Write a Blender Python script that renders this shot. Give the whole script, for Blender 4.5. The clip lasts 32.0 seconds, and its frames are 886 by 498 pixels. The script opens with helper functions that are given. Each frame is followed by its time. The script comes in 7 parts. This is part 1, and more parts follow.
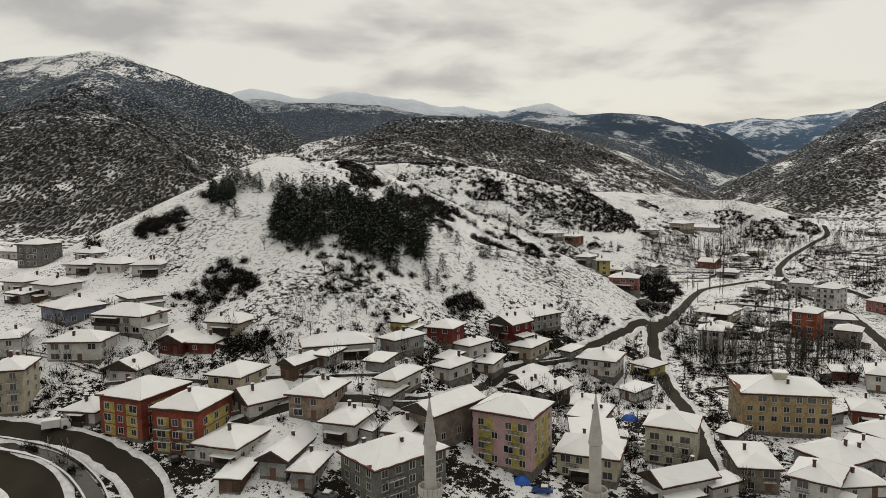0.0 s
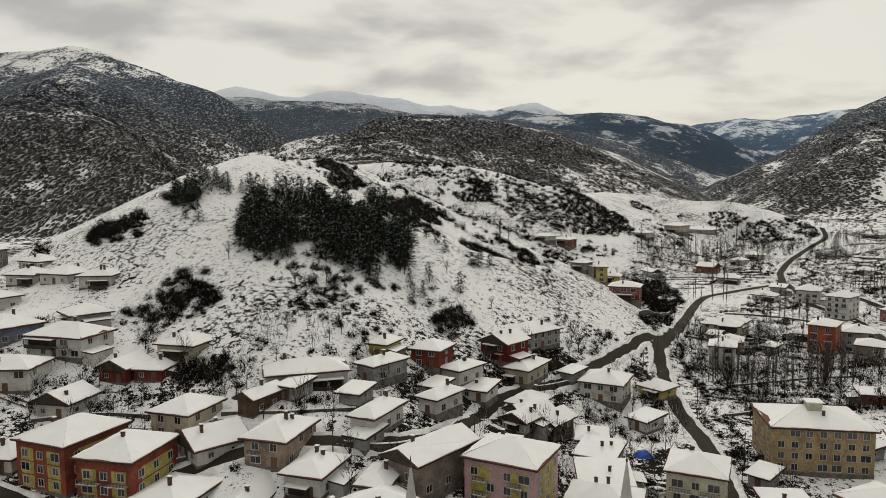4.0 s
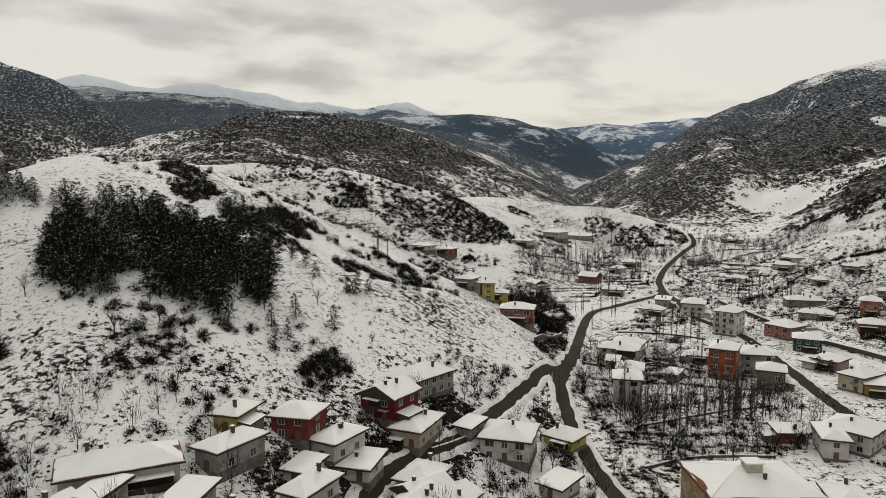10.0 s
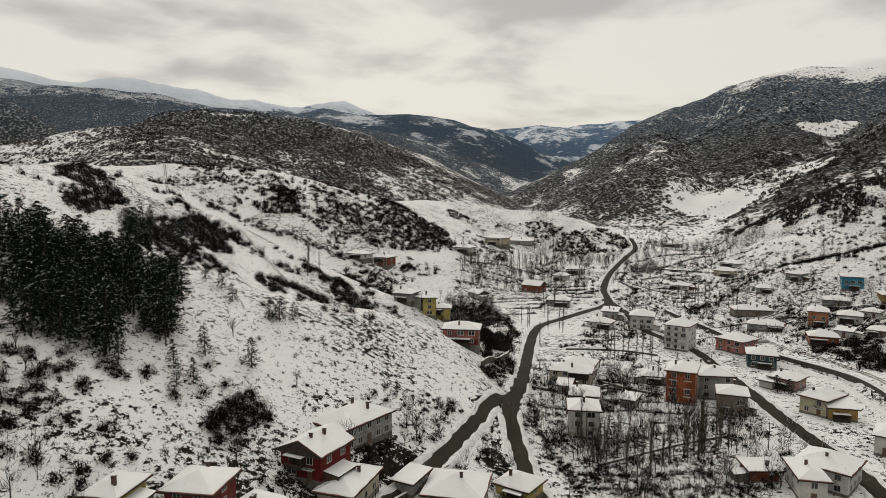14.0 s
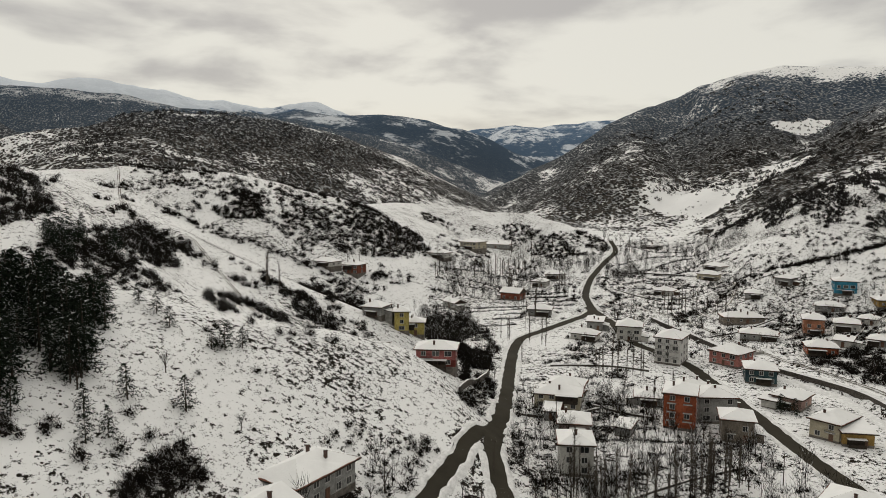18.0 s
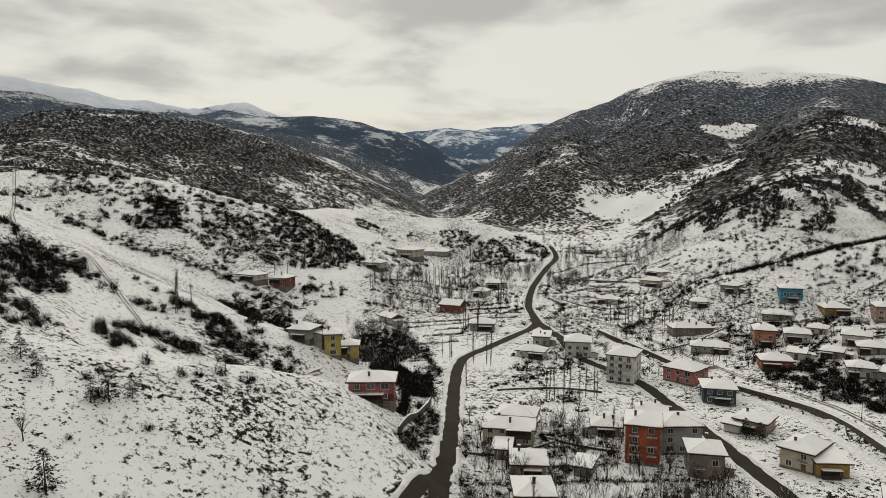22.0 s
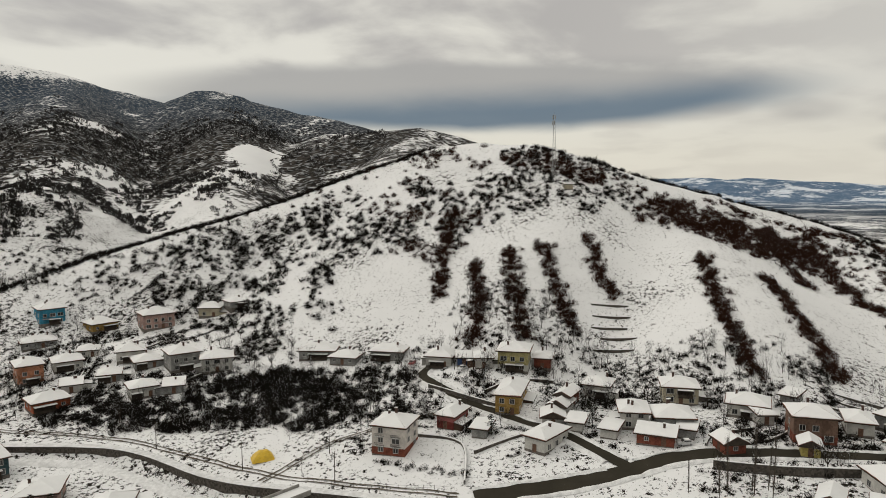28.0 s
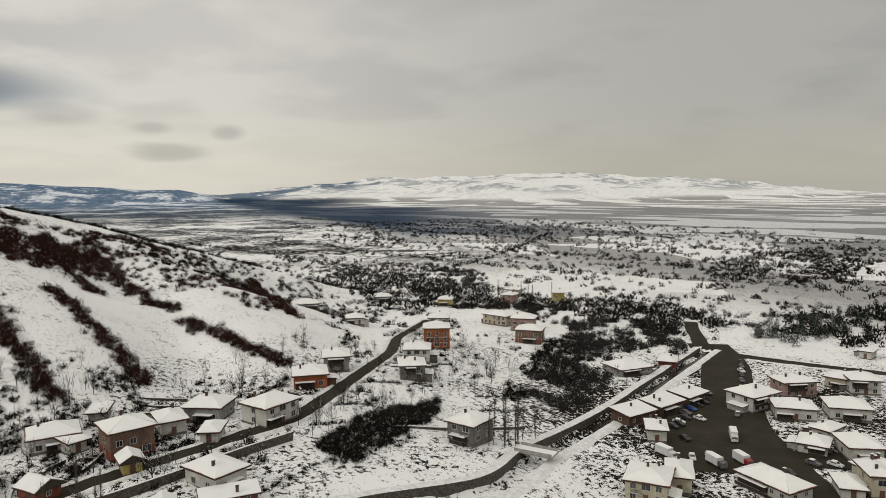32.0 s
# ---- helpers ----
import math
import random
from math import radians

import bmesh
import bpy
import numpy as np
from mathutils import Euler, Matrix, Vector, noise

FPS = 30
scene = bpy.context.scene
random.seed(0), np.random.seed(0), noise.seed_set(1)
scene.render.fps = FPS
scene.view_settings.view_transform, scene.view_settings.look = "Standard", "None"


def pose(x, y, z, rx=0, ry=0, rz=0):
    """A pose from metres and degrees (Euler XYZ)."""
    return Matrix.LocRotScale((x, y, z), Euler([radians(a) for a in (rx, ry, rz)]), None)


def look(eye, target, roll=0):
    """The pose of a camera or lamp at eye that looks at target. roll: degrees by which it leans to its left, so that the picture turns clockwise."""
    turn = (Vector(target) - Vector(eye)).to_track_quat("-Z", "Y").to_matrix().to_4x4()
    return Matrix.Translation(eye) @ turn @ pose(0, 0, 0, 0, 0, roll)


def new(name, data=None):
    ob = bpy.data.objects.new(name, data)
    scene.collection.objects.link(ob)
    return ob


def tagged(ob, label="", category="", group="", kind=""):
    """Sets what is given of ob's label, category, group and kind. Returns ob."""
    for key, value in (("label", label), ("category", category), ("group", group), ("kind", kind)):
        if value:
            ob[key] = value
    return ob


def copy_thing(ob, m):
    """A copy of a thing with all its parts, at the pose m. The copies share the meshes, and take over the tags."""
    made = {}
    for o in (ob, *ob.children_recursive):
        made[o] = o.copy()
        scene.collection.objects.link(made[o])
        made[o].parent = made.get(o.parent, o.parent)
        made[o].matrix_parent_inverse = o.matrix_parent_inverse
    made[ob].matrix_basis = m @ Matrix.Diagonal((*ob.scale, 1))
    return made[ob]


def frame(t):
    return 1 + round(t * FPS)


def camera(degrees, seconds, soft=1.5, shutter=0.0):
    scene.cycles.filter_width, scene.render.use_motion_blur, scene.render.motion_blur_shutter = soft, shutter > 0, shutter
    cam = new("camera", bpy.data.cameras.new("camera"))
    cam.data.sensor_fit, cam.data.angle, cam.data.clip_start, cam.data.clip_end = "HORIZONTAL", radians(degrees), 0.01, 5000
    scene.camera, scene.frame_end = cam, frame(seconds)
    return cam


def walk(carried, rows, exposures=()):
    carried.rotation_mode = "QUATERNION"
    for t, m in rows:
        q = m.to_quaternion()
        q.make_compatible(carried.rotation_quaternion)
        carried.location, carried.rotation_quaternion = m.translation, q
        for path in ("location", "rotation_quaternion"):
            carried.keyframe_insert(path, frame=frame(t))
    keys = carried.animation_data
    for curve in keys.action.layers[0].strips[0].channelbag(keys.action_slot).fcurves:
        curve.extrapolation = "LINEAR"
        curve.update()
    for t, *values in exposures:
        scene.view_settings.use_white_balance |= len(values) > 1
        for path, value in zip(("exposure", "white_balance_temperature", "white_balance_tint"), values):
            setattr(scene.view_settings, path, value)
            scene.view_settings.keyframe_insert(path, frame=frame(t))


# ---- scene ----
cam = camera(65.10, 32.0, soft=0.3)
PATH = [
    (0, pose(0.00, 0.00, 67.08, 84.761, 0, 0.000) @ pose(0, 0, 0, 0, 0, -0.635)),
    (1.5, pose(0.06, 9.23, 67.14, 84.736, 0, 0.028) @ pose(0, 0, 0, 0, 0, -0.629)),
    (3, pose(0.18, 18.56, 67.44, 84.727, 0, -0.564) @ pose(0, 0, 0, 0, 0, -0.650)),
    (3.5, pose(0.20, 21.75, 67.59, 84.709, 0, -0.796) @ pose(0, 0, 0, 0, 0, -0.653)),
    (4.5, pose(0.16, 28.15, 67.94, 84.706, 0, -1.466) @ pose(0, 0, 0, 0, 0, -0.339)),
    (5.5, pose(0.14, 34.49, 68.43, 84.720, 0, -2.387) @ pose(0, 0, 0, 0, 0, -0.352)),
    (6, pose(0.19, 37.59, 68.78, 84.702, 0, -2.994) @ pose(0, 0, 0, 0, 0, -0.344)),
    (7.5, pose(0.89, 46.26, 69.96, 84.666, 0, -5.037) @ pose(0, 0, 0, 0, 0, -0.287)),
    (9, pose(1.16, 55.78, 71.20, 84.598, 0, -9.364) @ pose(0, 0, 0, 0, 0, -0.032)),
    (10.5, pose(1.67, 65.67, 72.47, 84.565, 0, -12.682) @ pose(0, 0, 0, 0, 0, 0.184)),
    (12, pose(3.50, 74.62, 73.73, 84.563, 0, -15.674) @ pose(0, 0, 0, 0, 0, 0.199)),
    (13, pose(4.97, 80.48, 74.57, 84.601, 0, -16.714) @ pose(0, 0, 0, 0, 0, 0.160)),
    (13.5, pose(5.83, 83.38, 74.82, 84.577, 0, -16.642) @ pose(0, 0, 0, 0, 0, 0.412)),
    (14.5, pose(7.71, 89.35, 75.05, 84.610, 0, -17.031) @ pose(0, 0, 0, 0, 0, 0.387)),
    (15.5, pose(9.68, 95.33, 75.17, 84.622, 0, -17.540) @ pose(0, 0, 0, 0, 0, 0.394)),
    (16, pose(10.67, 98.25, 75.24, 84.603, 0, -17.647) @ pose(0, 0, 0, 0, 0, 0.125)),
    (17.5, pose(13.65, 106.83, 75.69, 84.625, 0, -18.405) @ pose(0, 0, 0, 0, 0, 0.090)),
    (18, pose(14.66, 109.78, 75.93, 84.652, 0, -18.872) @ pose(0, 0, 0, 0, 0, 0.058)),
    (19, pose(16.72, 115.80, 76.51, 84.599, 0, -19.103) @ pose(0, 0, 0, 0, 0, -0.019)),
    (20.5, pose(20.03, 124.87, 77.30, 84.684, 0, -20.287) @ pose(0, 0, 0, 0, 0, -0.017)),
    (21, pose(21.05, 127.90, 77.51, 84.622, 0, -21.216) @ pose(0, 0, 0, 0, 0, -0.267)),
    (22, pose(23.13, 133.88, 77.90, 84.837, 0, -24.197) @ pose(0, 0, 0, 0, 0, -0.108)),
    (22.5, pose(24.29, 136.86, 78.13, 84.709, 0, -26.799) @ pose(0, 0, 0, 0, 0, 0.133)),
    (23, pose(25.60, 139.82, 78.41, 84.676, 0, -29.346) @ pose(0, 0, 0, 0, 0, 0.350)),
    (24, pose(28.61, 145.64, 79.08, 84.641, 0, -34.996) @ pose(0, 0, 0, 0, 0, 0.342)),
    (24.5, pose(30.32, 148.34, 79.49, 84.619, 0, -38.078) @ pose(0, 0, 0, 0, 0, 0.399)),
    (25.5, pose(34.36, 153.13, 80.43, 84.642, 0, -45.974) @ pose(0, 0, 0, 0, 0, 0.128)),
    (26.5, pose(38.82, 157.56, 81.20, 84.636, 0, -56.849) @ pose(0, 0, 0, 0, 0, -0.112)),
    (27, pose(41.19, 159.72, 81.38, 84.587, 0, -64.399) @ pose(0, 0, 0, 0, 0, -0.197)),
    (27.5, pose(43.56, 161.70, 81.37, 84.589, 0, -74.107) @ pose(0, 0, 0, 0, 0, -0.080)),
    (28, pose(46.18, 163.62, 81.25, 84.646, 0, -82.191) @ pose(0, 0, 0, 0, 0, -0.159)),
    (28.5, pose(49.00, 165.22, 81.13, 84.706, 0, -88.395) @ pose(0, 0, 0, 0, 0, -0.031)),
    (29, pose(51.28, 165.78, 81.08, 84.710, 0, -95.119) @ pose(0, 0, 0, 0, 0, 0.083)),
    (29.5, pose(53.99, 165.98, 80.98, 84.722, 0, -105.471) @ pose(0, 0, 0, 0, 0, -0.087)),
    (30, pose(56.80, 166.15, 80.77, 84.685, 0, -118.443) @ pose(0, 0, 0, 0, 0, 0.122)),
    (30.5, pose(59.20, 166.28, 80.52, 84.705, 0, -118.516) @ pose(0, 0, 0, 0, 0, -0.019)),
    (31, pose(61.13, 165.95, 80.23, 84.766, 0, -119.827) @ pose(0, 0, 0, 0, 0, -0.106)),
    (31.5, pose(63.11, 164.89, 79.89, 84.804, 0, -127.857) @ pose(0, 0, 0, 0, 0, -0.250)),
    (32, pose(65.27, 163.55, 79.48, 84.772, 0, -138.056) @ pose(0, 0, 0, 0, 0, -0.451)),
]
walk(cam, PATH)

# ---------------------------------------------------------------- sky and sun
SUN_ELEVATION, SUN_TURN = radians(33), radians(12)
sky_world = bpy.data.worlds.new("overcast_sky")
scene.world = sky_world
sky_world.use_nodes = True


class Graph:
    """A short way to write node trees."""

    def __init__(self, tree):
        self.tree = tree
        self.tree.nodes.clear()

    def node(self, kind, **values):
        n = self.tree.nodes.new(kind)
        for key, value in values.items():
            if key in n.inputs:
                self.put(n.inputs[key], value)
            elif key.startswith("i") and key[1:].isdigit():
                self.put(n.inputs[int(key[1:])], value)
            elif key == "operation":
                n.operation = value
            elif key == "data_type":
                n.data_type = value
            elif key == "blend_type":
                n.blend_type = value
            elif key == "sky_type":
                n.sky_type = value
            elif key == "sun_disc":
                n.sun_disc = value
            elif key == "sun_elevation":
                n.sun_elevation = value
            elif key == "sun_rotation":
                n.sun_rotation = value
        return n

    def put(self, socket, value):
        if isinstance(value, bpy.types.NodeSocket):
            self.tree.links.new(value, socket)
        else:
            socket.default_value = value

    def math(self, op, a, b=0.0, clamp=False):
        n = self.node("ShaderNodeMath", operation=op, i0=a, i1=b)
        n.use_clamp = clamp
        return n.outputs[0]

    def mix(self, fac, a, b):
        n = self.node("ShaderNodeMix", data_type="RGBA")
        for socket, value in ((n.inputs["Factor"], fac), (n.inputs[6], a), (n.inputs[7], b)):
            self.put(socket, value)
        return n.outputs[2]

    def ramp(self, fac, lo, hi):
        n = self.node("ShaderNodeMapRange", i0=fac, i1=lo, i2=hi)
        n.interpolation_type = "SMOOTHSTEP"
        return n.outputs[0]

    def noise(self, vector, scale, detail=4.0, rough=0.55, distortion=0.0):
        n = self.node("ShaderNodeTexNoise", Scale=scale, Detail=detail, Roughness=rough, Distortion=distortion)
        self.put(n.inputs["Vector"], vector)
        return n.outputs["Fac"]


def rgba(r, g, b):
    return (r, g, b, 1.0)


PUFFS = [(116.9, 2.7, 3.4, 0.8, 0.55), (115.6, 4.5, 1.9, 0.6, 0.45), (121.0, 4.2, 1.5, 0.7, 0.5), (109.5, 5.2, 3.2, 1.0, 0.4), (104, 5.6, 2.2, 0.6, 0.3)]


def make_sky():
    g = Graph(sky_world.node_tree)
    sky = g.node("ShaderNodeTexSky", sky_type="NISHITA", sun_disc=False, sun_elevation=SUN_ELEVATION, sun_rotation=SUN_TURN)
    way = g.node("ShaderNodeTexCoord").outputs["Generated"]
    axes = g.node("ShaderNodeSeparateXYZ", Vector=way)
    up = axes.outputs[2]
    # cloud deck: directions projected to a flat ceiling
    lift = g.math("ADD", g.math("MAXIMUM", up, 0.0), 0.17)
    flat = g.node("ShaderNodeCombineXYZ", X=g.math("DIVIDE", axes.outputs[0], lift), Y=g.math("DIVIDE", axes.outputs[1], lift), Z=0.0).outputs[0]
    broad = g.noise(flat, 0.55, 3.0, 0.5)
    fine = g.noise(flat, 1.5, 6.0, 0.5, 0.2)
    cover = g.math("ADD", g.math("MULTIPLY", broad, 0.40), g.math("MULTIPLY", fine, 0.60))
    grey = g.ramp(cover, 0.46, 0.60)
    turn = g.math("ARCTAN2", axes.outputs[0], axes.outputs[1])
    # an even veil of cloud over the plain
    grey = g.math("ADD", g.math("MULTIPLY", grey, g.math("SUBTRACT", 1.0, g.math("MULTIPLY", g.ramp(turn, radians(88), radians(118)), 0.72))), g.math("MULTIPLY", g.ramp(turn, radians(88), radians(118)), 0.30))
    deck = g.mix(grey, rgba(0.868, 0.84, 0.75), rgba(0.53, 0.505, 0.475))
    # one long dark lens of cloud low over the eastern hills
    lens_x = g.math("DIVIDE", g.math("SUBTRACT", turn, radians(84)), radians(25))
    lens_y = g.math("DIVIDE", g.math("SUBTRACT", up, g.math("ADD", 0.112, g.math("MULTIPLY", fine, 0.022))), 0.047)
    lens = g.math("SQRT", g.math("ADD", g.math("MULTIPLY", lens_x, lens_x), g.math("MULTIPLY", lens_y, lens_y)))
    belly = g.mix(g.ramp(g.math("ADD", g.math("MULTIPLY", lens_x, 0.35), g.math("MULTIPLY", lens_y, -1.0)), -0.45, 0.6), rgba(0.47, 0.455, 0.43), rgba(0.150, 0.205, 0.262))
    lens_cover = g.math("MULTIPLY", g.ramp(lens, 1.2, 0.78), 0.96)
    # pale warm band above the horizon
    band = g.ramp(up, 0.13, 0.03)
    deck = g.mix(g.math("MULTIPLY", band, 0.65), deck, rgba(0.848, 0.80, 0.68))
    deck = g.mix(lens_cover, deck, belly)
    # small grey puffs under the deck to the south-east
    for az, el, wide, deep, dark in PUFFS:
        px = g.math("DIVIDE", g.math("SUBTRACT", turn, radians(az)), radians(wide))
        py = g.math("DIVIDE", g.math("SUBTRACT", up, math.sin(radians(el))), radians(deep))
        puff = g.math("ADD", g.math("SQRT", g.math("ADD", g.math("MULTIPLY", px, px), g.math("MULTIPLY", py, py))), g.math("MULTIPLY", fine, 1.2))
        deck = g.mix(g.math("MULTIPLY", g.ramp(puff, 1.75, 0.95), dark), deck, rgba(0.40, 0.385, 0.37))
    # overcast sky: brighter towards the zenith, above the view
    bright = g.math("ADD", 1.0, g.math("MULTIPLY", g.ramp(up, 0.30, 0.95), 0.42))
    # the deck is thinner in the north, towards the sun, and thicker in the south
    southern = g.ramp(axes.outputs[1], -0.45, -0.98)
    bright = g.math("MULTIPLY", bright, g.math("SUBTRACT", 1.0, g.math("MULTIPLY", southern, 0.38)))
    deck = g.node("ShaderNodeVectorMath", operation="SCALE", i0=deck)
    g.put(deck.inputs["Scale"], bright)
    deck = deck.outputs[0]
    veil = g.mix(0.93, g.mix(1.0, sky.outputs[0], sky.outputs[0]), rgba(0, 0, 0))
    total = g.node("ShaderNodeMix", data_type="RGBA", blend_type="ADD")
    total.inputs["Factor"].default_value = 1.0
    scaled = g.node("ShaderNodeMix", data_type="RGBA", blend_type="MULTIPLY")
    scaled.inputs["Factor"].default_value = 1.0
    g.put(scaled.inputs[6], veil)
    scaled.inputs[7].default_value = rgba(0.1, 0.1, 0.1)
    g.put(total.inputs[6], deck)
    g.put(total.inputs[7], scaled.outputs[2])
    back = g.node("ShaderNodeBackground", Color=total.outputs[2], Strength=0.83)
    g.tree.links.new(back.outputs[0], g.node("ShaderNodeOutputWorld").inputs[0])


make_sky()
sun = new("sun", bpy.data.lights.new("sun", "SUN"))
sun.data.energy, sun.data.angle, sun.data.color = 0.80, radians(14), (1.0, 0.945, 0.86)
sun.matrix_world = look((0, 0, 0), (-math.sin(SUN_TURN) * math.cos(SUN_ELEVATION), -math.cos(SUN_TURN) * math.cos(SUN_ELEVATION), -math.sin(SUN_ELEVATION)))

# ---------------------------------------------------------------- lie of the land
def lattice(x, y, size, seed):
    """Smooth value noise in -1..1 with cells of the given size."""
    u, v = np.asarray(x, float) / size, np.asarray(y, float) / size
    i, j = np.floor(u).astype(np.int64), np.floor(v).astype(np.int64)
    a, b = u - i, v - j
    a, b = a * a * (3 - 2 * a), b * b * (3 - 2 * b)

    def corner(p, q):
        n = (p * 374761393 + q * 668265263 + seed * 974711) & 0x7FFFFFFF
        n = ((n ^ (n >> 13)) * 1274126177) & 0x7FFFFFFF
        return ((n ^ (n >> 16)) & 0xFFFF) / 32767.5 - 1

    return (corner(i, j) * (1 - a) + corner(i + 1, j) * a) * (1 - b) + (corner(i, j + 1) * (1 - a) + corner(i + 1, j + 1) * a) * b


def along(x, y, line):
    """Distance to a polyline of (x, y, z) and the height of the line at the nearest place."""
    best, level = np.full(np.shape(x), 1e9), np.zeros(np.shape(x))
    for (x0, y0, z0), (x1, y1, z1) in zip(line, line[1:]):
        dx, dy = x1 - x0, y1 - y0
        s = np.clip(((x - x0) * dx + (y - y0) * dy) / (dx * dx + dy * dy), 0, 1)
        d = np.hypot(x - x0 - s * dx, y - y0 - s * dy)
        level = np.where(d < best, z0 + s * (z1 - z0), level)
        best = np.minimum(best, d)
    return best, level


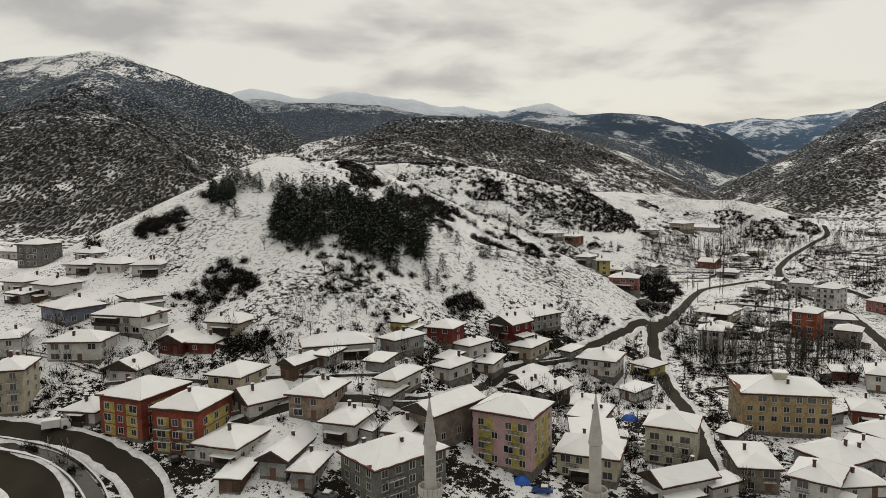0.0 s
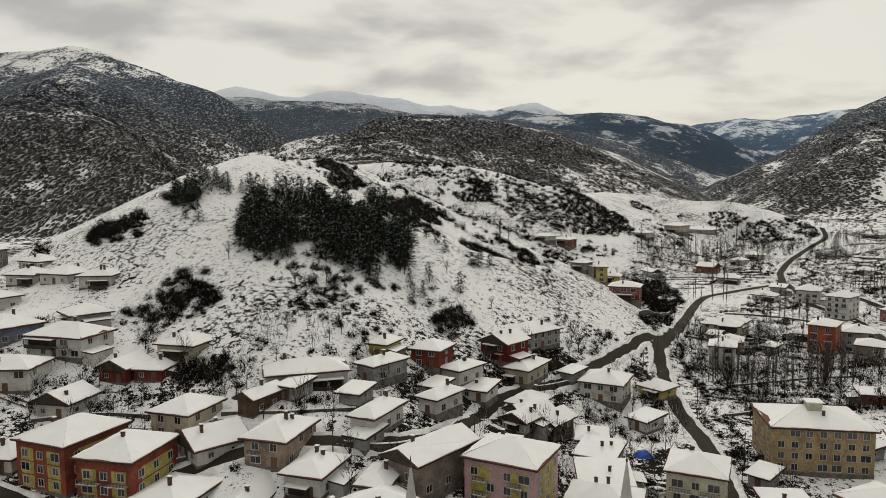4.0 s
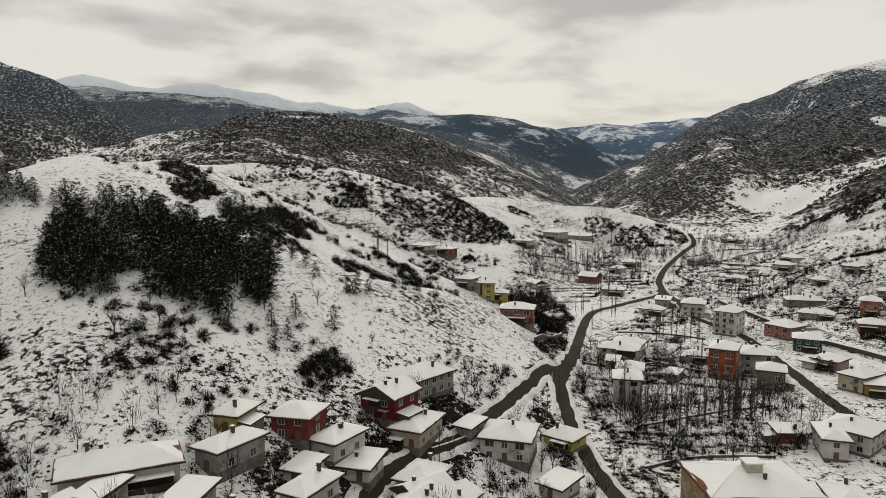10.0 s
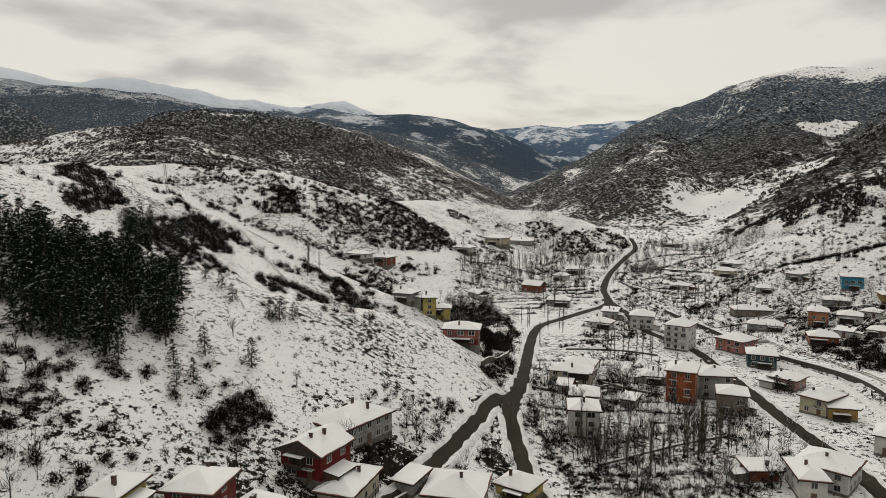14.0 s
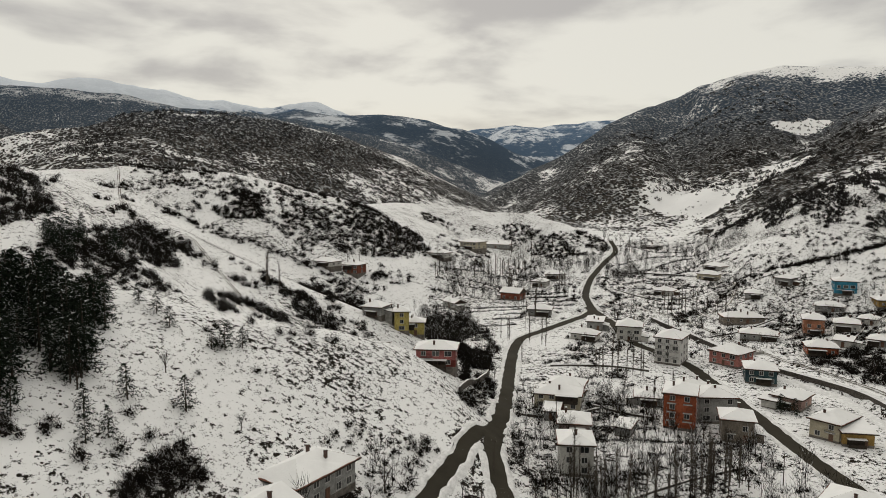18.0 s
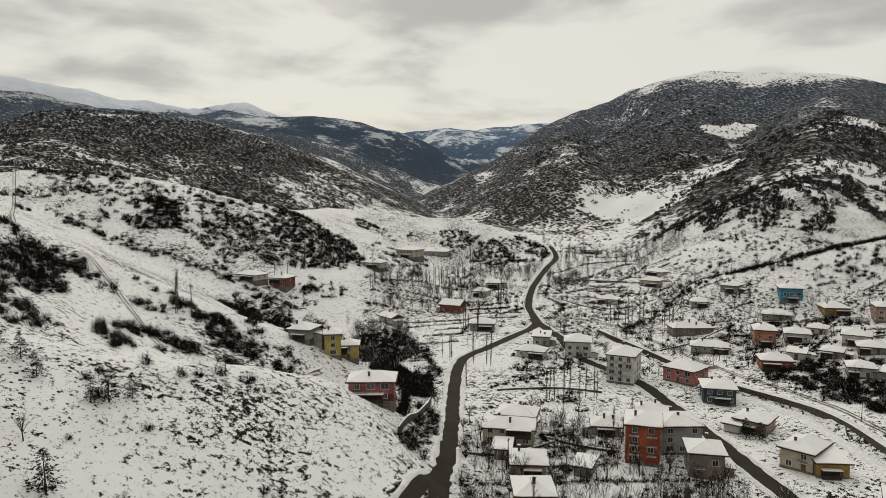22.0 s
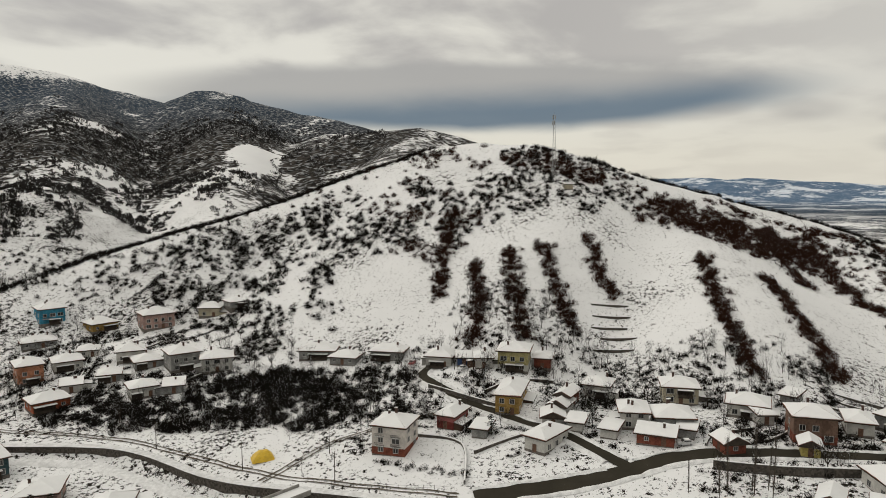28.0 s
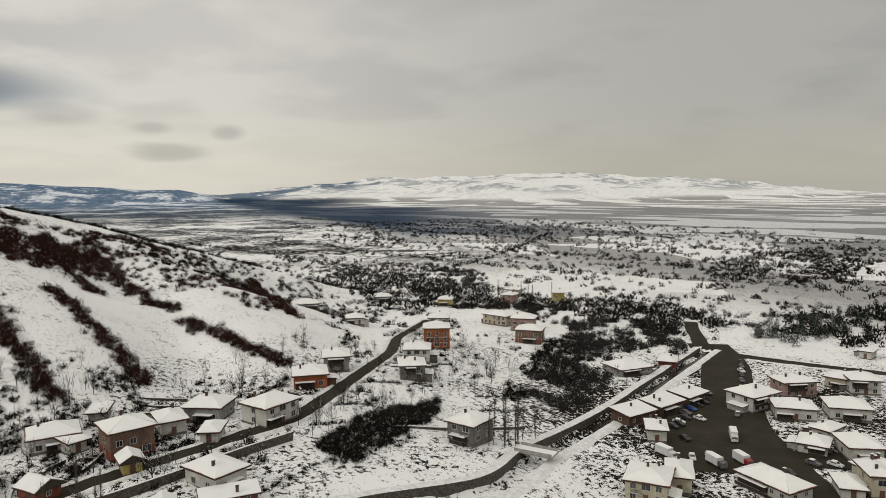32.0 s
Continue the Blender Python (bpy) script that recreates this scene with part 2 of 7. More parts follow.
# crest lines: (points, side slope, roundness, roughness)
CRESTS = [
    # snowy hill with the pine wood and its spurs
    ([(-75, 335, 79), (-72, 385, 83), (-65, 433, 83), (-78, 520, 84), (-90, 635, 86)], 0.56, 30, 0.5),
    ([(-75, 340, 79), (-45, 262, 58), (-38, 215, 40), (-30, 180, 24)], 0.50, 24, 0.5),
    ([(-75, 340, 79), (-8, 292, 51), (8, 294, 46), (19, 297, 43), (32, 301, 40), (50, 306, 35.5), (58, 308, 32.5), (70, 312, 28), (80, 315, 20.5), (88, 318, 16), (97, 322, 9)], 0.50, 10, 0.4),
    ([(-85, 340, 79), (-120, 300, 55), (-140, 260, 30)], 0.48, 18, 0.6),
    ([(-65, 433, 83), (-50, 427, 80.5), (-14, 412, 66), (1, 407, 60), (22, 398, 49), (43, 390, 40), (65, 382, 30), (81, 376, 23), (96, 371, 14)], 0.45, 8, 0.4),
    # shelf with houses west of the hill
    ([(-105, 235, 33), (-160, 262, 36), (-240, 320, 40), (-420, 480, 50)], 0.30, 20, 0.3),
    # second snowy slope and the low nose by the road
    ([(-33, 647, 88), (27, 620, 78), (75, 590, 56), (120, 560, 34)], 0.42, 25, 0.6),
    ([(-90, 635, 89), (-42, 640, 91.5), (-10, 643, 91), (30, 647, 88), (62, 650, 82), (76, 652, 78.5), (108, 655, 71), (125, 668, 66), (150, 712, 63), (215, 780, 58.5), (260, 745, 52.5), (303, 710, 50.5), (326, 693, 44), (345, 650, 30)], 0.42, 12, 0.5),
    # low swell along the valley road
    ([(110, 300, 5.5), (145, 370, 6.5), (165, 420, 8.5), (190, 450, 8), (240, 500, 7), (290, 570, 13), (330, 612, 18)], 0.07, 8, 0.05),
    # wooded ridge with the bare knob
    ([(-256, 1127, 133), (-222, 1141, 147), (-170, 1162, 154), (-135, 1177, 159), (-85, 1198, 180), (-42, 1216, 187), (-5, 1231, 184), (60, 1260, 185), (125, 1287, 179), (212, 1322, 165), (268, 1345, 153), (341, 1375, 134), (419, 1408, 105), (490, 1437, 77), (542, 1459, 59)], 0.42, 22, 1.6),
    ([(-60, 800, 96), (-90, 900, 112), (-32, 1289, 188)], 0.36, 40, 2.0),
    # mountains to the west
    ([(-1500, 1500, 323), (-1030, 1655, 370), (-948, 1628, 375), (-854, 1598, 368), (-762, 1568, 373), (-676, 1540, 347), (-580, 1509, 311), (-448, 1466, 265), (-385, 1446, 229), (-323, 1426, 193), (-275, 1410, 163)], 0.52, 25, 2.6),
    ([(-1000, 900, 170), (-664, 1058, 170), (-577, 1051, 204), (-493, 1038, 179), (-393, 919, 129), (-326, 838, 90)], 0.50, 25, 3.0),
    ([(-803, 1666, 375), (-577, 1200, 250), (-577, 1051, 204)], 0.5, 30, 3.0),
    # ridges up the valley
    ([(-1600, 2300, 347), (-900, 2332, 353), (-649, 2283, 357), (-428, 2241, 348), (-309, 2217, 337), (-128, 2182, 301), (57, 2146, 281), (261, 2107, 267), (421, 2076, 228), (583, 2045, 184), (715, 2019, 135), (815, 2000, 89)], 0.45, 30, 2.6),
    ([(303, 2775, 344), (427, 2736, 355), (550, 2697, 338), (653, 2665, 338), (796, 2620, 316), (939, 2575, 279), (1082, 2530, 223), (1236, 2481, 158), (1340, 2440, 102)], 0.42, 40, 3.6),
    ([(-2600, 2900, 440), (-2075, 2941, 459), (-1051, 3443, 518), (-934, 3476, 554), (-737, 3523, 516), (-375, 3580, 539), (-176, 3595, 505), (140, 3597, 459), (284, 3588, 436), (539, 3559, 473), (759, 3518, 416), (893, 3487, 342)], 0.42, 60, 5.0),
    ([(893, 3487, 338), (1280, 3471, 346), (1400, 3424, 368), (1515, 3375, 389), (1730, 3326, 387), (2040, 3143, 394), (2343, 2919, 370), (2900, 2500, 356)], 0.40, 60, 5.0),
    # mountain to the east with its flat top
    ([(516, 1370, 41), (596, 1389, 81), (744, 1427, 140), (924, 1493, 215), (1122, 1598, 294), (1184, 1550, 329), (1242, 1501, 345), (1300, 1385, 351), (1352, 1252, 336), (1426, 1156, 330), (1474, 1085, 297), (1489, 963, 258), (1395, 819, 276), (1424, 754, 261), (1370, 616, 220), (1300, 506, 196)], 0.50, 35, 3.2),
    ([(1300, 1385, 335), (1000, 1150, 215), (800, 950, 120), (700, 880, 75)], 0.45, 40, 4.0),
    ([(1426, 1156, 315), (1000, 860, 200), (760, 700, 140), (640, 610, 95), (522, 552, 70), (450, 520, 40)], 0.5, 30, 3.0),
    ([(1395, 819, 262), (1000, 600, 165), (700, 470, 95), (600, 430, 55)], 0.5, 35, 3.0),
    ([(1300, 506, 185), (997, 473, 137), (962, 414, 146), (933, 316, 155), (939, 260, 143), (942, 200, 120)], 0.40, 30, 2.0),
    # near eastern hill with the mast, its north shoulder and its spur to the plain
    ([(335, 425, 30), (380, 390, 46), (430, 333, 66), (463, 267, 90), (470, 231, 101), (474, 199, 103), (450, 165, 99), (447, 133, 92), (446, 102, 83), (460, 66, 78), (466, 22, 64), (469, -24, 50), (473, -59, 40), (464, -94, 28), (440, -150, 8)], 0.60, 14, 0.6),
    ([(450, 165, 99), (425, 160, 86), (405, 156, 79), (340, 170, 46), (285, 178, 19)], 0.50, 14, 0.3),
    ([(474, 210, 101), (700, 300, 112), (933, 316, 152)], 0.6, 30, 1.5),
    ([(446, 102, 80), (360, 90, 50), (280, 92, 22), (250, 95, 12)], 0.45, 18, 0.3),
    ([(466, 22, 62), (370, 0, 36), (300, 10, 18)], 0.42, 16, 0.4),
    # gentle terraces under the eastern hill
    ([(355, 405, 14), (330, 320, 16), (300, 265, 12), (285, 195, 15), (245, 130, 14), (215, 90, 15), (238, 40, 15), (265, -20, 10), (285, -75, 5)], 0.17, 20, 0.15),
    ([(924, 1493, 204), (760, 1200, 150), (643, 1017, 100), (600, 900, 45)], 0.5, 25, 3.0),
    # hills across the plain, far to the south-east
    ([(4600, -500, 110), (4205, -997, 118), (4092, -1344, 98), (3880, -1819, 62), (3709, -2118, 26)], 0.14, 40, 4.0),
    ([(3334, -2629, 20), (2815, -3141, 115), (2342, -3484, 132), (1763, -3786, 72), (1202, -3983, 20), (770, -4078, 30), (200, -4200, 40)], 0.085, 60, 5.0),
    ([(3600, -3300, 150), (2700, -3900, 170), (1900, -4300, 120)], 0.11, 60, 6.0),
]
VALLEY = [(20, 60, 0), (60, 180, 1), (110, 265, 1), (200, 330, 0), (260, 450, 2), (300, 600, 8), (420, 800, 16), (560, 1200, 28), (700, 1700, 42), (1000, 2400, 62), (1300, 3100, 90)]


# roads and the river, as plan lines: (points, width)
ROADS = {
    "village_street": ([(88, 280), (79, 271), (61, 248), (43, 226), (19, 202), (4, 172), (-10, 160), (-30, 156), (-48, 150)], 3.5),
    "lower_road": ([(88, 280), (80, 262), (75, 241), (71, 215), (69, 193), (64, 169), (59, 147), (55, 122), (50, 90)], 4.6),
    "valley_road": ([(84, 273), (99, 299), (124, 349), (144, 385), (163, 399), (187, 416), (214, 440), (236, 484), (269, 533), (312, 584), (340, 613), (352, 640)], 4.8),
    "main_road": ([(218, 451), (208, 410), (196, 376), (198, 343), (190, 314), (177, 277), (168, 252), (157, 217), (140, 185), (122, 150)], 5.6),
    "hill_road": ([(205, 178), (213, 148), (222, 128), (224, 108), (224, 72), (228, 44), (250, 7), (280, -40), (314, -79), (346, -135)], 6.0),
    "hill_lane": ([(217, 140), (236, 156), (247, 172), (262, 190), (280, 203), (292, 200)], 3.6),
    "ring_road": ([(-150, 164), (-120, 157), (-100, 153), (-86, 150.5), (-75, 146), (-64, 138), (-57, 129), (-52, 116), (-48, 95)], 6.0),
    "lower_lane": ([(-130, 143), (-108, 142), (-95, 140), (-86, 136.5), (-79, 130), (-75, 122), (-71, 106)], 9.0),
    "market_road": ([(196, -180), (176, -148), (164, -118), (152, -90), (140, -65), (126, -45), (112, -26), (98, -4)], 20.0),
    "market_square": ([(163, -100), (158, -80), (152, -58), (143, -36), (134, -24)], 24.0),
    "market_street": ([(128, -48), (113, -55), (96, -72)], 12.0),
    "plain_road": ([(20, -190), (90, -178), (180, -166), (208, -196), (225, -230)], 8.0),
}
RIVER = [(235, 421), (230, 380), (224, 334), (226, 288), (210, 251), (203, 219), (196, 180), (187, 125), (177, 70), (167, 32), (172, 4), (179, -52), (186, -110), (192, -170)]


def ground(x, y):
    """Height of the land at (x, y)."""
    x, y = np.asarray(x, float), np.asarray(y, float)
    d, level = along(x, y, VALLEY)
    level = np.where(y < 60, 0.0, level)
    floor = level + np.where(y > 60, np.minimum(np.maximum(d - 90, 0) * 0.035, 60), np.maximum(-60 - x, 0) * 0.01)
    # the village street on the west side lies a little higher under the hill
    foot, _ = along(x, y, [(-200, 190, 0), (-40, 160, 0), (0, 185, 0)])
    floor = floor + 7 * np.exp(-(foot / 50) ** 2)
    k = 3.0
    total, rough = np.exp(floor / k * 0), np.zeros(np.shape(x))
    tops = [floor]
    weight = np.zeros(np.shape(x))
    for line, slope, round_, bumps in CRESTS:
        d, level = along(x, y, line)
        h = level - slope * (np.hypot(d, round_) - round_)
        tops.append(h)
        w = np.clip((h - floor) / 25, 0, 1)
        rough = np.where(w > 0, np.maximum(rough, bumps * w), rough)
    top = np.maximum.reduce(tops)
    total = sum(np.exp(np.maximum((h - top) / k, -40)) for h in tops)
    h = top + k * np.log(total)
    n = lattice(x, y, 160, 1) + 0.5 * lattice(x, y, 70, 2) + 0.22 * lattice(x, y, 31, 3)
    h = h + rough * 2.2 * n - rough * 3.0 * np.abs(lattice(x + 40 * lattice(x, y, 200, 4), y, 240, 5))
    calm = np.full(np.shape(x), 1.0)
    for line, width in ROADS.values():
        d, _ = along(x, y, [(a, b, 0) for a, b in line])
        calm = np.minimum(calm, np.clip((d - width / 2 - 2) / 6, 0, 1))
    d, _ = along(x, y, [(a, b, 0) for a, b in RIVER])
    h = h + calm * (0.35 * lattice(x, y, 18, 6) + 0.22 * lattice(x, y, 7, 7))
    return h - 1.0 - 2.6 * np.clip((5.2 - d) / 2.4, 0, 1)

# ---------------------------------------------------------------- materials
def material(name):
    m = bpy.data.materials.new(name)
    m.use_nodes = True
    g = Graph(m.node_tree)
    shader = g.node("ShaderNodeBsdfPrincipled")
    g.tree.links.new(shader.outputs[0], g.node("ShaderNodeOutputMaterial").inputs[0])
    return m, g, shader


def place(g):
    return g.node("ShaderNodeNewGeometry").outputs["Position"]


def simple(name, colour, rough=0.8, vary=0.25, scale=0.6, metal=0.0, bump=0.0, fine=6.0):
    """A painted or plastered surface with stains at two scales."""
    m, g, s = material(name)
    at = place(g)
    big, small = g.noise(at, scale, 4.0), g.noise(at, scale * fine, 3.0)
    dark = rgba(*(c * (1 - vary) for c in colour))
    light = rgba(*(min(c * (1 + vary * 0.5), 0.95) for c in colour))
    tint = g.mix(g.ramp(g.math("ADD", g.math("MULTIPLY", big, 0.6), g.math("MULTIPLY", small, 0.4)), 0.35, 0.65), dark, light)
    g.put(s.inputs["Base Color"], tint)
    s.inputs["Roughness"].default_value, s.inputs["Metallic"].default_value = rough, metal
    if rough > 0.75:
        s.inputs["Specular IOR Level"].default_value = 0.15
    if bump:
        b = g.node("ShaderNodeBump", Strength=bump, Distance=0.05, Height=small)
        g.put(s.inputs["Normal"], b.outputs[0])
    return m


MEADOWS = [(1012, 1080, 46, 30), (1058, 1090, 30, 16), (770, 855, 36, 60), (636, 860, 55, 65), (520, 550, 50, 26), (708, 612, 45, 26), (950, 790, 40, 24), (846, 494, 60, 30), (730, 478, 50, 22), (676, 479, 40, 20), (610, 468, 40, 22)]


def make_ground_material():
    """Snow with rock, dead grass and dark scrub showing through; woods on the mountains; blue distance haze and a cloud
    shadow painted in.
    """
    m, g, s = material("snowy_ground")
    at = place(g)
    axes = g.node("ShaderNodeSeparateXYZ", Vector=at)
    x, y, z = axes.outputs
    normal = g.node("ShaderNodeSeparateXYZ", Vector=g.node("ShaderNodeNewGeometry").outputs["Normal"]).outputs[2]
    snow = g.mix(g.noise(at, 0.05, 3.0), rgba(0.72, 0.72, 0.725), rgba(0.80, 0.80, 0.80))
    range_ = g.node("ShaderNodeVectorMath", operation="LENGTH", i0=g.node("ShaderNodeCombineXYZ", X=g.math("SUBTRACT", x, 200), Y=g.math("SUBTRACT", y, 300), Z=0.0).outputs[0]).outputs["Value"]
    # patches of stones and tufts
    stretched = g.node("ShaderNodeMapping", Vector=at, Scale=(0.8, 0.8, 1.2)).outputs[0]
    tuft = g.noise(stretched, 0.75, 7.0, 0.78)
    field = g.noise(at, 0.03, 4.0, 0.6)
    steep = g.ramp(normal, 0.985, 0.86)
    low = g.math("MULTIPLY", g.ramp(z, 26, 10), g.ramp(range_, 420, 300))
    # gardens and fields: some clean, some overgrown
    wild = g.math("MULTIPLY", g.ramp(g.noise(at, 0.030, 5.0, 0.6, 0.8), 0.36, 0.53), g.ramp(g.noise(at, 0.12, 3.0, 0.6), 0.28, 0.52))
    plots_ = g.math("MULTIPLY", low, g.math("MULTIPLY", wild, 0.170))
    # trodden, muddy yards round the town's market
    town = g.node("ShaderNodeVectorMath", operation="LENGTH", i0=g.node("ShaderNodeCombineXYZ", X=g.math("SUBTRACT", x, 142), Y=g.math("SUBTRACT", y, -85), Z=0.0).outputs[0]).outputs["Value"]
    plots_ = g.math("ADD", plots_, g.math("MULTIPLY", g.ramp(g.math("ADD", town, g.math("MULTIPLY", g.noise(at, 0.05, 3.0), 40)), 125, 80), 0.22))
    orchard = g.math("MULTIPLY", g.ramp(x, 262, 300), g.ramp(y, 420, 330))
    clean = g.ramp(x, 62, 92)
    plots_ = g.math("MULTIPLY", plots_, g.math("SUBTRACT", 1.0, g.math("MULTIPLY", clean, 0.55)))
    limit = g.math("SUBTRACT", g.math("ADD", 0.617, g.math("MULTIPLY", orchard, 0.045)), g.math("ADD", g.math("MULTIPLY", steep, 0.04), g.math("ADD", plots_, g.math("MULTIPLY", g.math("MULTIPLY", g.ramp(field, 0.40, 0.70), g.math("SUBTRACT", 1.0, g.math("MULTIPLY", low, 0.6))), 0.10))))
    bare = g.ramp(tuft, limit, g.math("ADD", limit, 0.010))
    stones = g.noise(stretched, 1.15, 6.0, 0.8)
    rocky = g.math("MULTIPLY", g.ramp(stones, 0.585, 0.61), g.ramp(g.noise(at, 0.055, 3.0, 0.6), 0.44, 0.56))
    bare = g.math("MAXIMUM", bare, rocky)
    # small tussocks and stones, each a dark dot
    dots = g.node("ShaderNodeTexVoronoi", Scale=0.85)
    g.put(dots.inputs["Vector"], at)
    dot_size = g.math("MULTIPLY", g.node("ShaderNodeSeparateColor", Color=dots.outputs["Color"]).outputs[1], g.ramp(g.noise(at, 0.045, 5.0, 0.7), 0.42, 0.64))
    dot_size = g.math("MULTIPLY", dot_size, g.math("SUBTRACT", 1.0, g.math("MULTIPLY", orchard, 0.55)))
    bare = g.math("MAXIMUM", bare, g.ramp(g.math("SUBTRACT", dots.outputs["Distance"], g.math("MULTIPLY", dot_size, 0.42)), 0.0, -0.05))
    soil = g.mix(g.noise(at, 1.3, 3.0), rgba(0.008, 0.0075, 0.007), rgba(0.034, 0.029, 0.024))
    near = g.mix(bare, snow, soil)
    # woods on the mountains: crowns dusted with snow, with clearings
    stand = g.noise(at, 0.0045, 6.0, 0.62, 0.4)
    trees = g.node("ShaderNodeTexVoronoi", Scale=0.30)
    g.put(trees.inputs["Vector"], g.node("ShaderNodeMapping", Vector=at, Scale=(1.0, 0.5, 0.6)).outputs[0])
    hue = g.node("ShaderNodeSeparateColor", Color=trees.outputs["Color"]).outputs[0]
    patches = g.math("SUBTRACT", g.noise(at, 0.011, 6.0, 0.68, 0.3), 0.5)
    density = g.math("ADD", g.math("ADD", g.math("MULTIPLY", g.ramp(stand, 0.36, 0.58), 0.40), g.math("MULTIPLY", steep, 0.24)), g.math("ADD", g.math("MULTIPLY", patches, 2.1), g.math("MULTIPLY", g.math("SUBTRACT", g.noise(at, 0.05, 4.0, 0.65), 0.5), 1.3)))
    # thin growth at the foot of the slopes, bare dotted tops
    density = g.math("ADD", density, g.math("MULTIPLY", g.ramp(z, 50, 190), 0.36))
    density = g.math("SUBTRACT", density, g.math("MULTIPLY", g.ramp(g.math("ADD", z, g.math("MULTIPLY", patches, 90)), 268, 300), 0.40))
    density = g.math("ADD", density, g.math("ADD", 0.09, g.math("MULTIPLY", hue, 0.30)))
    # snowy meadows on the eastern mountain
    for mx, my, wide, deep in MEADOWS:
        away = g.node("ShaderNodeVectorMath", operation="LENGTH", i0=g.node("ShaderNodeCombineXYZ", X=g.math("DIVIDE", g.math("SUBTRACT", x, mx), wide), Y=g.math("DIVIDE", g.math("SUBTRACT", y, my), deep), Z=0.0).outputs[0]).outputs["Value"]
        density = g.math("SUBTRACT", density, g.math("MULTIPLY", g.ramp(g.math("ADD", away, g.math("MULTIPLY", patches, 3.0)), 1.2, 0.8), 1.2))
    crown = g.ramp(g.math("SUBTRACT", trees.outputs["Distance"], g.math("MINIMUM", density, g.math("ADD", 0.56, g.math("MULTIPLY", hue, 0.2)))), 0.06, -0.12)
    bark_haze_tone = g.mix(hue, rgba(0.012, 0.012, 0.012), rgba(0.060, 0.053, 0.047))
    # bluer with height; then distance haze is mixed into the crowns' colour
    bark_haze_tone = g.mix(g.math("MULTIPLY", g.ramp(z, 120, 270), 0.85), bark_haze_tone, rgba(0.028, 0.045, 0.070))
    bark_haze_tone = g.mix(g.math("MULTIPLY", g.ramp(range_, 750, 1800), 0.75), bark_haze_tone, g.mix(hue, rgba(0.034, 0.048, 0.066), rgba(0.075, 0.095, 0.120)))
    forest_floor = g.mix(g.ramp(density, 0.30, 0.85), snow, g.mix(hue, rgba(0.08, 0.082, 0.086), rgba(0.34, 0.345, 0.355)))
    wood_colour = g.mix(crown, forest_floor, bark_haze_tone)
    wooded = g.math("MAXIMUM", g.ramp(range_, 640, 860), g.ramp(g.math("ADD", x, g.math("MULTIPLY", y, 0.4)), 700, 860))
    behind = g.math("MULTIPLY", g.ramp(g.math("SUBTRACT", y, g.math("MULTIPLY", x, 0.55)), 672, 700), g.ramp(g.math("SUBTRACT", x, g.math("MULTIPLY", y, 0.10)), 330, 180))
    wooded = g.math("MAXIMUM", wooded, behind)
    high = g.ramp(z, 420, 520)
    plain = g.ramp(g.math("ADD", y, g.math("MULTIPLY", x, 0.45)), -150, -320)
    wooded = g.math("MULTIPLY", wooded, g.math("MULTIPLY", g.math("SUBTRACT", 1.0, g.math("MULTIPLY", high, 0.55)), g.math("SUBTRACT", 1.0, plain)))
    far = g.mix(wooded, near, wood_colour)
    # distance haze painted in: woods and snow on far ranges turn bluer and paler
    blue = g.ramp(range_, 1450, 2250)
    hazy_woods = g.mix(g.ramp(range_, 2000, 3700), rgba(0.040, 0.060, 0.088), rgba(0.095, 0.155, 0.245))
    hazy_snow = g.mix(g.ramp(range_, 2000, 3700), rgba(0.42, 0.45, 0.49), rgba(0.60, 0.65, 0.72))
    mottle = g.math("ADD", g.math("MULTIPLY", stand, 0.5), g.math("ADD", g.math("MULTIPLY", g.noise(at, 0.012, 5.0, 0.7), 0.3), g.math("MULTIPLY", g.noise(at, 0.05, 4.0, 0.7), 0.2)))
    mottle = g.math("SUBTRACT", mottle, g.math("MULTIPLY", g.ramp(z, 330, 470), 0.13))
    far = g.mix(g.math("MULTIPLY", blue, 0.86), far, g.mix(g.ramp(mottle, g.math("SUBTRACT", 0.445, g.math("MULTIPLY", g.ramp(range_, 2700, 1900), 0.06)), g.math("SUBTRACT", 0.505, g.math("MULTIPLY", g.ramp(range_, 2700, 1900), 0.06))), hazy_snow, hazy_woods))
    # plain: strips of fields, ploughland and dark woods under a painted cloud shadow
    strips = g.node("ShaderNodeMapping", Vector=at, Rotation=(0, 0, 0.5), Scale=(0.004, 0.011, 0.0)).outputs[0]
    plots = g.node("ShaderNodeTexVoronoi", Scale=1.0)
    g.put(plots.inputs["Vector"], strips)
    parcel = g.node("ShaderNodeSeparateColor", Color=plots.outputs["Color"]).outputs[0]
    ploughed = g.math("MULTIPLY", g.ramp(parcel, 0.34, 0.46), g.math("MULTIPLY", g.ramp(z, 26, 8), 0.62))
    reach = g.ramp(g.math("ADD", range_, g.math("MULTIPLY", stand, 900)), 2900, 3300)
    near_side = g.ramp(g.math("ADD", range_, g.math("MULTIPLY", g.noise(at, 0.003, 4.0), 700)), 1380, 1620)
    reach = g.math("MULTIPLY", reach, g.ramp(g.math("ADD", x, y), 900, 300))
    # band of blue cloud shadow, put into the colour of the low ground
    cloud_shadow = g.math("MULTIPLY", g.math("SUBTRACT", near_side, reach), g.ramp(z, 22, 4), clamp=True)
    fields = g.mix(ploughed, near, rgba(0.075, 0.07, 0.066))
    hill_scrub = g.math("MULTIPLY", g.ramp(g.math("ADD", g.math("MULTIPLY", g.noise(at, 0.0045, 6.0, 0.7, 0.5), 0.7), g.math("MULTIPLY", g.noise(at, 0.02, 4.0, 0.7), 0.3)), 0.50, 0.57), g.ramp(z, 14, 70))
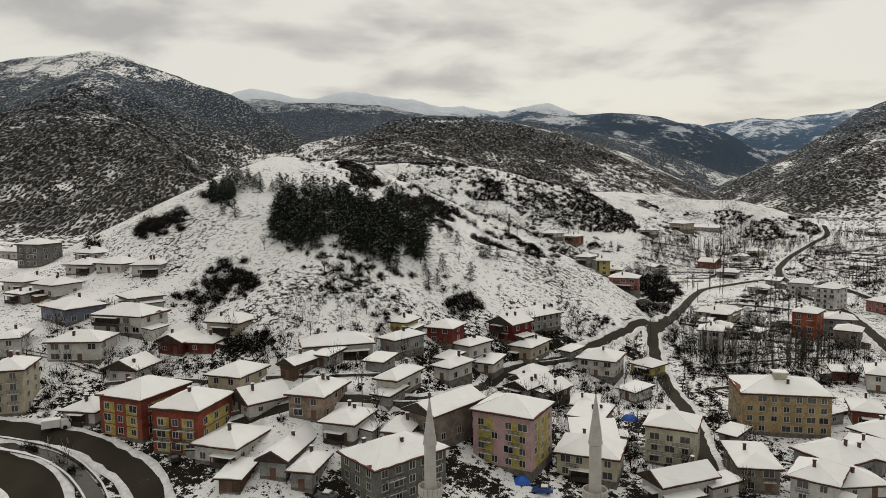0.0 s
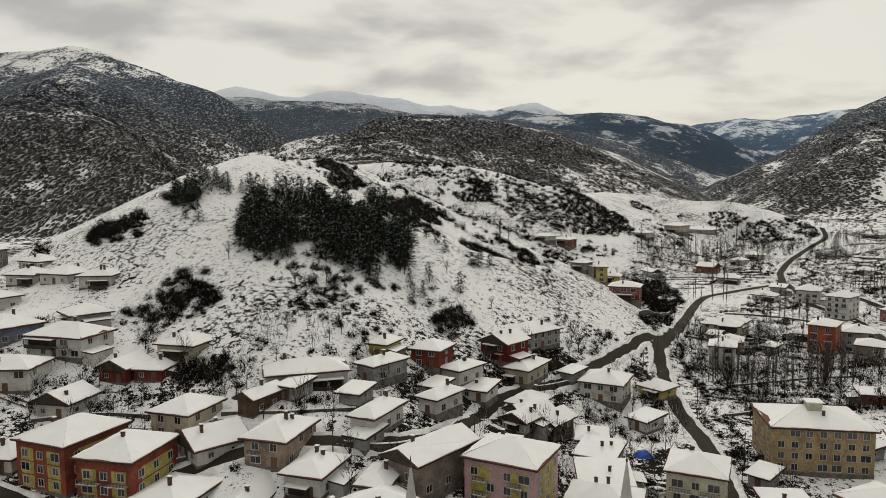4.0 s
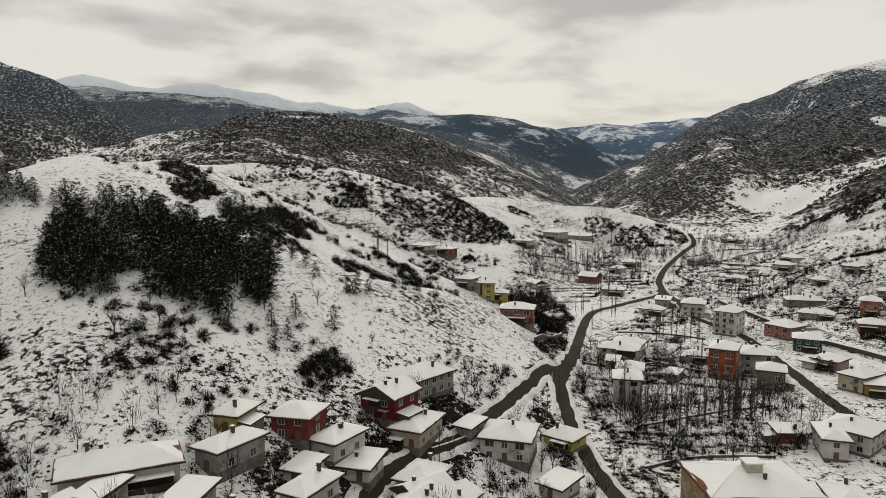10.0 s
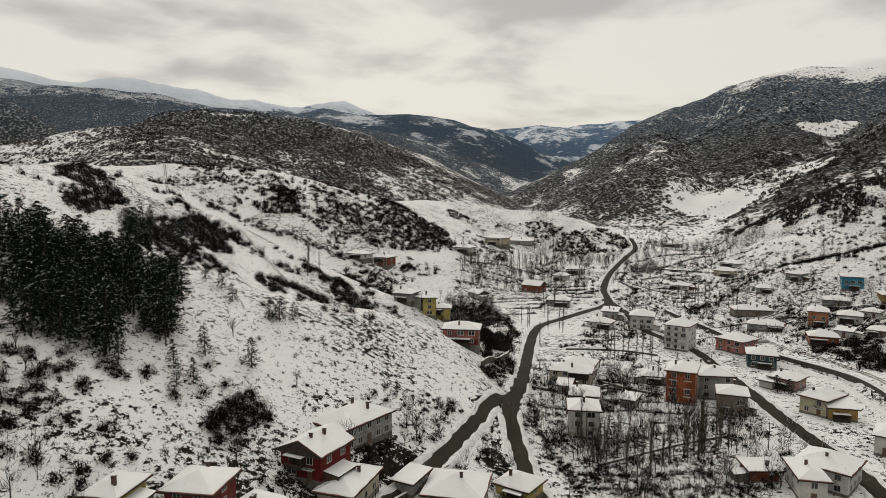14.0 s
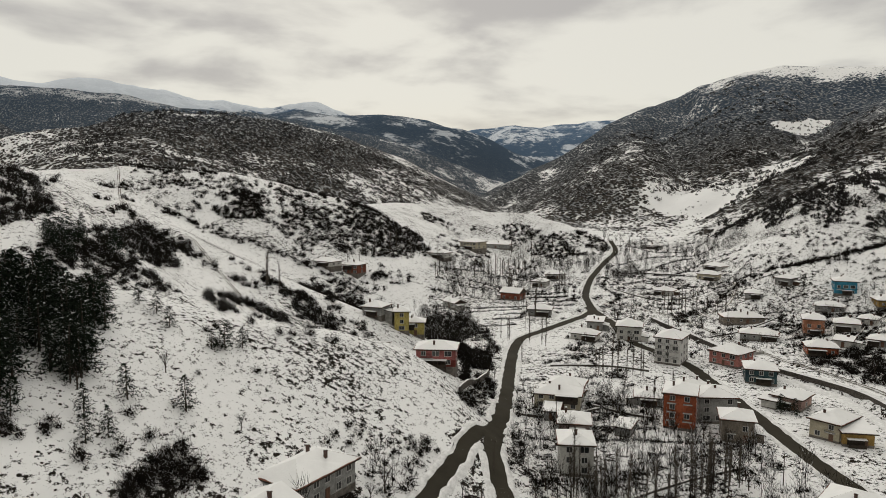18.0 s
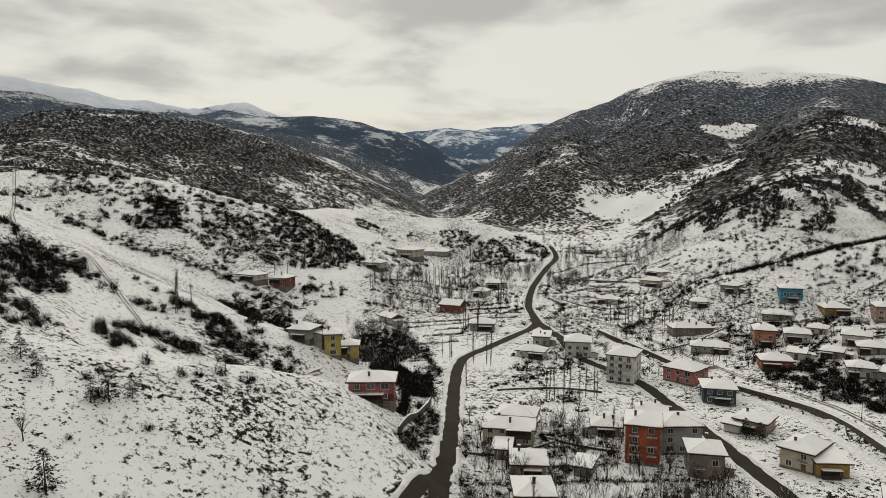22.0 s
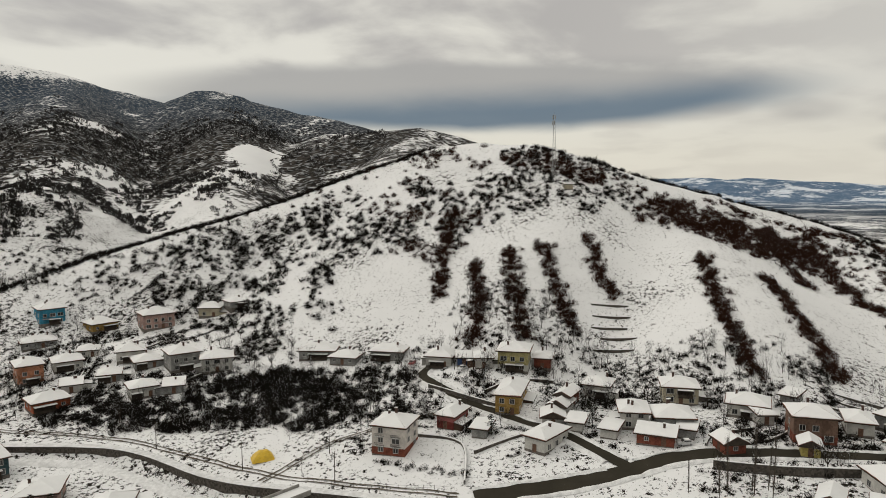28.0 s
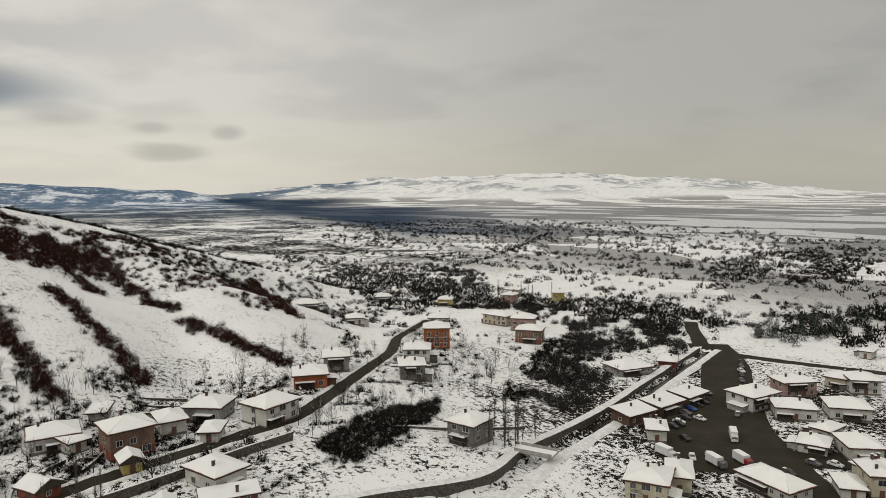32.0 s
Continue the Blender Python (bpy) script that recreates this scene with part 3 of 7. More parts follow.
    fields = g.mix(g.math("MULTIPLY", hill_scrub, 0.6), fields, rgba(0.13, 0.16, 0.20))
    # far eastern hills: the blue of distance is mixed into their colour
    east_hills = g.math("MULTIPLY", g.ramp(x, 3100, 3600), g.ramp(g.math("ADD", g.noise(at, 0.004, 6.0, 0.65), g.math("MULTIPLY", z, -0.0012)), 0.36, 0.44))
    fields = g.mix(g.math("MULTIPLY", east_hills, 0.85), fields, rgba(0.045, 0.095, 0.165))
    # the painted cloud shadow over the woods weakens towards the south
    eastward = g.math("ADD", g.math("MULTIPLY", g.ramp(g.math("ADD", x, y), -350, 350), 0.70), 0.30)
    cloud_shadow = g.math("MULTIPLY", cloud_shadow, eastward)
    fields = g.mix(g.math("MULTIPLY", cloud_shadow, 0.92), fields, rgba(0.014, 0.034, 0.070))
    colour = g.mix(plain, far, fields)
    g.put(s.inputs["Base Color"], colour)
    s.inputs["Roughness"].default_value = 0.75
    s.inputs["Specular IOR Level"].default_value = 0.0
    relief = g.math("ADD", g.math("MULTIPLY", tuft, 1.0), g.math("MULTIPLY", g.noise(at, 0.25, 5.0, 0.6), 1.5))
    g.put(s.inputs["Normal"], g.node("ShaderNodeBump", Strength=0.6, Distance=0.35, Height=relief).outputs[0])
    return m


GROUND = make_ground_material()

# ---------------------------------------------------------------- ground sheet
def spread(lo, hi, fine0, fine1, step, grow):
    """Coordinates that are evenly close between fine0 and fine1 and widen outwards."""
    mid = list(np.arange(fine0, fine1 + step, step))
    out, s = [], step
    p = mid[-1]
    while p < hi:
        s = min(s * grow, 70)
        p += s
        out.append(p)
    back, s = [], step
    p = mid[0]
    while p > lo:
        s = min(s * grow, 70)
        p -= s
        back.append(p)
    return np.array(back[::-1] + mid + out)


def build_ground():
    xs, ys = spread(-4700, 4700, -170, 520, 3.5, 1.045), spread(-4700, 4700, -120, 720, 3.5, 1.045)
    gx, gy = np.meshgrid(xs, ys)
    gz = ground(gx, gy)
    nx, ny = len(xs), len(ys)
    me = bpy.data.meshes.new("ground")
    verts = np.stack([gx, gy, gz], -1).reshape(-1, 3)
    idx = np.arange(nx * ny).reshape(ny, nx)
    quads = np.stack([idx[:-1, :-1], idx[:-1, 1:], idx[1:, 1:], idx[1:, :-1]], -1).reshape(-1, 4)
    me.vertices.add(len(verts))
    me.vertices.foreach_set("co", verts.ravel())
    me.loops.add(quads.size)
    me.loops.foreach_set("vertex_index", quads.ravel().astype(np.int32))
    me.polygons.add(len(quads))
    me.polygons.foreach_set("loop_start", np.arange(0, quads.size, 4, dtype=np.int32))
    me.update(calc_edges=True)
    me.polygons.foreach_set("use_smooth", np.ones(len(quads), dtype=bool))
    me.materials.append(GROUND)
    return tagged(new("ground", me), "snow-covered valley and hills with stones and scrub", "ground", kind="structure")


build_ground()

# ---------------------------------------------------------------- mesh helpers
class Solid:
    """Vertices and faces of one mesh, with a material slot for each face."""

    def __init__(self):
        self.v, self.f, self.m = [], [], []

    def face(self, points, slot=0):
        n = len(self.v)
        self.v.extend(points)
        self.f.append(tuple(range(n, n + len(points))))
        self.m.append(slot)

    def box(self, x0, x1, y0, y1, z0, z1, slot=0):
        n = len(self.v)
        self.v += [(x0, y0, z0), (x1, y0, z0), (x1, y1, z0), (x0, y1, z0), (x0, y0, z1), (x1, y0, z1), (x1, y1, z1), (x0, y1, z1)]
        self.f += [tuple(n + i for i in q) for q in ((0, 3, 2, 1), (4, 5, 6, 7), (0, 1, 5, 4), (1, 2, 6, 5), (2, 3, 7, 6), (3, 0, 4, 7))]
        self.m += [slot] * 6

    def tube(self, points, radii, sides=6, slot=0, cap=True):
        """A round bar along points."""
        n = len(self.v)
        for i, (p, r) in enumerate(zip(points, radii)):
            p = Vector(p)
            a, b = Vector(points[max(i - 1, 0)]), Vector(points[min(i + 1, len(points) - 1)])
            way = (b - a).normalized()
            side = way.orthogonal().normalized()
            up = way.cross(side)
            for k in range(sides):
                t = 2 * math.pi * k / sides
                self.v.append(tuple(p + side * (r * math.cos(t)) + up * (r * math.sin(t))))
        for i in range(len(points) - 1):
            for k in range(sides):
                a, b = n + i * sides + k, n + i * sides + (k + 1) % sides
                self.f.append((a, b, b + sides, a + sides))
                self.m.append(slot)
        if cap:
            self.f.append(tuple(n + (len(points) - 1) * sides + k for k in range(sides)))
            self.m.append(slot)

    def mesh(self, name, materials, smooth=False):
        me = bpy.data.meshes.new(name)
        me.from_pydata(self.v, [], self.f)
        for m in materials:
            me.materials.append(m)
        if len(materials) > 1:
            me.polygons.foreach_set("material_index", self.m)
        if smooth:
            me.polygons.foreach_set("use_smooth", [True] * len(self.f))
        me.update()
        return me


def part(name, me, parent, label="", at=None):
    """One mesh as a part under a thing or under a part."""
    ob = new(name, me)
    ob.parent = parent
    if at is not None:
        ob.matrix_basis = at
    return tagged(ob, label)


SNOW = None


def make_snow():
    m, g, s = material("roof_snow")
    at = place(g)
    tint = g.mix(g.noise(at, 0.35, 5.0, 0.6), rgba(0.66, 0.66, 0.66), rgba(0.80, 0.80, 0.795))
    patch = g.ramp(g.noise(at, 0.8, 6.0, 0.7), 0.70, 0.74)
    g.put(s.inputs["Base Color"], g.mix(g.math("MULTIPLY", patch, 0.75), tint, rgba(0.12, 0.07, 0.055)))
    s.inputs["Roughness"].default_value = 0.7
    g.put(s.inputs["Normal"], g.node("ShaderNodeBump", Strength=0.35, Distance=0.15, Height=g.noise(at, 2.0, 5.0)).outputs[0])
    return m


SNOW = make_snow()
PAINT = {
    "white": (0.47, 0.46, 0.43), "whiteplain": (0.56, 0.55, 0.53), "cream": (0.40, 0.36, 0.27), "cream2": (0.46, 0.43, 0.33),
    "grey": (0.26, 0.26, 0.25), "greyraw": (0.158, 0.151, 0.144), "greybrown": (0.194, 0.166, 0.137), "greygreen": (0.144, 0.144, 0.122),
    "beige": (0.259, 0.194, 0.151), "brown": (0.094, 0.061, 0.043), "brick": (0.187, 0.061, 0.040), "brownbrick": (0.180, 0.115, 0.086),
    "red": (0.144, 0.036, 0.029), "darkred": (0.122, 0.016, 0.016), "redyellow": (0.202, 0.054, 0.036), "yellow": (0.374, 0.310, 0.101),
    "pinkyellow": (0.400, 0.264, 0.264), "school": (0.34, 0.255, 0.14), "blue": (0.043, 0.072, 0.158), "bluegrey": (0.144, 0.166, 0.216),
    "skyblue": (0.043, 0.202, 0.302), "salmon": (0.396, 0.180, 0.108), "orange": (0.302, 0.086, 0.043), "pink": (0.396, 0.166, 0.144),
    "pinkpale": (0.331, 0.223, 0.194), "pinkred": (0.302, 0.108, 0.101), "teal": (0.036, 0.065, 0.072), "ochre": (0.302, 0.194, 0.065),
    "brickwhite": (0.56, 0.52, 0.48), "yellowwhite": (0.374, 0.331, 0.158), "terracotta": (0.274, 0.094, 0.043), "redwhite": (0.360, 0.280, 0.256),
}
WORDS = {
    "white": "whitewashed", "whiteplain": "plain white", "cream": "cream-rendered", "cream2": "cream-painted", "grey": "grey-rendered", "greyraw": "unfinished grey concrete",
    "greybrown": "grey-brown rendered", "greygreen": "grey-green rendered", "beige": "pinkish beige", "brown": "dark wooden", "brick": "red brick", "brownbrick": "brown brick",
    "red": "dull red", "darkred": "deep red painted", "redyellow": "red and yellow", "yellow": "pale yellow", "pinkyellow": "pink and yellow", "school": "ochre-beige",
    "blue": "dark blue", "bluegrey": "blue-grey", "skyblue": "bright blue", "salmon": "salmon-coloured", "orange": "orange-red", "pink": "pink", "pinkpale": "pale pink",
    "pinkred": "pink and red", "teal": "dark teal", "ochre": "ochre yellow", "brickwhite": "white and brick-red", "yellowwhite": "yellow and white", "terracotta": "terracotta", "redwhite": "red and white",
}
WALLS = {key: simple("plaster_" + key, c, 0.85, 0.42 if c[0] < 0.4 else 0.24, 0.35, bump=0.15) for key, c in PAINT.items()}
TRIM = {"redyellow": "yellow", "pinkyellow": "yellow", "pinkred": "red", "brickwhite": "brick", "yellowwhite": "white", "terracotta": "orange", "brownbrick": "brick"}
TILE = simple("old_roof_tiles", (0.16, 0.065, 0.045), 0.85, 0.4, 1.2, bump=0.4)
EAVE = simple("weathered_eave_boards", (0.050, 0.040, 0.032), 0.9, 0.4, 1.0)
PLINTH = simple("damp_stone_plinth", (0.15, 0.135, 0.12), 0.9, 0.45, 0.9, bump=0.4)
FRAME = simple("window_frame_paint", (0.42, 0.41, 0.39), 0.5, 0.2, 2.0)
DOOR_WOOD = simple("brown_door", (0.12, 0.06, 0.035), 0.6, 0.35, 2.0)
CONCRETE = simple("bare_concrete", (0.30, 0.29, 0.27), 0.9, 0.3, 0.8, bump=0.25)
RAIL = simple("dark_iron", (0.05, 0.05, 0.052), 0.5, 0.3, 3.0, metal=0.6)
SOOT = simple("sooty_chimney_brick", (0.10, 0.065, 0.055), 0.9, 0.5, 2.5)
METAL = simple("galvanised_steel", (0.36, 0.36, 0.36), 0.45, 0.2, 2.0, metal=0.7)


def make_glass():
    m, g, s = material("dark_window_glass")
    g.put(s.inputs["Base Color"], g.mix(g.node("ShaderNodeObjectInfo").outputs["Random"], rgba(0.012, 0.014, 0.017), rgba(0.07, 0.07, 0.07)))
    s.inputs["Roughness"].default_value = 0.12
    return m


GLASS = make_glass()


def lattice_frame(xs, zs, holes, y0, y1):
    """A plate in the grid xs by zs, less the cells in holes, as one connected frame."""
    s, keep = Solid(), {(i, j) for i in range(len(xs) - 1) for j in range(len(zs) - 1)} - set(holes)
    n = {}
    for y in (y0, y1):
        for i, x in enumerate(xs):
            for j, z in enumerate(zs):
                n[i, j, y] = len(s.v)
                s.v.append((x, y, z))
    for i, j in keep:
        c = [(i, j), (i + 1, j), (i + 1, j + 1), (i, j + 1)]
        s.f.append(tuple(n[p[0], p[1], y0] for p in c))
        for k, step in enumerate(((0, -1), (1, 0), (0, 1), (-1, 0))):
            if (i + step[0], j + step[1]) not in keep:
                a, b = c[k], c[(k + 1) % 4]
                s.f.append((n[a[0], a[1], y0], n[a[0], a[1], y1], n[b[0], b[1], y1], n[b[0], b[1], y0]))
    s.m = [0] * len(s.f)
    return s


def window_meshes(w, h):
    """A frame with a mullion and a sill, and the pane behind it, facing -y."""
    t = 0.07
    f = lattice_frame([-w / 2 - 0.06, -w / 2 + t, -0.04, 0.04, w / 2 - t, w / 2 + 0.06], [-0.08, t, h - t, h], [(1, 1), (3, 1)], -0.09, 0.02)
    p = Solid()
    p.box(-w / 2 + t * 0.5, w / 2 - t * 0.5, -0.035, 0.01, t * 0.5, h - t * 0.5)
    return f.mesh("window", [FRAME]), p.mesh("pane", [GLASS])


def far_window(w, h):
    """The same window in one piece, for the houses across the valley."""
    f = lattice_frame([-w / 2 - 0.06, -w / 2 + 0.09, -0.04, 0.04, w / 2 - 0.09, w / 2 + 0.06], [-0.08, 0.09, h - 0.09, h], [(1, 1), (3, 1)], -0.09, 0.02)
    f.box(-w / 2 + 0.05, w / 2 - 0.05, -0.035, 0.01, 0.05, h - 0.05, 1)
    return f.mesh("window", [FRAME, GLASS])


FAR_WINDOWS = {"small": far_window(1.15, 1.1), "plain": far_window(1.45, 1.5), "wide": far_window(2.2, 1.6)}
WINDOWS = {"small": window_meshes(1.15, 1.1), "plain": window_meshes(1.45, 1.5), "wide": window_meshes(2.2, 1.6)}


def door_mesh():
    s = Solid()
    s.box(-0.55, 0.55, -0.05, 0.02, 0, 2.1)
    s.box(-0.62, -0.55, -0.09, 0.02, 0, 2.17)
    s.box(0.55, 0.62, -0.09, 0.02, 0, 2.17)
    s.box(-0.62, 0.62, -0.09, 0.02, 2.1, 2.17)
    s.box(-0.42, -0.06, -0.07, -0.04, 1.1, 1.9)
    s.box(0.06, 0.42, -0.07, -0.04, 1.1, 1.9)
    s.box(-0.42, 0.42, -0.07, -0.04, 0.2, 0.9)
    return s.mesh("door", [DOOR_WOOD])


def chimney_mesh(h):
    s = Solid()
    s.box(-0.3, 0.3, -0.25, 0.25, -0.6, h)
    s.box(-0.38, 0.38, -0.33, 0.33, h, h + 0.1)
    s.box(-0.22, -0.02, -0.18, 0.18, h + 0.1, h + 0.32)
    s.box(0.06, 0.24, -0.18, 0.18, h + 0.1, h + 0.28)
    s.box(-0.40, 0.40, -0.35, 0.35, h + 0.32, h + 0.42, 1)
    return s.mesh("chimney", [SOOT, SNOW])


DOOR = door_mesh()
CHIMNEYS = [chimney_mesh(0.8), chimney_mesh(1.1), chimney_mesh(1.4)]


def balcony_mesh(w):
    s = Solid()
    s.box(-w / 2, w / 2, -1.15, 0, 0, 0.16)
    s.box(-w / 2, w / 2, -1.15, -1.05, 0.16, 0.22, 1)
    n = int(w / 0.28)
    xs = [-w / 2]
    for i in range(n):
        xs += [-w / 2 + 0.03 + (i + 0.18) * (w - 0.06) / n, -w / 2 + 0.03 + (i + 1) * (w - 0.06) / n]
    r = lattice_frame(xs, [0.1, 0.2, 1.0, 1.06], [(2 * i + 1, 1) for i in range(n)], -1.14, -1.09)
    return s.mesh("balcony", [CONCRETE, SNOW]), r.mesh("railing", [RAIL])


BALCONIES = {2.6: balcony_mesh(2.6), 4.0: balcony_mesh(4.0)}
AWNING = simple("patched_tin_awning", (0.20, 0.19, 0.18), 0.6, 0.4, 1.0)


def roof_height(style, u, v, w, d, rise):
    """Height above the eave at (u, v) from the roof's middle."""
    a, b = w / 2 - abs(u), d / 2 - abs(v)
    if style == "h":
        return rise * min(min(a, b) / (min(w, d) / 2), 1.0)
    if style == "g":
        return rise * (b / (d / 2)) if w >= d else rise * (a / (w / 2))
    return 0.45 * rise * (v + d / 2) / d + 0.05


def roof_mesh(style, w, d, rise):
    """Boards and tiles: a thick shell that follows the roof's planes."""
    s = Solid()
    if style == "h":
        r = min(w, d) / 2
        e = [(-w / 2, -d / 2, 0), (w / 2, -d / 2, 0), (w / 2, d / 2, 0), (-w / 2, d / 2, 0)]
        t = [(-w / 2 + r, 0, rise), (w / 2 - r, 0, rise)] if w >= d else [(0, -d / 2 + r, rise), (0, d / 2 - r, rise)]
        sides = [(e[0], e[1], t[1], t[0]), (e[1], e[2], t[1]), (e[2], e[3], t[0], t[1]), (e[3], e[0], t[0])] if w >= d else [(e[0], e[1], t[0]), (e[1], e[2], t[1], t[0]), (e[2], e[3], t[1]), (e[3], e[0], t[0], t[1])]
    elif style == "g":
        e = [(-w / 2, -d / 2, 0), (w / 2, -d / 2, 0), (w / 2, d / 2, 0), (-w / 2, d / 2, 0)]
        t = [(-w / 2, 0, rise), (w / 2, 0, rise)] if w >= d else [(0, -d / 2, rise), (0, d / 2, rise)]
        sides = [(e[0], e[1], t[1], t[0]), (e[2], e[3], t[0], t[1])] if w >= d else [(e[1], e[2], t[1], t[0]), (e[3], e[0], t[0], t[1])]
        ends = [(e[1], e[2], t[1]), (e[3], e[0], t[0])] if w >= d else [(e[0], e[1], t[0]), (e[2], e[3], t[1])]
        for q in ends:
            s.face(q, 1)
    else:
        k = 0.45 * rise
        e = [(-w / 2, -d / 2, 0.05), (w / 2, -d / 2, 0.05), (w / 2, d / 2, k), (-w / 2, d / 2, k)]
        sides = [tuple(e)]
    for q in sides:
        s.face(q)
    for a, b in zip(e, e[1:] + e[:1]):
        s.face([(a[0], a[1], a[2] - 0.3), (b[0], b[1], b[2] - 0.3), b, a], 1)
    s.face([(p[0], p[1], p[2] - 0.3) for p in e[::-1]], 1)
    return s


def snow_cover(style, w, d, rise, seed, thick=0.20):
    """Snow that keeps the roof's planes, with a ragged eave line."""
    rnd = random.Random(seed)
    shell = roof_mesh(style, w, d, rise)
    s = Solid()
    for face, slot in zip(shell.f, shell.m):
        if slot:
            continue
        loop = [Vector(shell.v[i]) for i in face]
        fine = []
        for p, q in zip(loop, loop[1:] + loop[:1]):
            n = max(1, int((q - p).length / 1.6)) if abs(p.z - q.z) < 0.01 and max(p.z, q.z) < 0.2 else 1
            fine += [p.lerp(q, k / n) for k in range(n)]
        up = []
        for p in fine:
            low = p.z < 0.2
            jag = rnd.uniform(0.97, 1.005) if low else 1.0
            up.append((p.x * jag, p.y * jag, p.z + thick * (rnd.uniform(0.6, 1.0) if low else 1.0)))
        s.face(up)
        for p, q in zip(up, up[1:] + up[:1]):
            if max(p[2], q[2]) < 0.2 + thick:
                s.face([(p[0], p[1], p[2] - thick), (q[0], q[1], q[2] - thick), q, p])
    return s


house_count = 0
STOREY = 2.6
FOOTPRINTS = []
LOOKOUT = (60, 100)


def house(x, y, w, d, turn, storeys, style, paint, group="village houses"):
    """A village house: walls, roof with snow, windows, door, chimneys. Its front faces local -y."""
    global house_count
    house_count += 1
    seed = house_count
    FOOTPRINTS.append((x, y, w, d, math.cos(radians(turn)), math.sin(radians(turn))))
    rnd = random.Random(seed * 7 + 3)
    detail = math.hypot(x - LOOKOUT[0], y - LOOKOUT[1]) < 260
    a = radians(turn)
    ca, sa = math.cos(a), math.sin(a)
    spots = [(x + ca * u * w / 2 - sa * v * d / 2, y + sa * u * w / 2 + ca * v * d / 2) for u, v in ((-1, -1), (1, -1), (1, 1), (-1, 1))]
    zs = [float(z) for z in ground(*zip(*spots))]
    z0, low = (zs[0] + zs[1]) / 2, min(zs) - 0.5
    h = STOREY * storeys + 0.3
    levels = max(1, int(storeys + 0.25))
    sort = "house" if storeys < 2.9 else "apartment_building"
    if w < 6 and storeys <= 1:
        sort = "shed"
    tall = {1: "one-storey", 2: "two-storey", 3: "three-storey"}.get(levels, "four-storey")
    roof_word = {"h": "under a snow-covered hip roof", "g": "under a snow-covered gable roof", "s": "under a snow-covered lean-to roof"}[style]
    home = tagged(new(sort), "%s %s %s %s" % (WORDS[paint], tall, sort.replace("_", " "), roof_word), sort.replace("_", " "), group)
    home.matrix_world = pose(x, y, z0, 0, 0, turn)
    drop = low - z0
    wall = Solid()
    wall.box(-w / 2, w / 2, -d / 2, d / 2, 0.35, h)
    part("wall", wall.mesh("wall", [WALLS[paint]]), home)
    base = Solid()
    base.box(-w / 2 - 0.04, w / 2 + 0.04, -d / 2 - 0.04, d / 2 + 0.04, drop, 0.75 if storeys >= 1.4 and paint not in TRIM else 0.38)
    part("plinth", base.mesh("plinth", [PLINTH]), home, "damp stone plinth")
    over = 0.85 if storeys < 3 else 0.7
    rw, rd = w + 2 * over, d + 2 * over
    rise = {"h": 0.20, "g": 0.24, "s": 0.22}[style] * min(rw, rd) * rnd.uniform(0.85, 1.1)
    rise = min(rise, 2.7)
    top = pose(0, 0, h + 0.28)
    roof = part("roof", roof_mesh(style, rw, rd, rise).mesh("roof", [TILE, EAVE]), home, "old tiled roof with dark eaves", top)
    part("snow_cover", snow_cover(style, rw * 0.985, rd * 0.985, rise, seed).mesh("snow_cover", [SNOW]), roof, "thick roof snow")
    if paint in TRIM:
        panels = []
        if paint in ("redyellow", "pinkyellow"):
            for k in range(levels):
                z = 0.35 + k * STOREY
                for u0, u1 in ((-0.40, -0.14), (0.14, 0.40)):
                    panels.append((u0 * w, u1 * w, -d / 2 - 0.05, -d / 2 + 0.1, z + 0.1, z + STOREY - 0.15))
                panels.append((w / 2 - 0.1, w / 2 + 0.05, -d * 0.30, d * 0.36, z + 0.1, z + STOREY - 0.15))
                panels.append((-w / 2 - 0.05, -w / 2 + 0.1, -d * 0.30, d * 0.36, z + 0.1, z + STOREY - 0.15))
        else:
            panels.append((-w / 2 - 0.05, w / 2 + 0.05, -d / 2 - 0.05, d / 2 + 0.05, 0.3, STOREY - 0.2))
        for q in panels:
            band = Solid()
            band.box(*q)
            part("wall_panel", band.mesh("wall_panel", [WALLS[TRIM[paint]]]), home, WORDS[TRIM[paint]] + " wall panel")
    # windows, storey by storey, on the front and both ends
    size = "plain" if storeys >= 1.4 else "small"
    proud = 0.06 if paint in TRIM else 0.0
    runs = [(w, lambda u: pose(u, -d / 2 - proud, 0), 0), (d, lambda u: pose(w / 2 + proud, u, 0, 0, 0, 90), 1), (d, lambda u: pose(-w / 2 - proud, u, 0, 0, 0, -90), 2)]
    for length, spot, side in runs:
        n = max(1, int((length - 1.2) / (2.9 if side == 0 else 3.4)))
        if side and rnd.random() < 0.2:
            n = max(0, n - 1)
        for k in range(levels):
            z = 1.05 + k * STOREY + (0.25 if size == "small" else 0.0)
            for i in range(n):
                u = (i + 0.5 - n / 2) * (length - 0.8) / n
                if side == 0 and k == 0 and i == n // 2 and storeys < 3:
                    if storeys >= 1:
                        part("door", DOOR, home, "brown panelled door", spot(u) @ pose(0, 0, 0.38))
                    continue
                if rnd.random() < 0.08:
                    continue
                kind_of = "wide" if (storeys >= 2 and side == 0 and rnd.random() < 0.25 and length / max(n, 1) > 2.6) else size
                at = spot(u) @ pose(0, 0, z)
                if detail:
                    part("pane", WINDOWS[kind_of][1], part("window", WINDOWS[kind_of][0], home, "", at))
                else:
                    part("window", FAR_WINDOWS[kind_of], home, "", at)
        if side == 0 and storeys >= 2 and length > 7 and paint != "school" and rnd.random() < 0.75:
            wide = 4.0 if length > 10 and rnd.random() < 0.5 else 2.6
            cols = [(-0.22, 0.22)[rnd.random() < 0.5]] if storeys < 3 else [-0.25, 0.25]
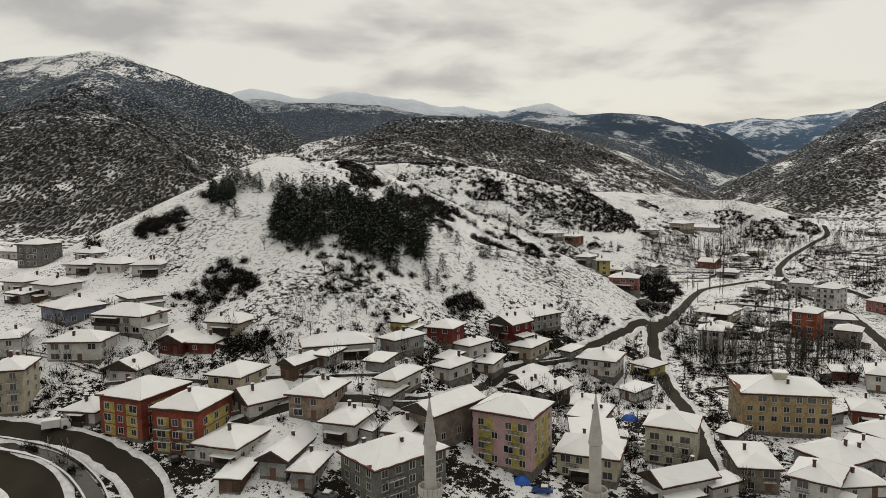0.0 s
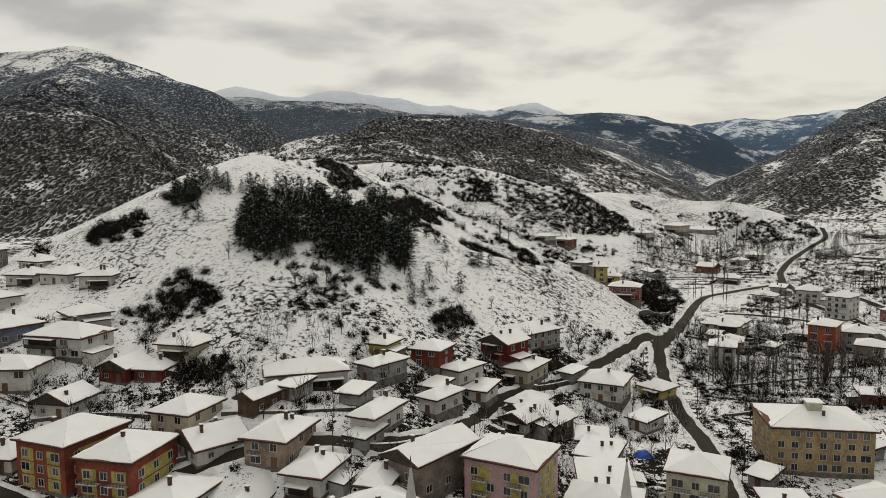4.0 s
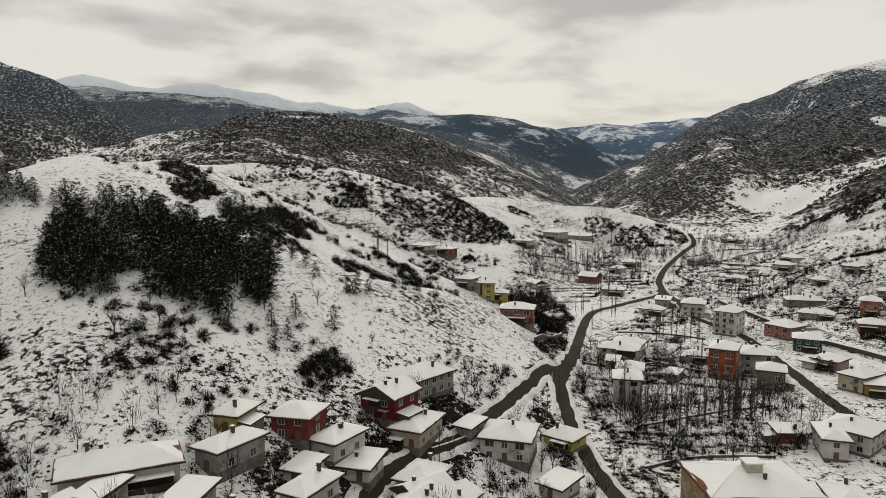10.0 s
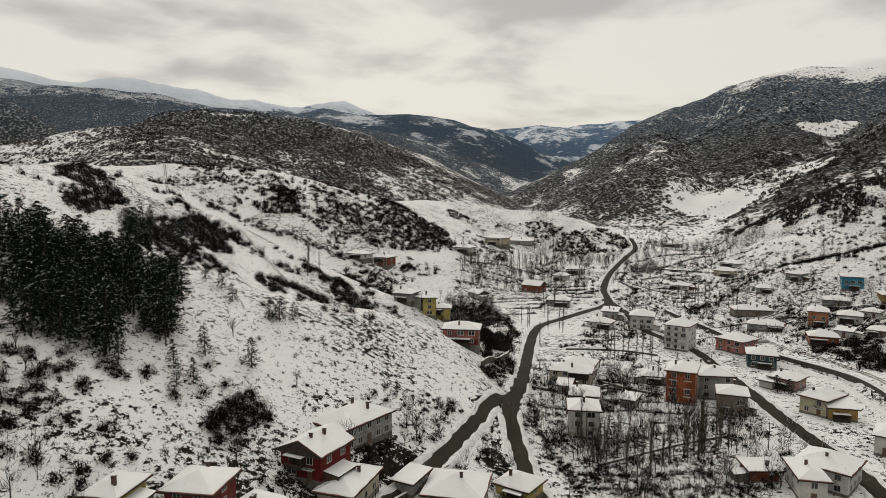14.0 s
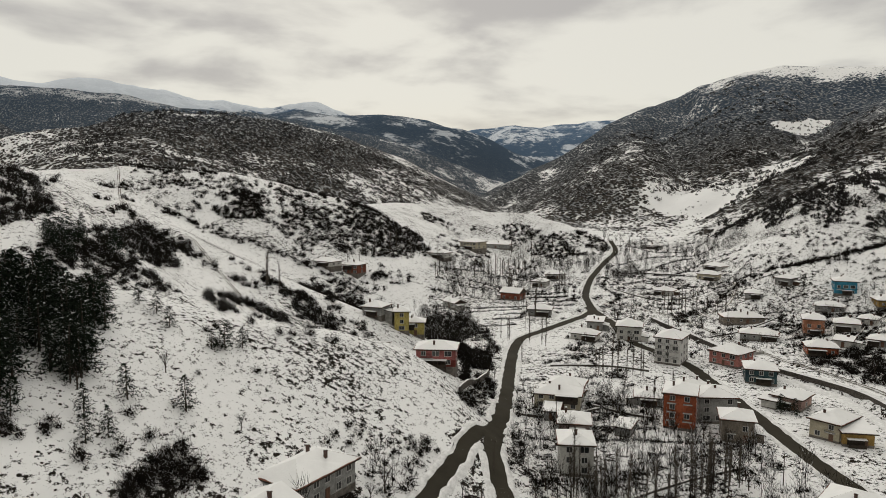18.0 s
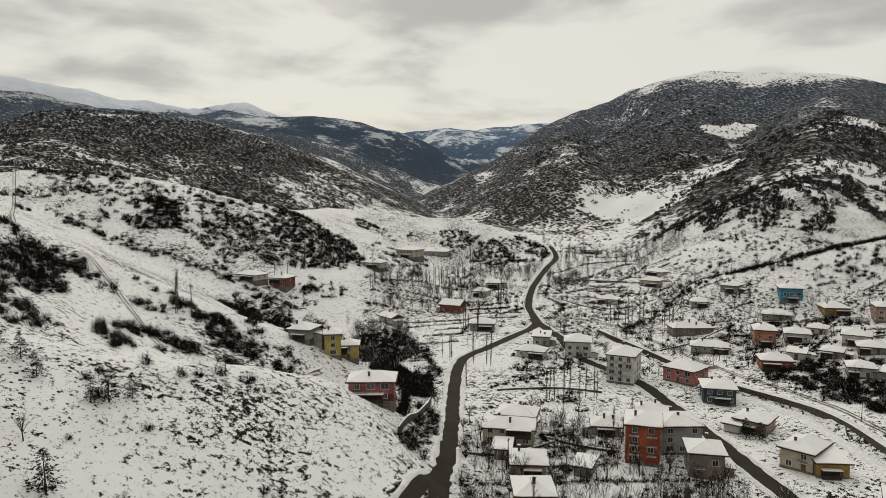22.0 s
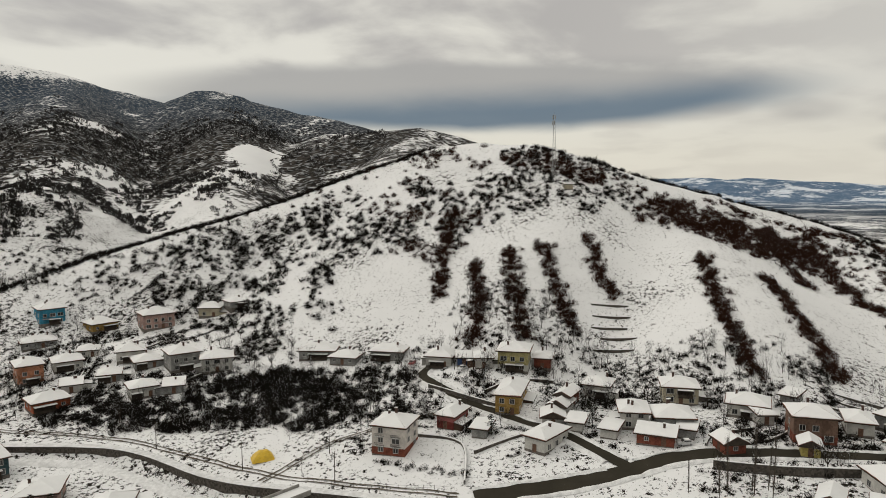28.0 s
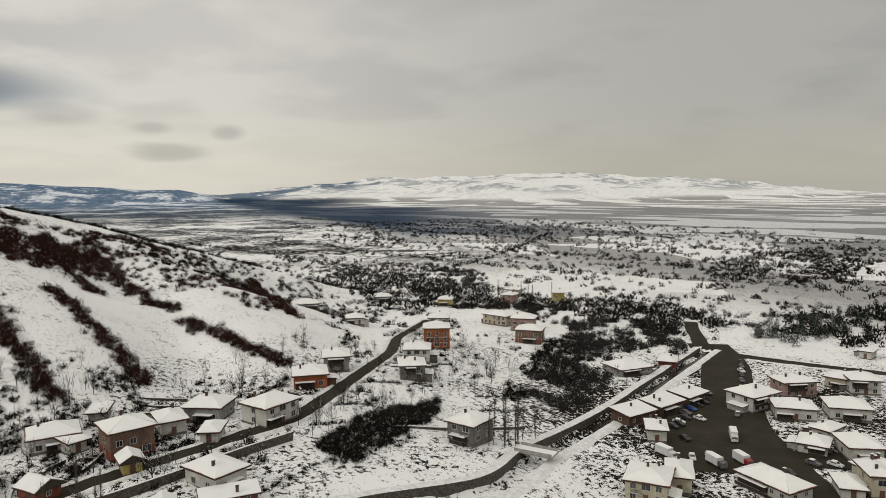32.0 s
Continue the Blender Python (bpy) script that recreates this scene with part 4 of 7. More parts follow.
            for c in cols:
                for k in range(1, levels):
                    slab = part("balcony", BALCONIES[wide][0], home, "concrete balcony", pose(c * length, -d / 2, 0.2 + k * STOREY))
                    part("railing", BALCONIES[wide][1], slab, "dark iron railing")
    # covered porch: boarded back, posts and a snowy roof
    if storeys < 2.7 and sort != "shed" and w > 6.5 and rnd.random() < 0.7:
        pw, deep = w * rnd.uniform(0.38, 0.62), rnd.uniform(1.3, 1.9)
        floor_z = 0.3 + (levels - 1) * STOREY * (rnd.random() < 0.6)
        spot = pose(rnd.uniform(-0.5, 0.5) * (w - pw), -d / 2, floor_z)
        s = Solid()
        s.box(-pw / 2, pw / 2, -0.14, -0.10, 0.35, 2.15)
        s.box(-pw / 2, pw / 2, -deep, -0.02, -0.12, 0.0)
        s.box(-pw / 2, pw / 2, -deep, -deep + 0.06, 0.0, 0.85)
        porch = part("porch", s.mesh("porch", [EAVE]), home, "dark boarded porch", spot)
        s = Solid()
        s.box(-pw / 2 - 0.15, pw / 2 + 0.15, -deep - 0.2, -0.02, 2.2, 2.28, 1)
        s.box(-pw / 2 - 0.15, pw / 2 + 0.15, -deep - 0.2, -0.02, 2.28, 2.42)
        part("porch_roof", s.mesh("porch_roof", [SNOW, EAVE]), porch, "snowy porch roof")
        for u in (-pw / 2 + 0.08, pw / 2 - 0.08):
            s = Solid()
            s.box(u - 0.06, u + 0.06, -deep, -deep + 0.12, -floor_z + drop if floor_z < 1 else -0.1, 2.2)
            part("post", s.mesh("post", [EAVE]), porch)
    if paint == "school":
        s = Solid()
        s.box(-1.6, 1.6, -1.4, 1.4, -0.6, 1.9)
        hatch = part("roof_hatch", s.mesh("roof_hatch", [WALLS["cream2"]]), home, "square roof hatch", pose(0, -1, h + 0.28 + rise * 0.8))
        s = Solid()
        s.box(-1.9, 1.9, -1.7, 1.7, 1.9, 2.15)
        part("snow_cover", s.mesh("snow_cover", [SNOW]), hatch, "thick roof snow")
    if storeys < 2.7 and sort != "shed" and rnd.random() < 0.5:
        sgn, aw, ad, ah = rnd.choice((-1, 1)), rnd.uniform(2.2, 3.4), d * rnd.uniform(0.45, 0.7), rnd.uniform(1.9, 2.3)
        s = Solid()
        s.box(-aw / 2, aw / 2, -ad / 2, ad / 2, drop, ah)
        spot = pose(sgn * (w / 2 + aw / 2 + 0.01), rnd.uniform(-0.5, 0.5) * (d - ad), 0)
        annex = part("annex", s.mesh("annex", [rnd.choice((WALLS[paint], WALLS["brown"], PLINTH, CONCRETE))]), home, "lean-to annex", spot)
        s = Solid()
        y0, y1 = -ad / 2 - 0.3, ad / 2 + 0.3
        x0, x1 = (-aw / 2 - 0.0, aw / 2 + 0.35) if sgn > 0 else (-aw / 2 - 0.35, aw / 2)
        z0_, z1_ = (ah + 0.55, ah + 0.12) if sgn > 0 else (ah + 0.12, ah + 0.55)
        s.face([(x0, y0, z0_), (x1, y0, z1_), (x1, y1, z1_), (x0, y1, z0_)], 0)
        s.face([(x0, y0, z0_ - 0.3), (x1, y0, z1_ - 0.3), (x1, y0, z1_), (x0, y0, z0_)], 1)
        s.face([(x1, y0, z1_ - 0.3), (x1, y1, z1_ - 0.3), (x1, y1, z1_), (x1, y0, z1_)], 1)
        s.face([(x0, y1, z0_ - 0.3), (x0, y0, z0_ - 0.3), (x0, y0, z0_), (x0, y1, z0_)], 1)
        s.face([(x1, y1, z1_ - 0.3), (x0, y1, z0_ - 0.3), (x0, y1, z0_), (x1, y1, z1_)], 1)
        s.face([(x0, y1, z0_ - 0.3), (x1, y1, z1_ - 0.3), (x1, y0, z1_ - 0.3), (x0, y0, z0_ - 0.3)], 1)
        part("annex_roof", s.mesh("annex_roof", [SNOW, EAVE]), annex, "snowy lean-to roof")
    for i in range(rnd.choice((1, 1, 2)) if sort != "shed" else 0):
        u, v = rnd.uniform(-0.3, 0.3) * w, rnd.uniform(-0.3, 0.3) * d
        part("chimney", rnd.choice(CHIMNEYS), home, "sooty brick chimney", pose(u, v, h + 0.28 + roof_height(style, u, v, rw, rd, rise)))
    return home

# ---------------------------------------------------------------- the houses, quarter by quarter
house(-103.4, 163.3, 7.6, 11.2, 13, 4.0, "h", "cream")
house(-69.3, 157.2, 12.4, 14.6, -23, 3.4, "h", "redyellow")
house(-55.5, 149.6, 11.1, 13.4, -14, 3.6, "h", "redyellow")
house(-45.3, 144.1, 9.9, 12.3, -19, 1.4, "h", "white")
house(-83.3, 160.0, 8.1, 9.0, -11, 1.0, "h", "white")
house(-99.1, 187.4, 14.0, 10.1, -0, 2.0, "h", "white")
house(-92.7, 203.1, 16.9, 11.2, -17, 2.0, "h", "white")
house(-74.2, 192.2, 7.6, 9.0, -17, 1.2, "g", "red")
house(-66.2, 191.7, 7.0, 9.0, -10, 1.0, "h", "red")
house(-61.2, 198.9, 10.4, 10.1, -18, 1.3, "h", "cream")
house(-81.4, 177.9, 8.9, 9.0, -14, 1.2, "g", "white")
house(-114.1, 211.6, 14.9, 12.3, -35, 1.6, "h", "bluegrey")
house(-130.5, 232.7, 11.4, 10.1, -28, 1.5, "h", "white")
house(-96.3, 218.7, 10.4, 10.1, -48, 1.2, "h", "grey")
house(-119.5, 190.4, 4.8, 11.2, 16, 2.0, "h", "white")
house(-28.9, 155.8, 8.5, 12.3, -18, 2.0, "h", "beige")
house(-51.0, 168.0, 9.1, 11.2, -20, 2.0, "h", "cream")
house(-36.1, 169.5, 4.2, 9.0, -29, 1.3, "g", "brown")
house(-43.0, 157.9, 9.9, 10.1, -49, 1.1, "g", "white")
house(-31.6, 143.6, 5.6, 22.4, -13, 1.4, "g", "grey")
house(-27.0, 134.2, 4.4, 9.0, -12, 1.4, "h", "grey")
house(-41.3, 133.7, 4.4, 7.8, -9, 1.0, "s", "brown")
house(-21.1, 148.2, 7.3, 10.1, -20, 1.5, "h", "white")
house(-28.8, 183.2, 18.0, 9.0, 15, 1.4, "h", "white")
house(-11.0, 165.9, 5.3, 12.3, -27, 1.5, "h", "white")
house(-11.5, 199.7, 4.9, 7.8, -26, 1.3, "h", "yellow")
house(-11.6, 189.9, 5.7, 11.2, -42, 1.5, "h", "grey")
house(0.6, 204.5, 8.0, 9.0, -25, 1.8, "h", "red")
house(8.3, 201.7, 6.0, 10.1, -42, 1.5, "h", "white")
house(21.6, 222.5, 9.5, 10.1, -43, 2.0, "g", "darkred")
house(31.5, 238.7, 16.1, 10.1, 39, 1.9, "h", "grey")
house(27.4, 217.5, 7.0, 13.4, -34, 1.5, "h", "cream")
house(12.4, 198.5, 7.2, 7.8, -28, 1.0, "s", "white")
house(2.4, 181.4, 5.0, 10.1, -38, 1.4, "h", "white")
house(25.3, 198.3, 7.2, 10.1, -37, 1.4, "h", "white")
house(24.6, 192.5, 7.6, 9.0, -61, 1.0, "g", "brown")
house(50.9, 221.1, 11.8, 12.3, -28, 2.0, "h", "white")
house(0.1, 153.0, 8.3, 16.8, -42, 2.5, "g", "greybrown")
house(15.1, 150.0, 13.7, 12.3, -29, 4.4, "h", "pinkyellow")
house(-10.4, 135.1, 17.1, 12.3, 40, 3.0, "h", "greygreen")
house(-9.2, 147.1, 5.2, 9.0, -16, 1.5, "h", "cream")
house(32.5, 150.1, 12.9, 11.2, -22, 2.0, "h", "cream")
house(38.5, 185.2, 6.6, 9.0, -14, 1.0, "h", "blue")
house(38.0, 175.8, 8.4, 9.0, -30, 1.0, "s", "grey")
house(36.2, 164.8, 10.2, 10.1, -7, 1.0, "s", "white")
house(53.9, 159.4, 10.9, 11.2, -26, 3.4, "h", "cream2")
house(90.2, 183.5, 21.6, 16.8, -11, 4.0, "h", "school")
house(68.2, 150.1, 8.0, 14.6, -9, 2.0, "h", "greybrown")
house(90.0, 154.9, 12.3, 12.3, -65, 1.5, "h", "grey")
house(98.8, 157.8, 9.0, 13.4, -42, 1.5, "h", "grey")
house(78.6, 141.2, 8.5, 11.2, -38, 2.0, "h", "white")
house(87.3, 145.0, 9.8, 10.1, 5, 1.0, "h", "white")
house(115.0, 184.7, 7.2, 10.1, -23, 1.4, "h", "brick")
house(109.3, 168.6, 9.0, 11.2, -63, 1.3, "h", "white")
house(136.7, 214.7, 5.7, 12.3, -28, 2.0, "h", "white")
house(131.6, 224.2, 7.3, 5.5, -16, 1.0, "s", "brick")
house(68.5, 228.5, 8.0, 7.8, -52, 1.0, "h", "yellow")
house(49.1, 141.0, 6.8, 13.4, -69, 1.5, "g", "white")
house(102.2, 261.3, 8.3, 9.7, -25, 3.0, "h", "white")
house(128.6, 313.2, 11.3, 8.4, -40, 1.5, "h", "white")
house(119.5, 302.5, 14.1, 8.6, -34, 1.8, "h", "cream")
house(113.0, 294.4, 4.1, 6.5, -34, 1.0, "s", "grey")
house(114.7, 283.9, 8.5, 9.7, -29, 1.2, "h", "redwhite")
house(149.2, 280.5, 9.0, 11.7, -41, 4.0, "h", "orange")
house(164.2, 284.4, 11.2, 11.8, -23, 3.0, "h", "grey")
house(158.5, 267.4, 8.5, 9.7, -36, 2.4, "h", "greybrown")
house(194.8, 345.3, 10.2, 12.8, -52, 4.0, "h", "whiteplain")
house(198.4, 380.8, 10.8, 10.6, -36, 2.5, "h", "white")
house(192.6, 400.8, 7.3, 9.4, -37, 1.5, "s", "grey")
house(177.1, 384.0, 11.5, 7.2, -47, 1.0, "h", "white")
house(217.4, 336.4, 12.4, 12.0, -71, 2.0, "h", "pink")
house(180.3, 435.8, 11.9, 9.2, -33, 1.2, "h", "grey")
house(188.6, 487.9, 12.0, 9.8, -49, 1.5, "g", "brick")
house(250.3, 550.7, 13.9, 9.7, -29, 1.2, "h", "white")
house(228.3, 529.3, 9.0, 8.8, -51, 1.2, "h", "white")
house(209.6, 607.9, 15.7, 13.2, -58, 2.0, "h", "cream")
house(251.9, 661.1, 27.1, 14.2, -41, 1.2, "h", "grey")
house(163.9, 553.6, 13.2, 9.9, -53, 1.2, "h", "white")
house(354.1, 514.1, 13.7, 10.0, -57, 1.5, "h", "cream")
house(376.0, 532.7, 15.5, 10.1, -82, 1.0, "h", "white")
house(429.4, 686.5, 18.0, 10.1, -58, 1.2, "h", "grey")
house(321.4, 412.3, 8.4, 10.1, -68, 1.4, "h", "grey")
house(272.3, 391.5, 19.6, 8.9, -25, 1.1, "h", "greybrown")
house(255.6, 362.0, 15.6, 8.9, -46, 1.0, "h", "grey")
house(278.2, 353.0, 8.5, 11.2, -43, 2.6, "h", "salmon")
house(290.7, 346.2, 9.9, 10.1, -47, 1.3, "h", "white")
house(257.8, 329.7, 11.6, 9.0, -37, 1.2, "h", "orange")
house(332.1, 384.5, 10.2, 11.2, -40, 2.6, "h", "skyblue")
house(314.8, 377.4, 12.8, 9.0, -47, 1.0, "h", "grey")
house(210.4, 313.4, 10.6, 11.0, -38, 2.0, "h", "teal")
house(198.2, 286.2, 9.2, 9.9, -65, 1.4, "h", "pinkpale")
house(188.0, 260.7, 8.3, 12.1, -71, 2.0, "h", "cream")
house(189.1, 255.2, 8.1, 8.8, -29, 1.4, "s", "ochre")
house(145.9, 217.2, 12.0, 12.3, -61, 2.0, "h", "white")
house(178.9, 229.3, 5.1, 11.1, -54, 2.0, "h", "white")
house(83.5, 317.0, 12.4, 9.0, -24, 2.0, "h", "pinkred")
house(87.5, 374.0, 5.7, 7.0, -14, 3.0, "h", "yellow")
house(78.5, 379.5, 8.0, 8.5, -40, 1.4, "h", "grey")
house(94.6, 377.5, 6.6, 7.0, -20, 2.0, "h", "yellow")
house(97.8, 516.0, 10.0, 10.1, -42, 2.0, "h", "brick")
house(81.8, 516.7, 14.2, 8.9, -54, 1.0, "h", "white")
house(145.1, 472.1, 12.3, 6.6, -77, 1.0, "g", "white")
house(339.6, 336.9, 13.3, 11.2, -45, 2.5, "h", "pinkpale")
house(334.1, 360.8, 11.5, 10.1, -33, 1.2, "h", "ochre")
house(353.5, 316.7, 9.4, 10.1, -78, 1.5, "h", "cream")
house(355.6, 305.5, 8.2, 9.0, -42, 1.0, "h", "grey")
house(301.1, 325.8, 10.2, 10.1, -57, 1.5, "h", "white")
house(295.4, 315.7, 9.4, 10.1, -50, 1.0, "h", "grey")
house(293.8, 299.8, 10.9, 11.2, -47, 2.5, "h", "grey")
house(293.3, 285.2, 11.1, 10.1, -64, 2.0, "h", "white")
house(269.9, 302.2, 8.7, 9.0, -48, 1.4, "h", "white")
house(152.4, 300.8, 8.3, 7.4, -34, 1.0, "h", "grey")
house(174.1, 306.6, 10.6, 8.6, -44, 1.0, "h", "grey")
house(215.8, 318.5, 6.7, 5.5, -94, 1.0, "s", "brick")
house(230.5, 202.5, 9.6, 10.4, -100, 3.0, "h", "brickwhite")
house(291.4, 197.8, 9.3, 10.1, -96, 1.4, "h", "white")
house(305.5, 248.5, 13.6, 9.0, -86, 1.2, "h", "grey")
house(299.6, 235.8, 10.0, 9.0, -96, 1.0, "h", "grey")
house(301.9, 219.5, 12.4, 9.0, -94, 1.2, "h", "grey")
house(244.4, 188.0, 5.2, 10.1, -109, 1.4, "h", "pinkred")
house(286.5, 189.2, 4.6, 6.7, -83, 1.0, "s", "blue")
house(282.6, 182.0, 5.6, 7.8, -83, 1.3, "h", "white")
house(284.5, 171.2, 10.2, 11.2, -95, 2.5, "h", "yellowwhite")
house(289.9, 161.3, 5.7, 9.0, -95, 1.4, "h", "brick")
house(256.5, 171.1, 7.0, 16.8, -98, 2.2, "h", "ochre")
house(231.1, 160.7, 6.2, 12.3, -122, 1.5, "h", "white")
house(256.4, 154.2, 4.2, 9.0, -112, 1.5, "g", "brick")
house(251.1, 156.2, 5.1, 7.8, -111, 1.0, "g", "white")
house(243.5, 158.8, 6.1, 6.7, -90, 1.0, "g", "white")
house(269.7, 143.7, 7.8, 9.0, -106, 1.4, "h", "white")
house(268.1, 119.1, 10.4, 10.1, -94, 2.0, "h", "cream")
house(244.1, 136.3, 7.4, 10.1, -92, 1.8, "h", "white")
house(242.5, 125.9, 9.9, 10.1, -90, 1.5, "h", "grey")
house(231.8, 131.8, 9.4, 6.7, -105, 1.0, "s", "brick")
house(256.1, 101.7, 11.0, 10.1, -107, 1.4, "h", "white")
house(248.5, 100.2, 4.2, 6.7, -83, 1.0, "s", "white")
house(237.0, 91.3, 10.3, 10.1, -97, 2.6, "h", "brownbrick")
house(244.4, 76.4, 6.4, 10.1, -105, 1.4, "h", "white")
house(224.3, 96.1, 4.2, 5.6, -104, 1.0, "g", "yellow")
house(225.8, 114.8, 6.0, 5.6, -165, 1.0, "g", "brick")
house(247.1, 63.1, 10.8, 10.1, -144, 1.5, "h", "grey")
house(228.5, 72.7, 4.5, 7.8, -134, 1.0, "h", "white")
house(230.1, 53.8, 12.2, 10.1, -83, 2.0, "h", "white")
house(253.9, 21.9, 10.8, 11.2, -125, 1.6, "h", "terracotta")
house(267.6, -0.7, 9.2, 11.2, -127, 2.0, "h", "grey")
house(203.9, 86.0, 8.0, 11.2, -84, 1.5, "h", "white")
house(193.9, 88.7, 11.1, 4.5, -114, 0.9, "s", "brick")
house(198.1, 101.2, 4.2, 7.8, -116, 1.0, "g", "brown")
house(279.8, -70.3, 11.7, 11.2, -137, 3.4, "h", "terracotta")
house(261.2, -38.1, 10.2, 10.1, -138, 2.0, "h", "white")
house(243.2, -16.6, 9.0, 10.1, -132, 2.0, "h", "greyraw")
house(188.5, 15.4, 8.7, 10.1, -175, 2.0, "h", "greyraw")
house(387.1, -76.3, 14.5, 10.1, -119, 1.2, "h", "grey")
house(415.9, -163.2, 11.3, 10.1, -124, 1.2, "h", "grey")
house(352.6, -83.5, 9.6, 9.0, -128, 1.2, "h", "white")
house(374.0, -182.2, 9.0, 10.1, -147, 1.5, "h", "yellow")
house(325.2, -121.7, 10.7, 10.1, -140, 2.0, "h", "grey")
house(305.5, -152.1, 16.0, 10.1, -177, 2.0, "h", "cream")
house(284.8, -146.8, 12.7, 10.1, -153, 2.5, "h", "pinkpale")
house(263.2, -121.8, 12.7, 10.1, -157, 2.4, "h", "brownbrick")
house(348.4, -219.8, 9.1, 10.1, -168, 2.0, "h", "pinkpale")
house(366.5, -249.8, 9.0, 10.1, -156, 1.4, "h", "cream")
house(322.6, -241.1, 7.3, 10.1, -141, 2.5, "h", "yellow")
house(201.9, -106.1, 15.7, 13.4, -115, 1.0, "h", "grey")
house(195.5, -132.5, 7.3, 11.2, -159, 1.0, "h", "red")
house(170.1, -48.3, 12.6, 7.8, -105, 1.2, "s", "brown")
house(167.8, -66.1, 13.5, 7.8, -101, 1.2, "s", "brown")
house(165.4, -82.6, 12.1, 7.8, -99, 1.2, "s", "brown")
house(157.3, -38.2, 5.6, 9.0, -151, 1.4, "h", "white")
house(139.9, 3.5, 10.0, 11.2, -162, 2.0, "h", "cream")
house(137.1, -8.3, 5.8, 11.2, -155, 1.6, "h", "cream")
house(118.2, -23.7, 15.7, 9.0, 158, 1.1, "h", "white")
house(146.0, -92.8, 14.0, 11.2, -109, 2.0, "h", "white")
house(139.4, -118.6, 13.1, 9.0, -131, 2.0, "h", "pinkpale")
house(131.6, -90.2, 12.5, 10.1, -154, 1.5, "h", "white")
house(128.5, -140.0, 7.5, 9.0, 176, 1.5, "h", "cream")
house(120.6, -138.5, 10.0, 11.2, -151, 2.0, "h", "white")
house(118.1, -103.2, 12.7, 11.2, -154, 1.5, "h", "white")
house(118.0, -61.8, 7.7, 9.0, -172, 1.0, "h", "white")
house(107.1, -65.7, 9.0, 11.2, -146, 1.5, "h", "white")
house(117.7, -75.7, 5.4, 9.0, 168, 1.2, "h", "white")
house(99.9, -52.5, 7.1, 10.1, 145, 1.0, "h", "white")
house(98.6, -39.9, 5.0, 10.1, -148, 2.2, "h", "cream")
house(103.4, -35.2, 5.4, 9.0, -153, 1.0, "h", "white")
house(129.9, -201.5, 4.9, 9.0, 177, 1.2, "h", "white")
house(-131.3, 255.0, 10.6, 10.1, -14, 1.2, "h", "white")
house(-117.1, 250.0, 11.7, 10.1, -21, 1.2, "h", "white")
house(-103.2, 243.6, 9.4, 10.1, 3, 1.3, "h", "white")
house(-145.3, 239.9, 9.0, 10.1, -20, 1.3, "h", "white")
house(-211.2, 343.4, 11.6, 10.1, -19, 1.3, "h", "white")
house(-138.5, 228.7, 9.5, 7.8, -29, 1.0, "s", "grey")
house(-134.6, 266.8, 10.2, 7.8, -28, 1.0, "h", "white")
house(-59.0, 154.6, 4.2, 5.6, -12, 1.0, "s", "brown")
house(-16.4, 175.0, 4.9, 6.7, -23, 0.9, "s", "grey")
house(-12.9, 159.3, 4.2, 6.7, -30, 0.9, "s", "grey")
house(16.0, 168.3, 4.2, 6.7, -23, 1.0, "s", "white")
house(57.4, 203.9, 5.7, 7.8, -53, 1.0, "s", "white")
house(58.0, 141.9, 4.2, 6.7, -71, 1.0, "s", "white")
house(103.9, 184.7, 5.9, 6.7, -71, 1.0, "s", "grey")
house(72.9, 170.3, 4.2, 6.7, -48, 1.0, "s", "grey")
house(-29.5, 174.7, 4.2, 6.7, -25, 1.0, "s", "grey")
house(1.5, 191.5, 4.2, 6.7, -35, 1.0, "s", "white")
house(22.5, 187.7, 6.7, 9.0, -41, 1.0, "g", "white")
house(29.9, 190.4, 6.6, 9.0, -42, 1.0, "g", "brown")
house(41.9, 224.8, 4.2, 6.7, -45, 0.9, "s", "grey")
house(127.5, 277.1, 4.1, 6.3, -49, 0.9, "s", "grey")
house(127.0, 306.4, 5.5, 6.3, -50, 0.9, "s", "white")
house(291.7, 480.5, 11.7, 8.8, -53, 1.0, "h", "white")
house(302.4, 416.3, 8.1, 9.0, -43, 1.0, "h", "grey")
house(281.9, 322.3, 7.4, 9.0, -60, 1.0, "h", "grey")
house(192.2, 288.6, 4.7, 6.5, -63, 0.9, "s", "white")
house(273.4, 291.9, 6.4, 7.8, -64, 1.0, "s", "grey")
house(271.6, 330.6, 6.5, 7.8, -56, 1.0, "s", "white")
house(304.0, 346.0, 7.3, 7.8, -60, 1.0, "h", "white")
house(237.3, 178.7, 4.2, 6.7, -102, 0.9, "s", "grey")
house(236.3, 143.1, 4.2, 6.7, -110, 0.9, "s", "white")
house(241.0, 152.1, 4.2, 6.7, -104, 0.9, "s", "white")
house(236.3, 122.9, 4.2, 6.7, -108, 0.9, "s", "grey")
house(263.6, 87.1, 4.2, 6.7, -127, 0.9, "s", "grey")
house(-165.0, 283.0, 12.0, 11.0, -20, 3.4, "h", "greyraw")

# ---------------------------------------------------------------- roads, river, walls
def smooth_line(points, step=2.5):
    """Even steps along a rounded line through the points."""
    p = [Vector((x, y, 0)) for x, y in points]
    out = []
    for i in range(len(p) - 1):
        a, b, c, d = p[max(i - 1, 0)], p[i], p[i + 1], p[min(i + 2, len(p) - 1)]
        n = max(1, int((c - b).length / step))
        for k in range(n):
            t = k / n
            out.append(0.5 * ((2 * b) + (c - a) * t + (2 * a - 5 * b + 4 * c - d) * t * t + (3 * b - a - 3 * c + d) * t ** 3))
    return np.array([(v.x, v.y) for v in out] + [tuple(points[-1])])


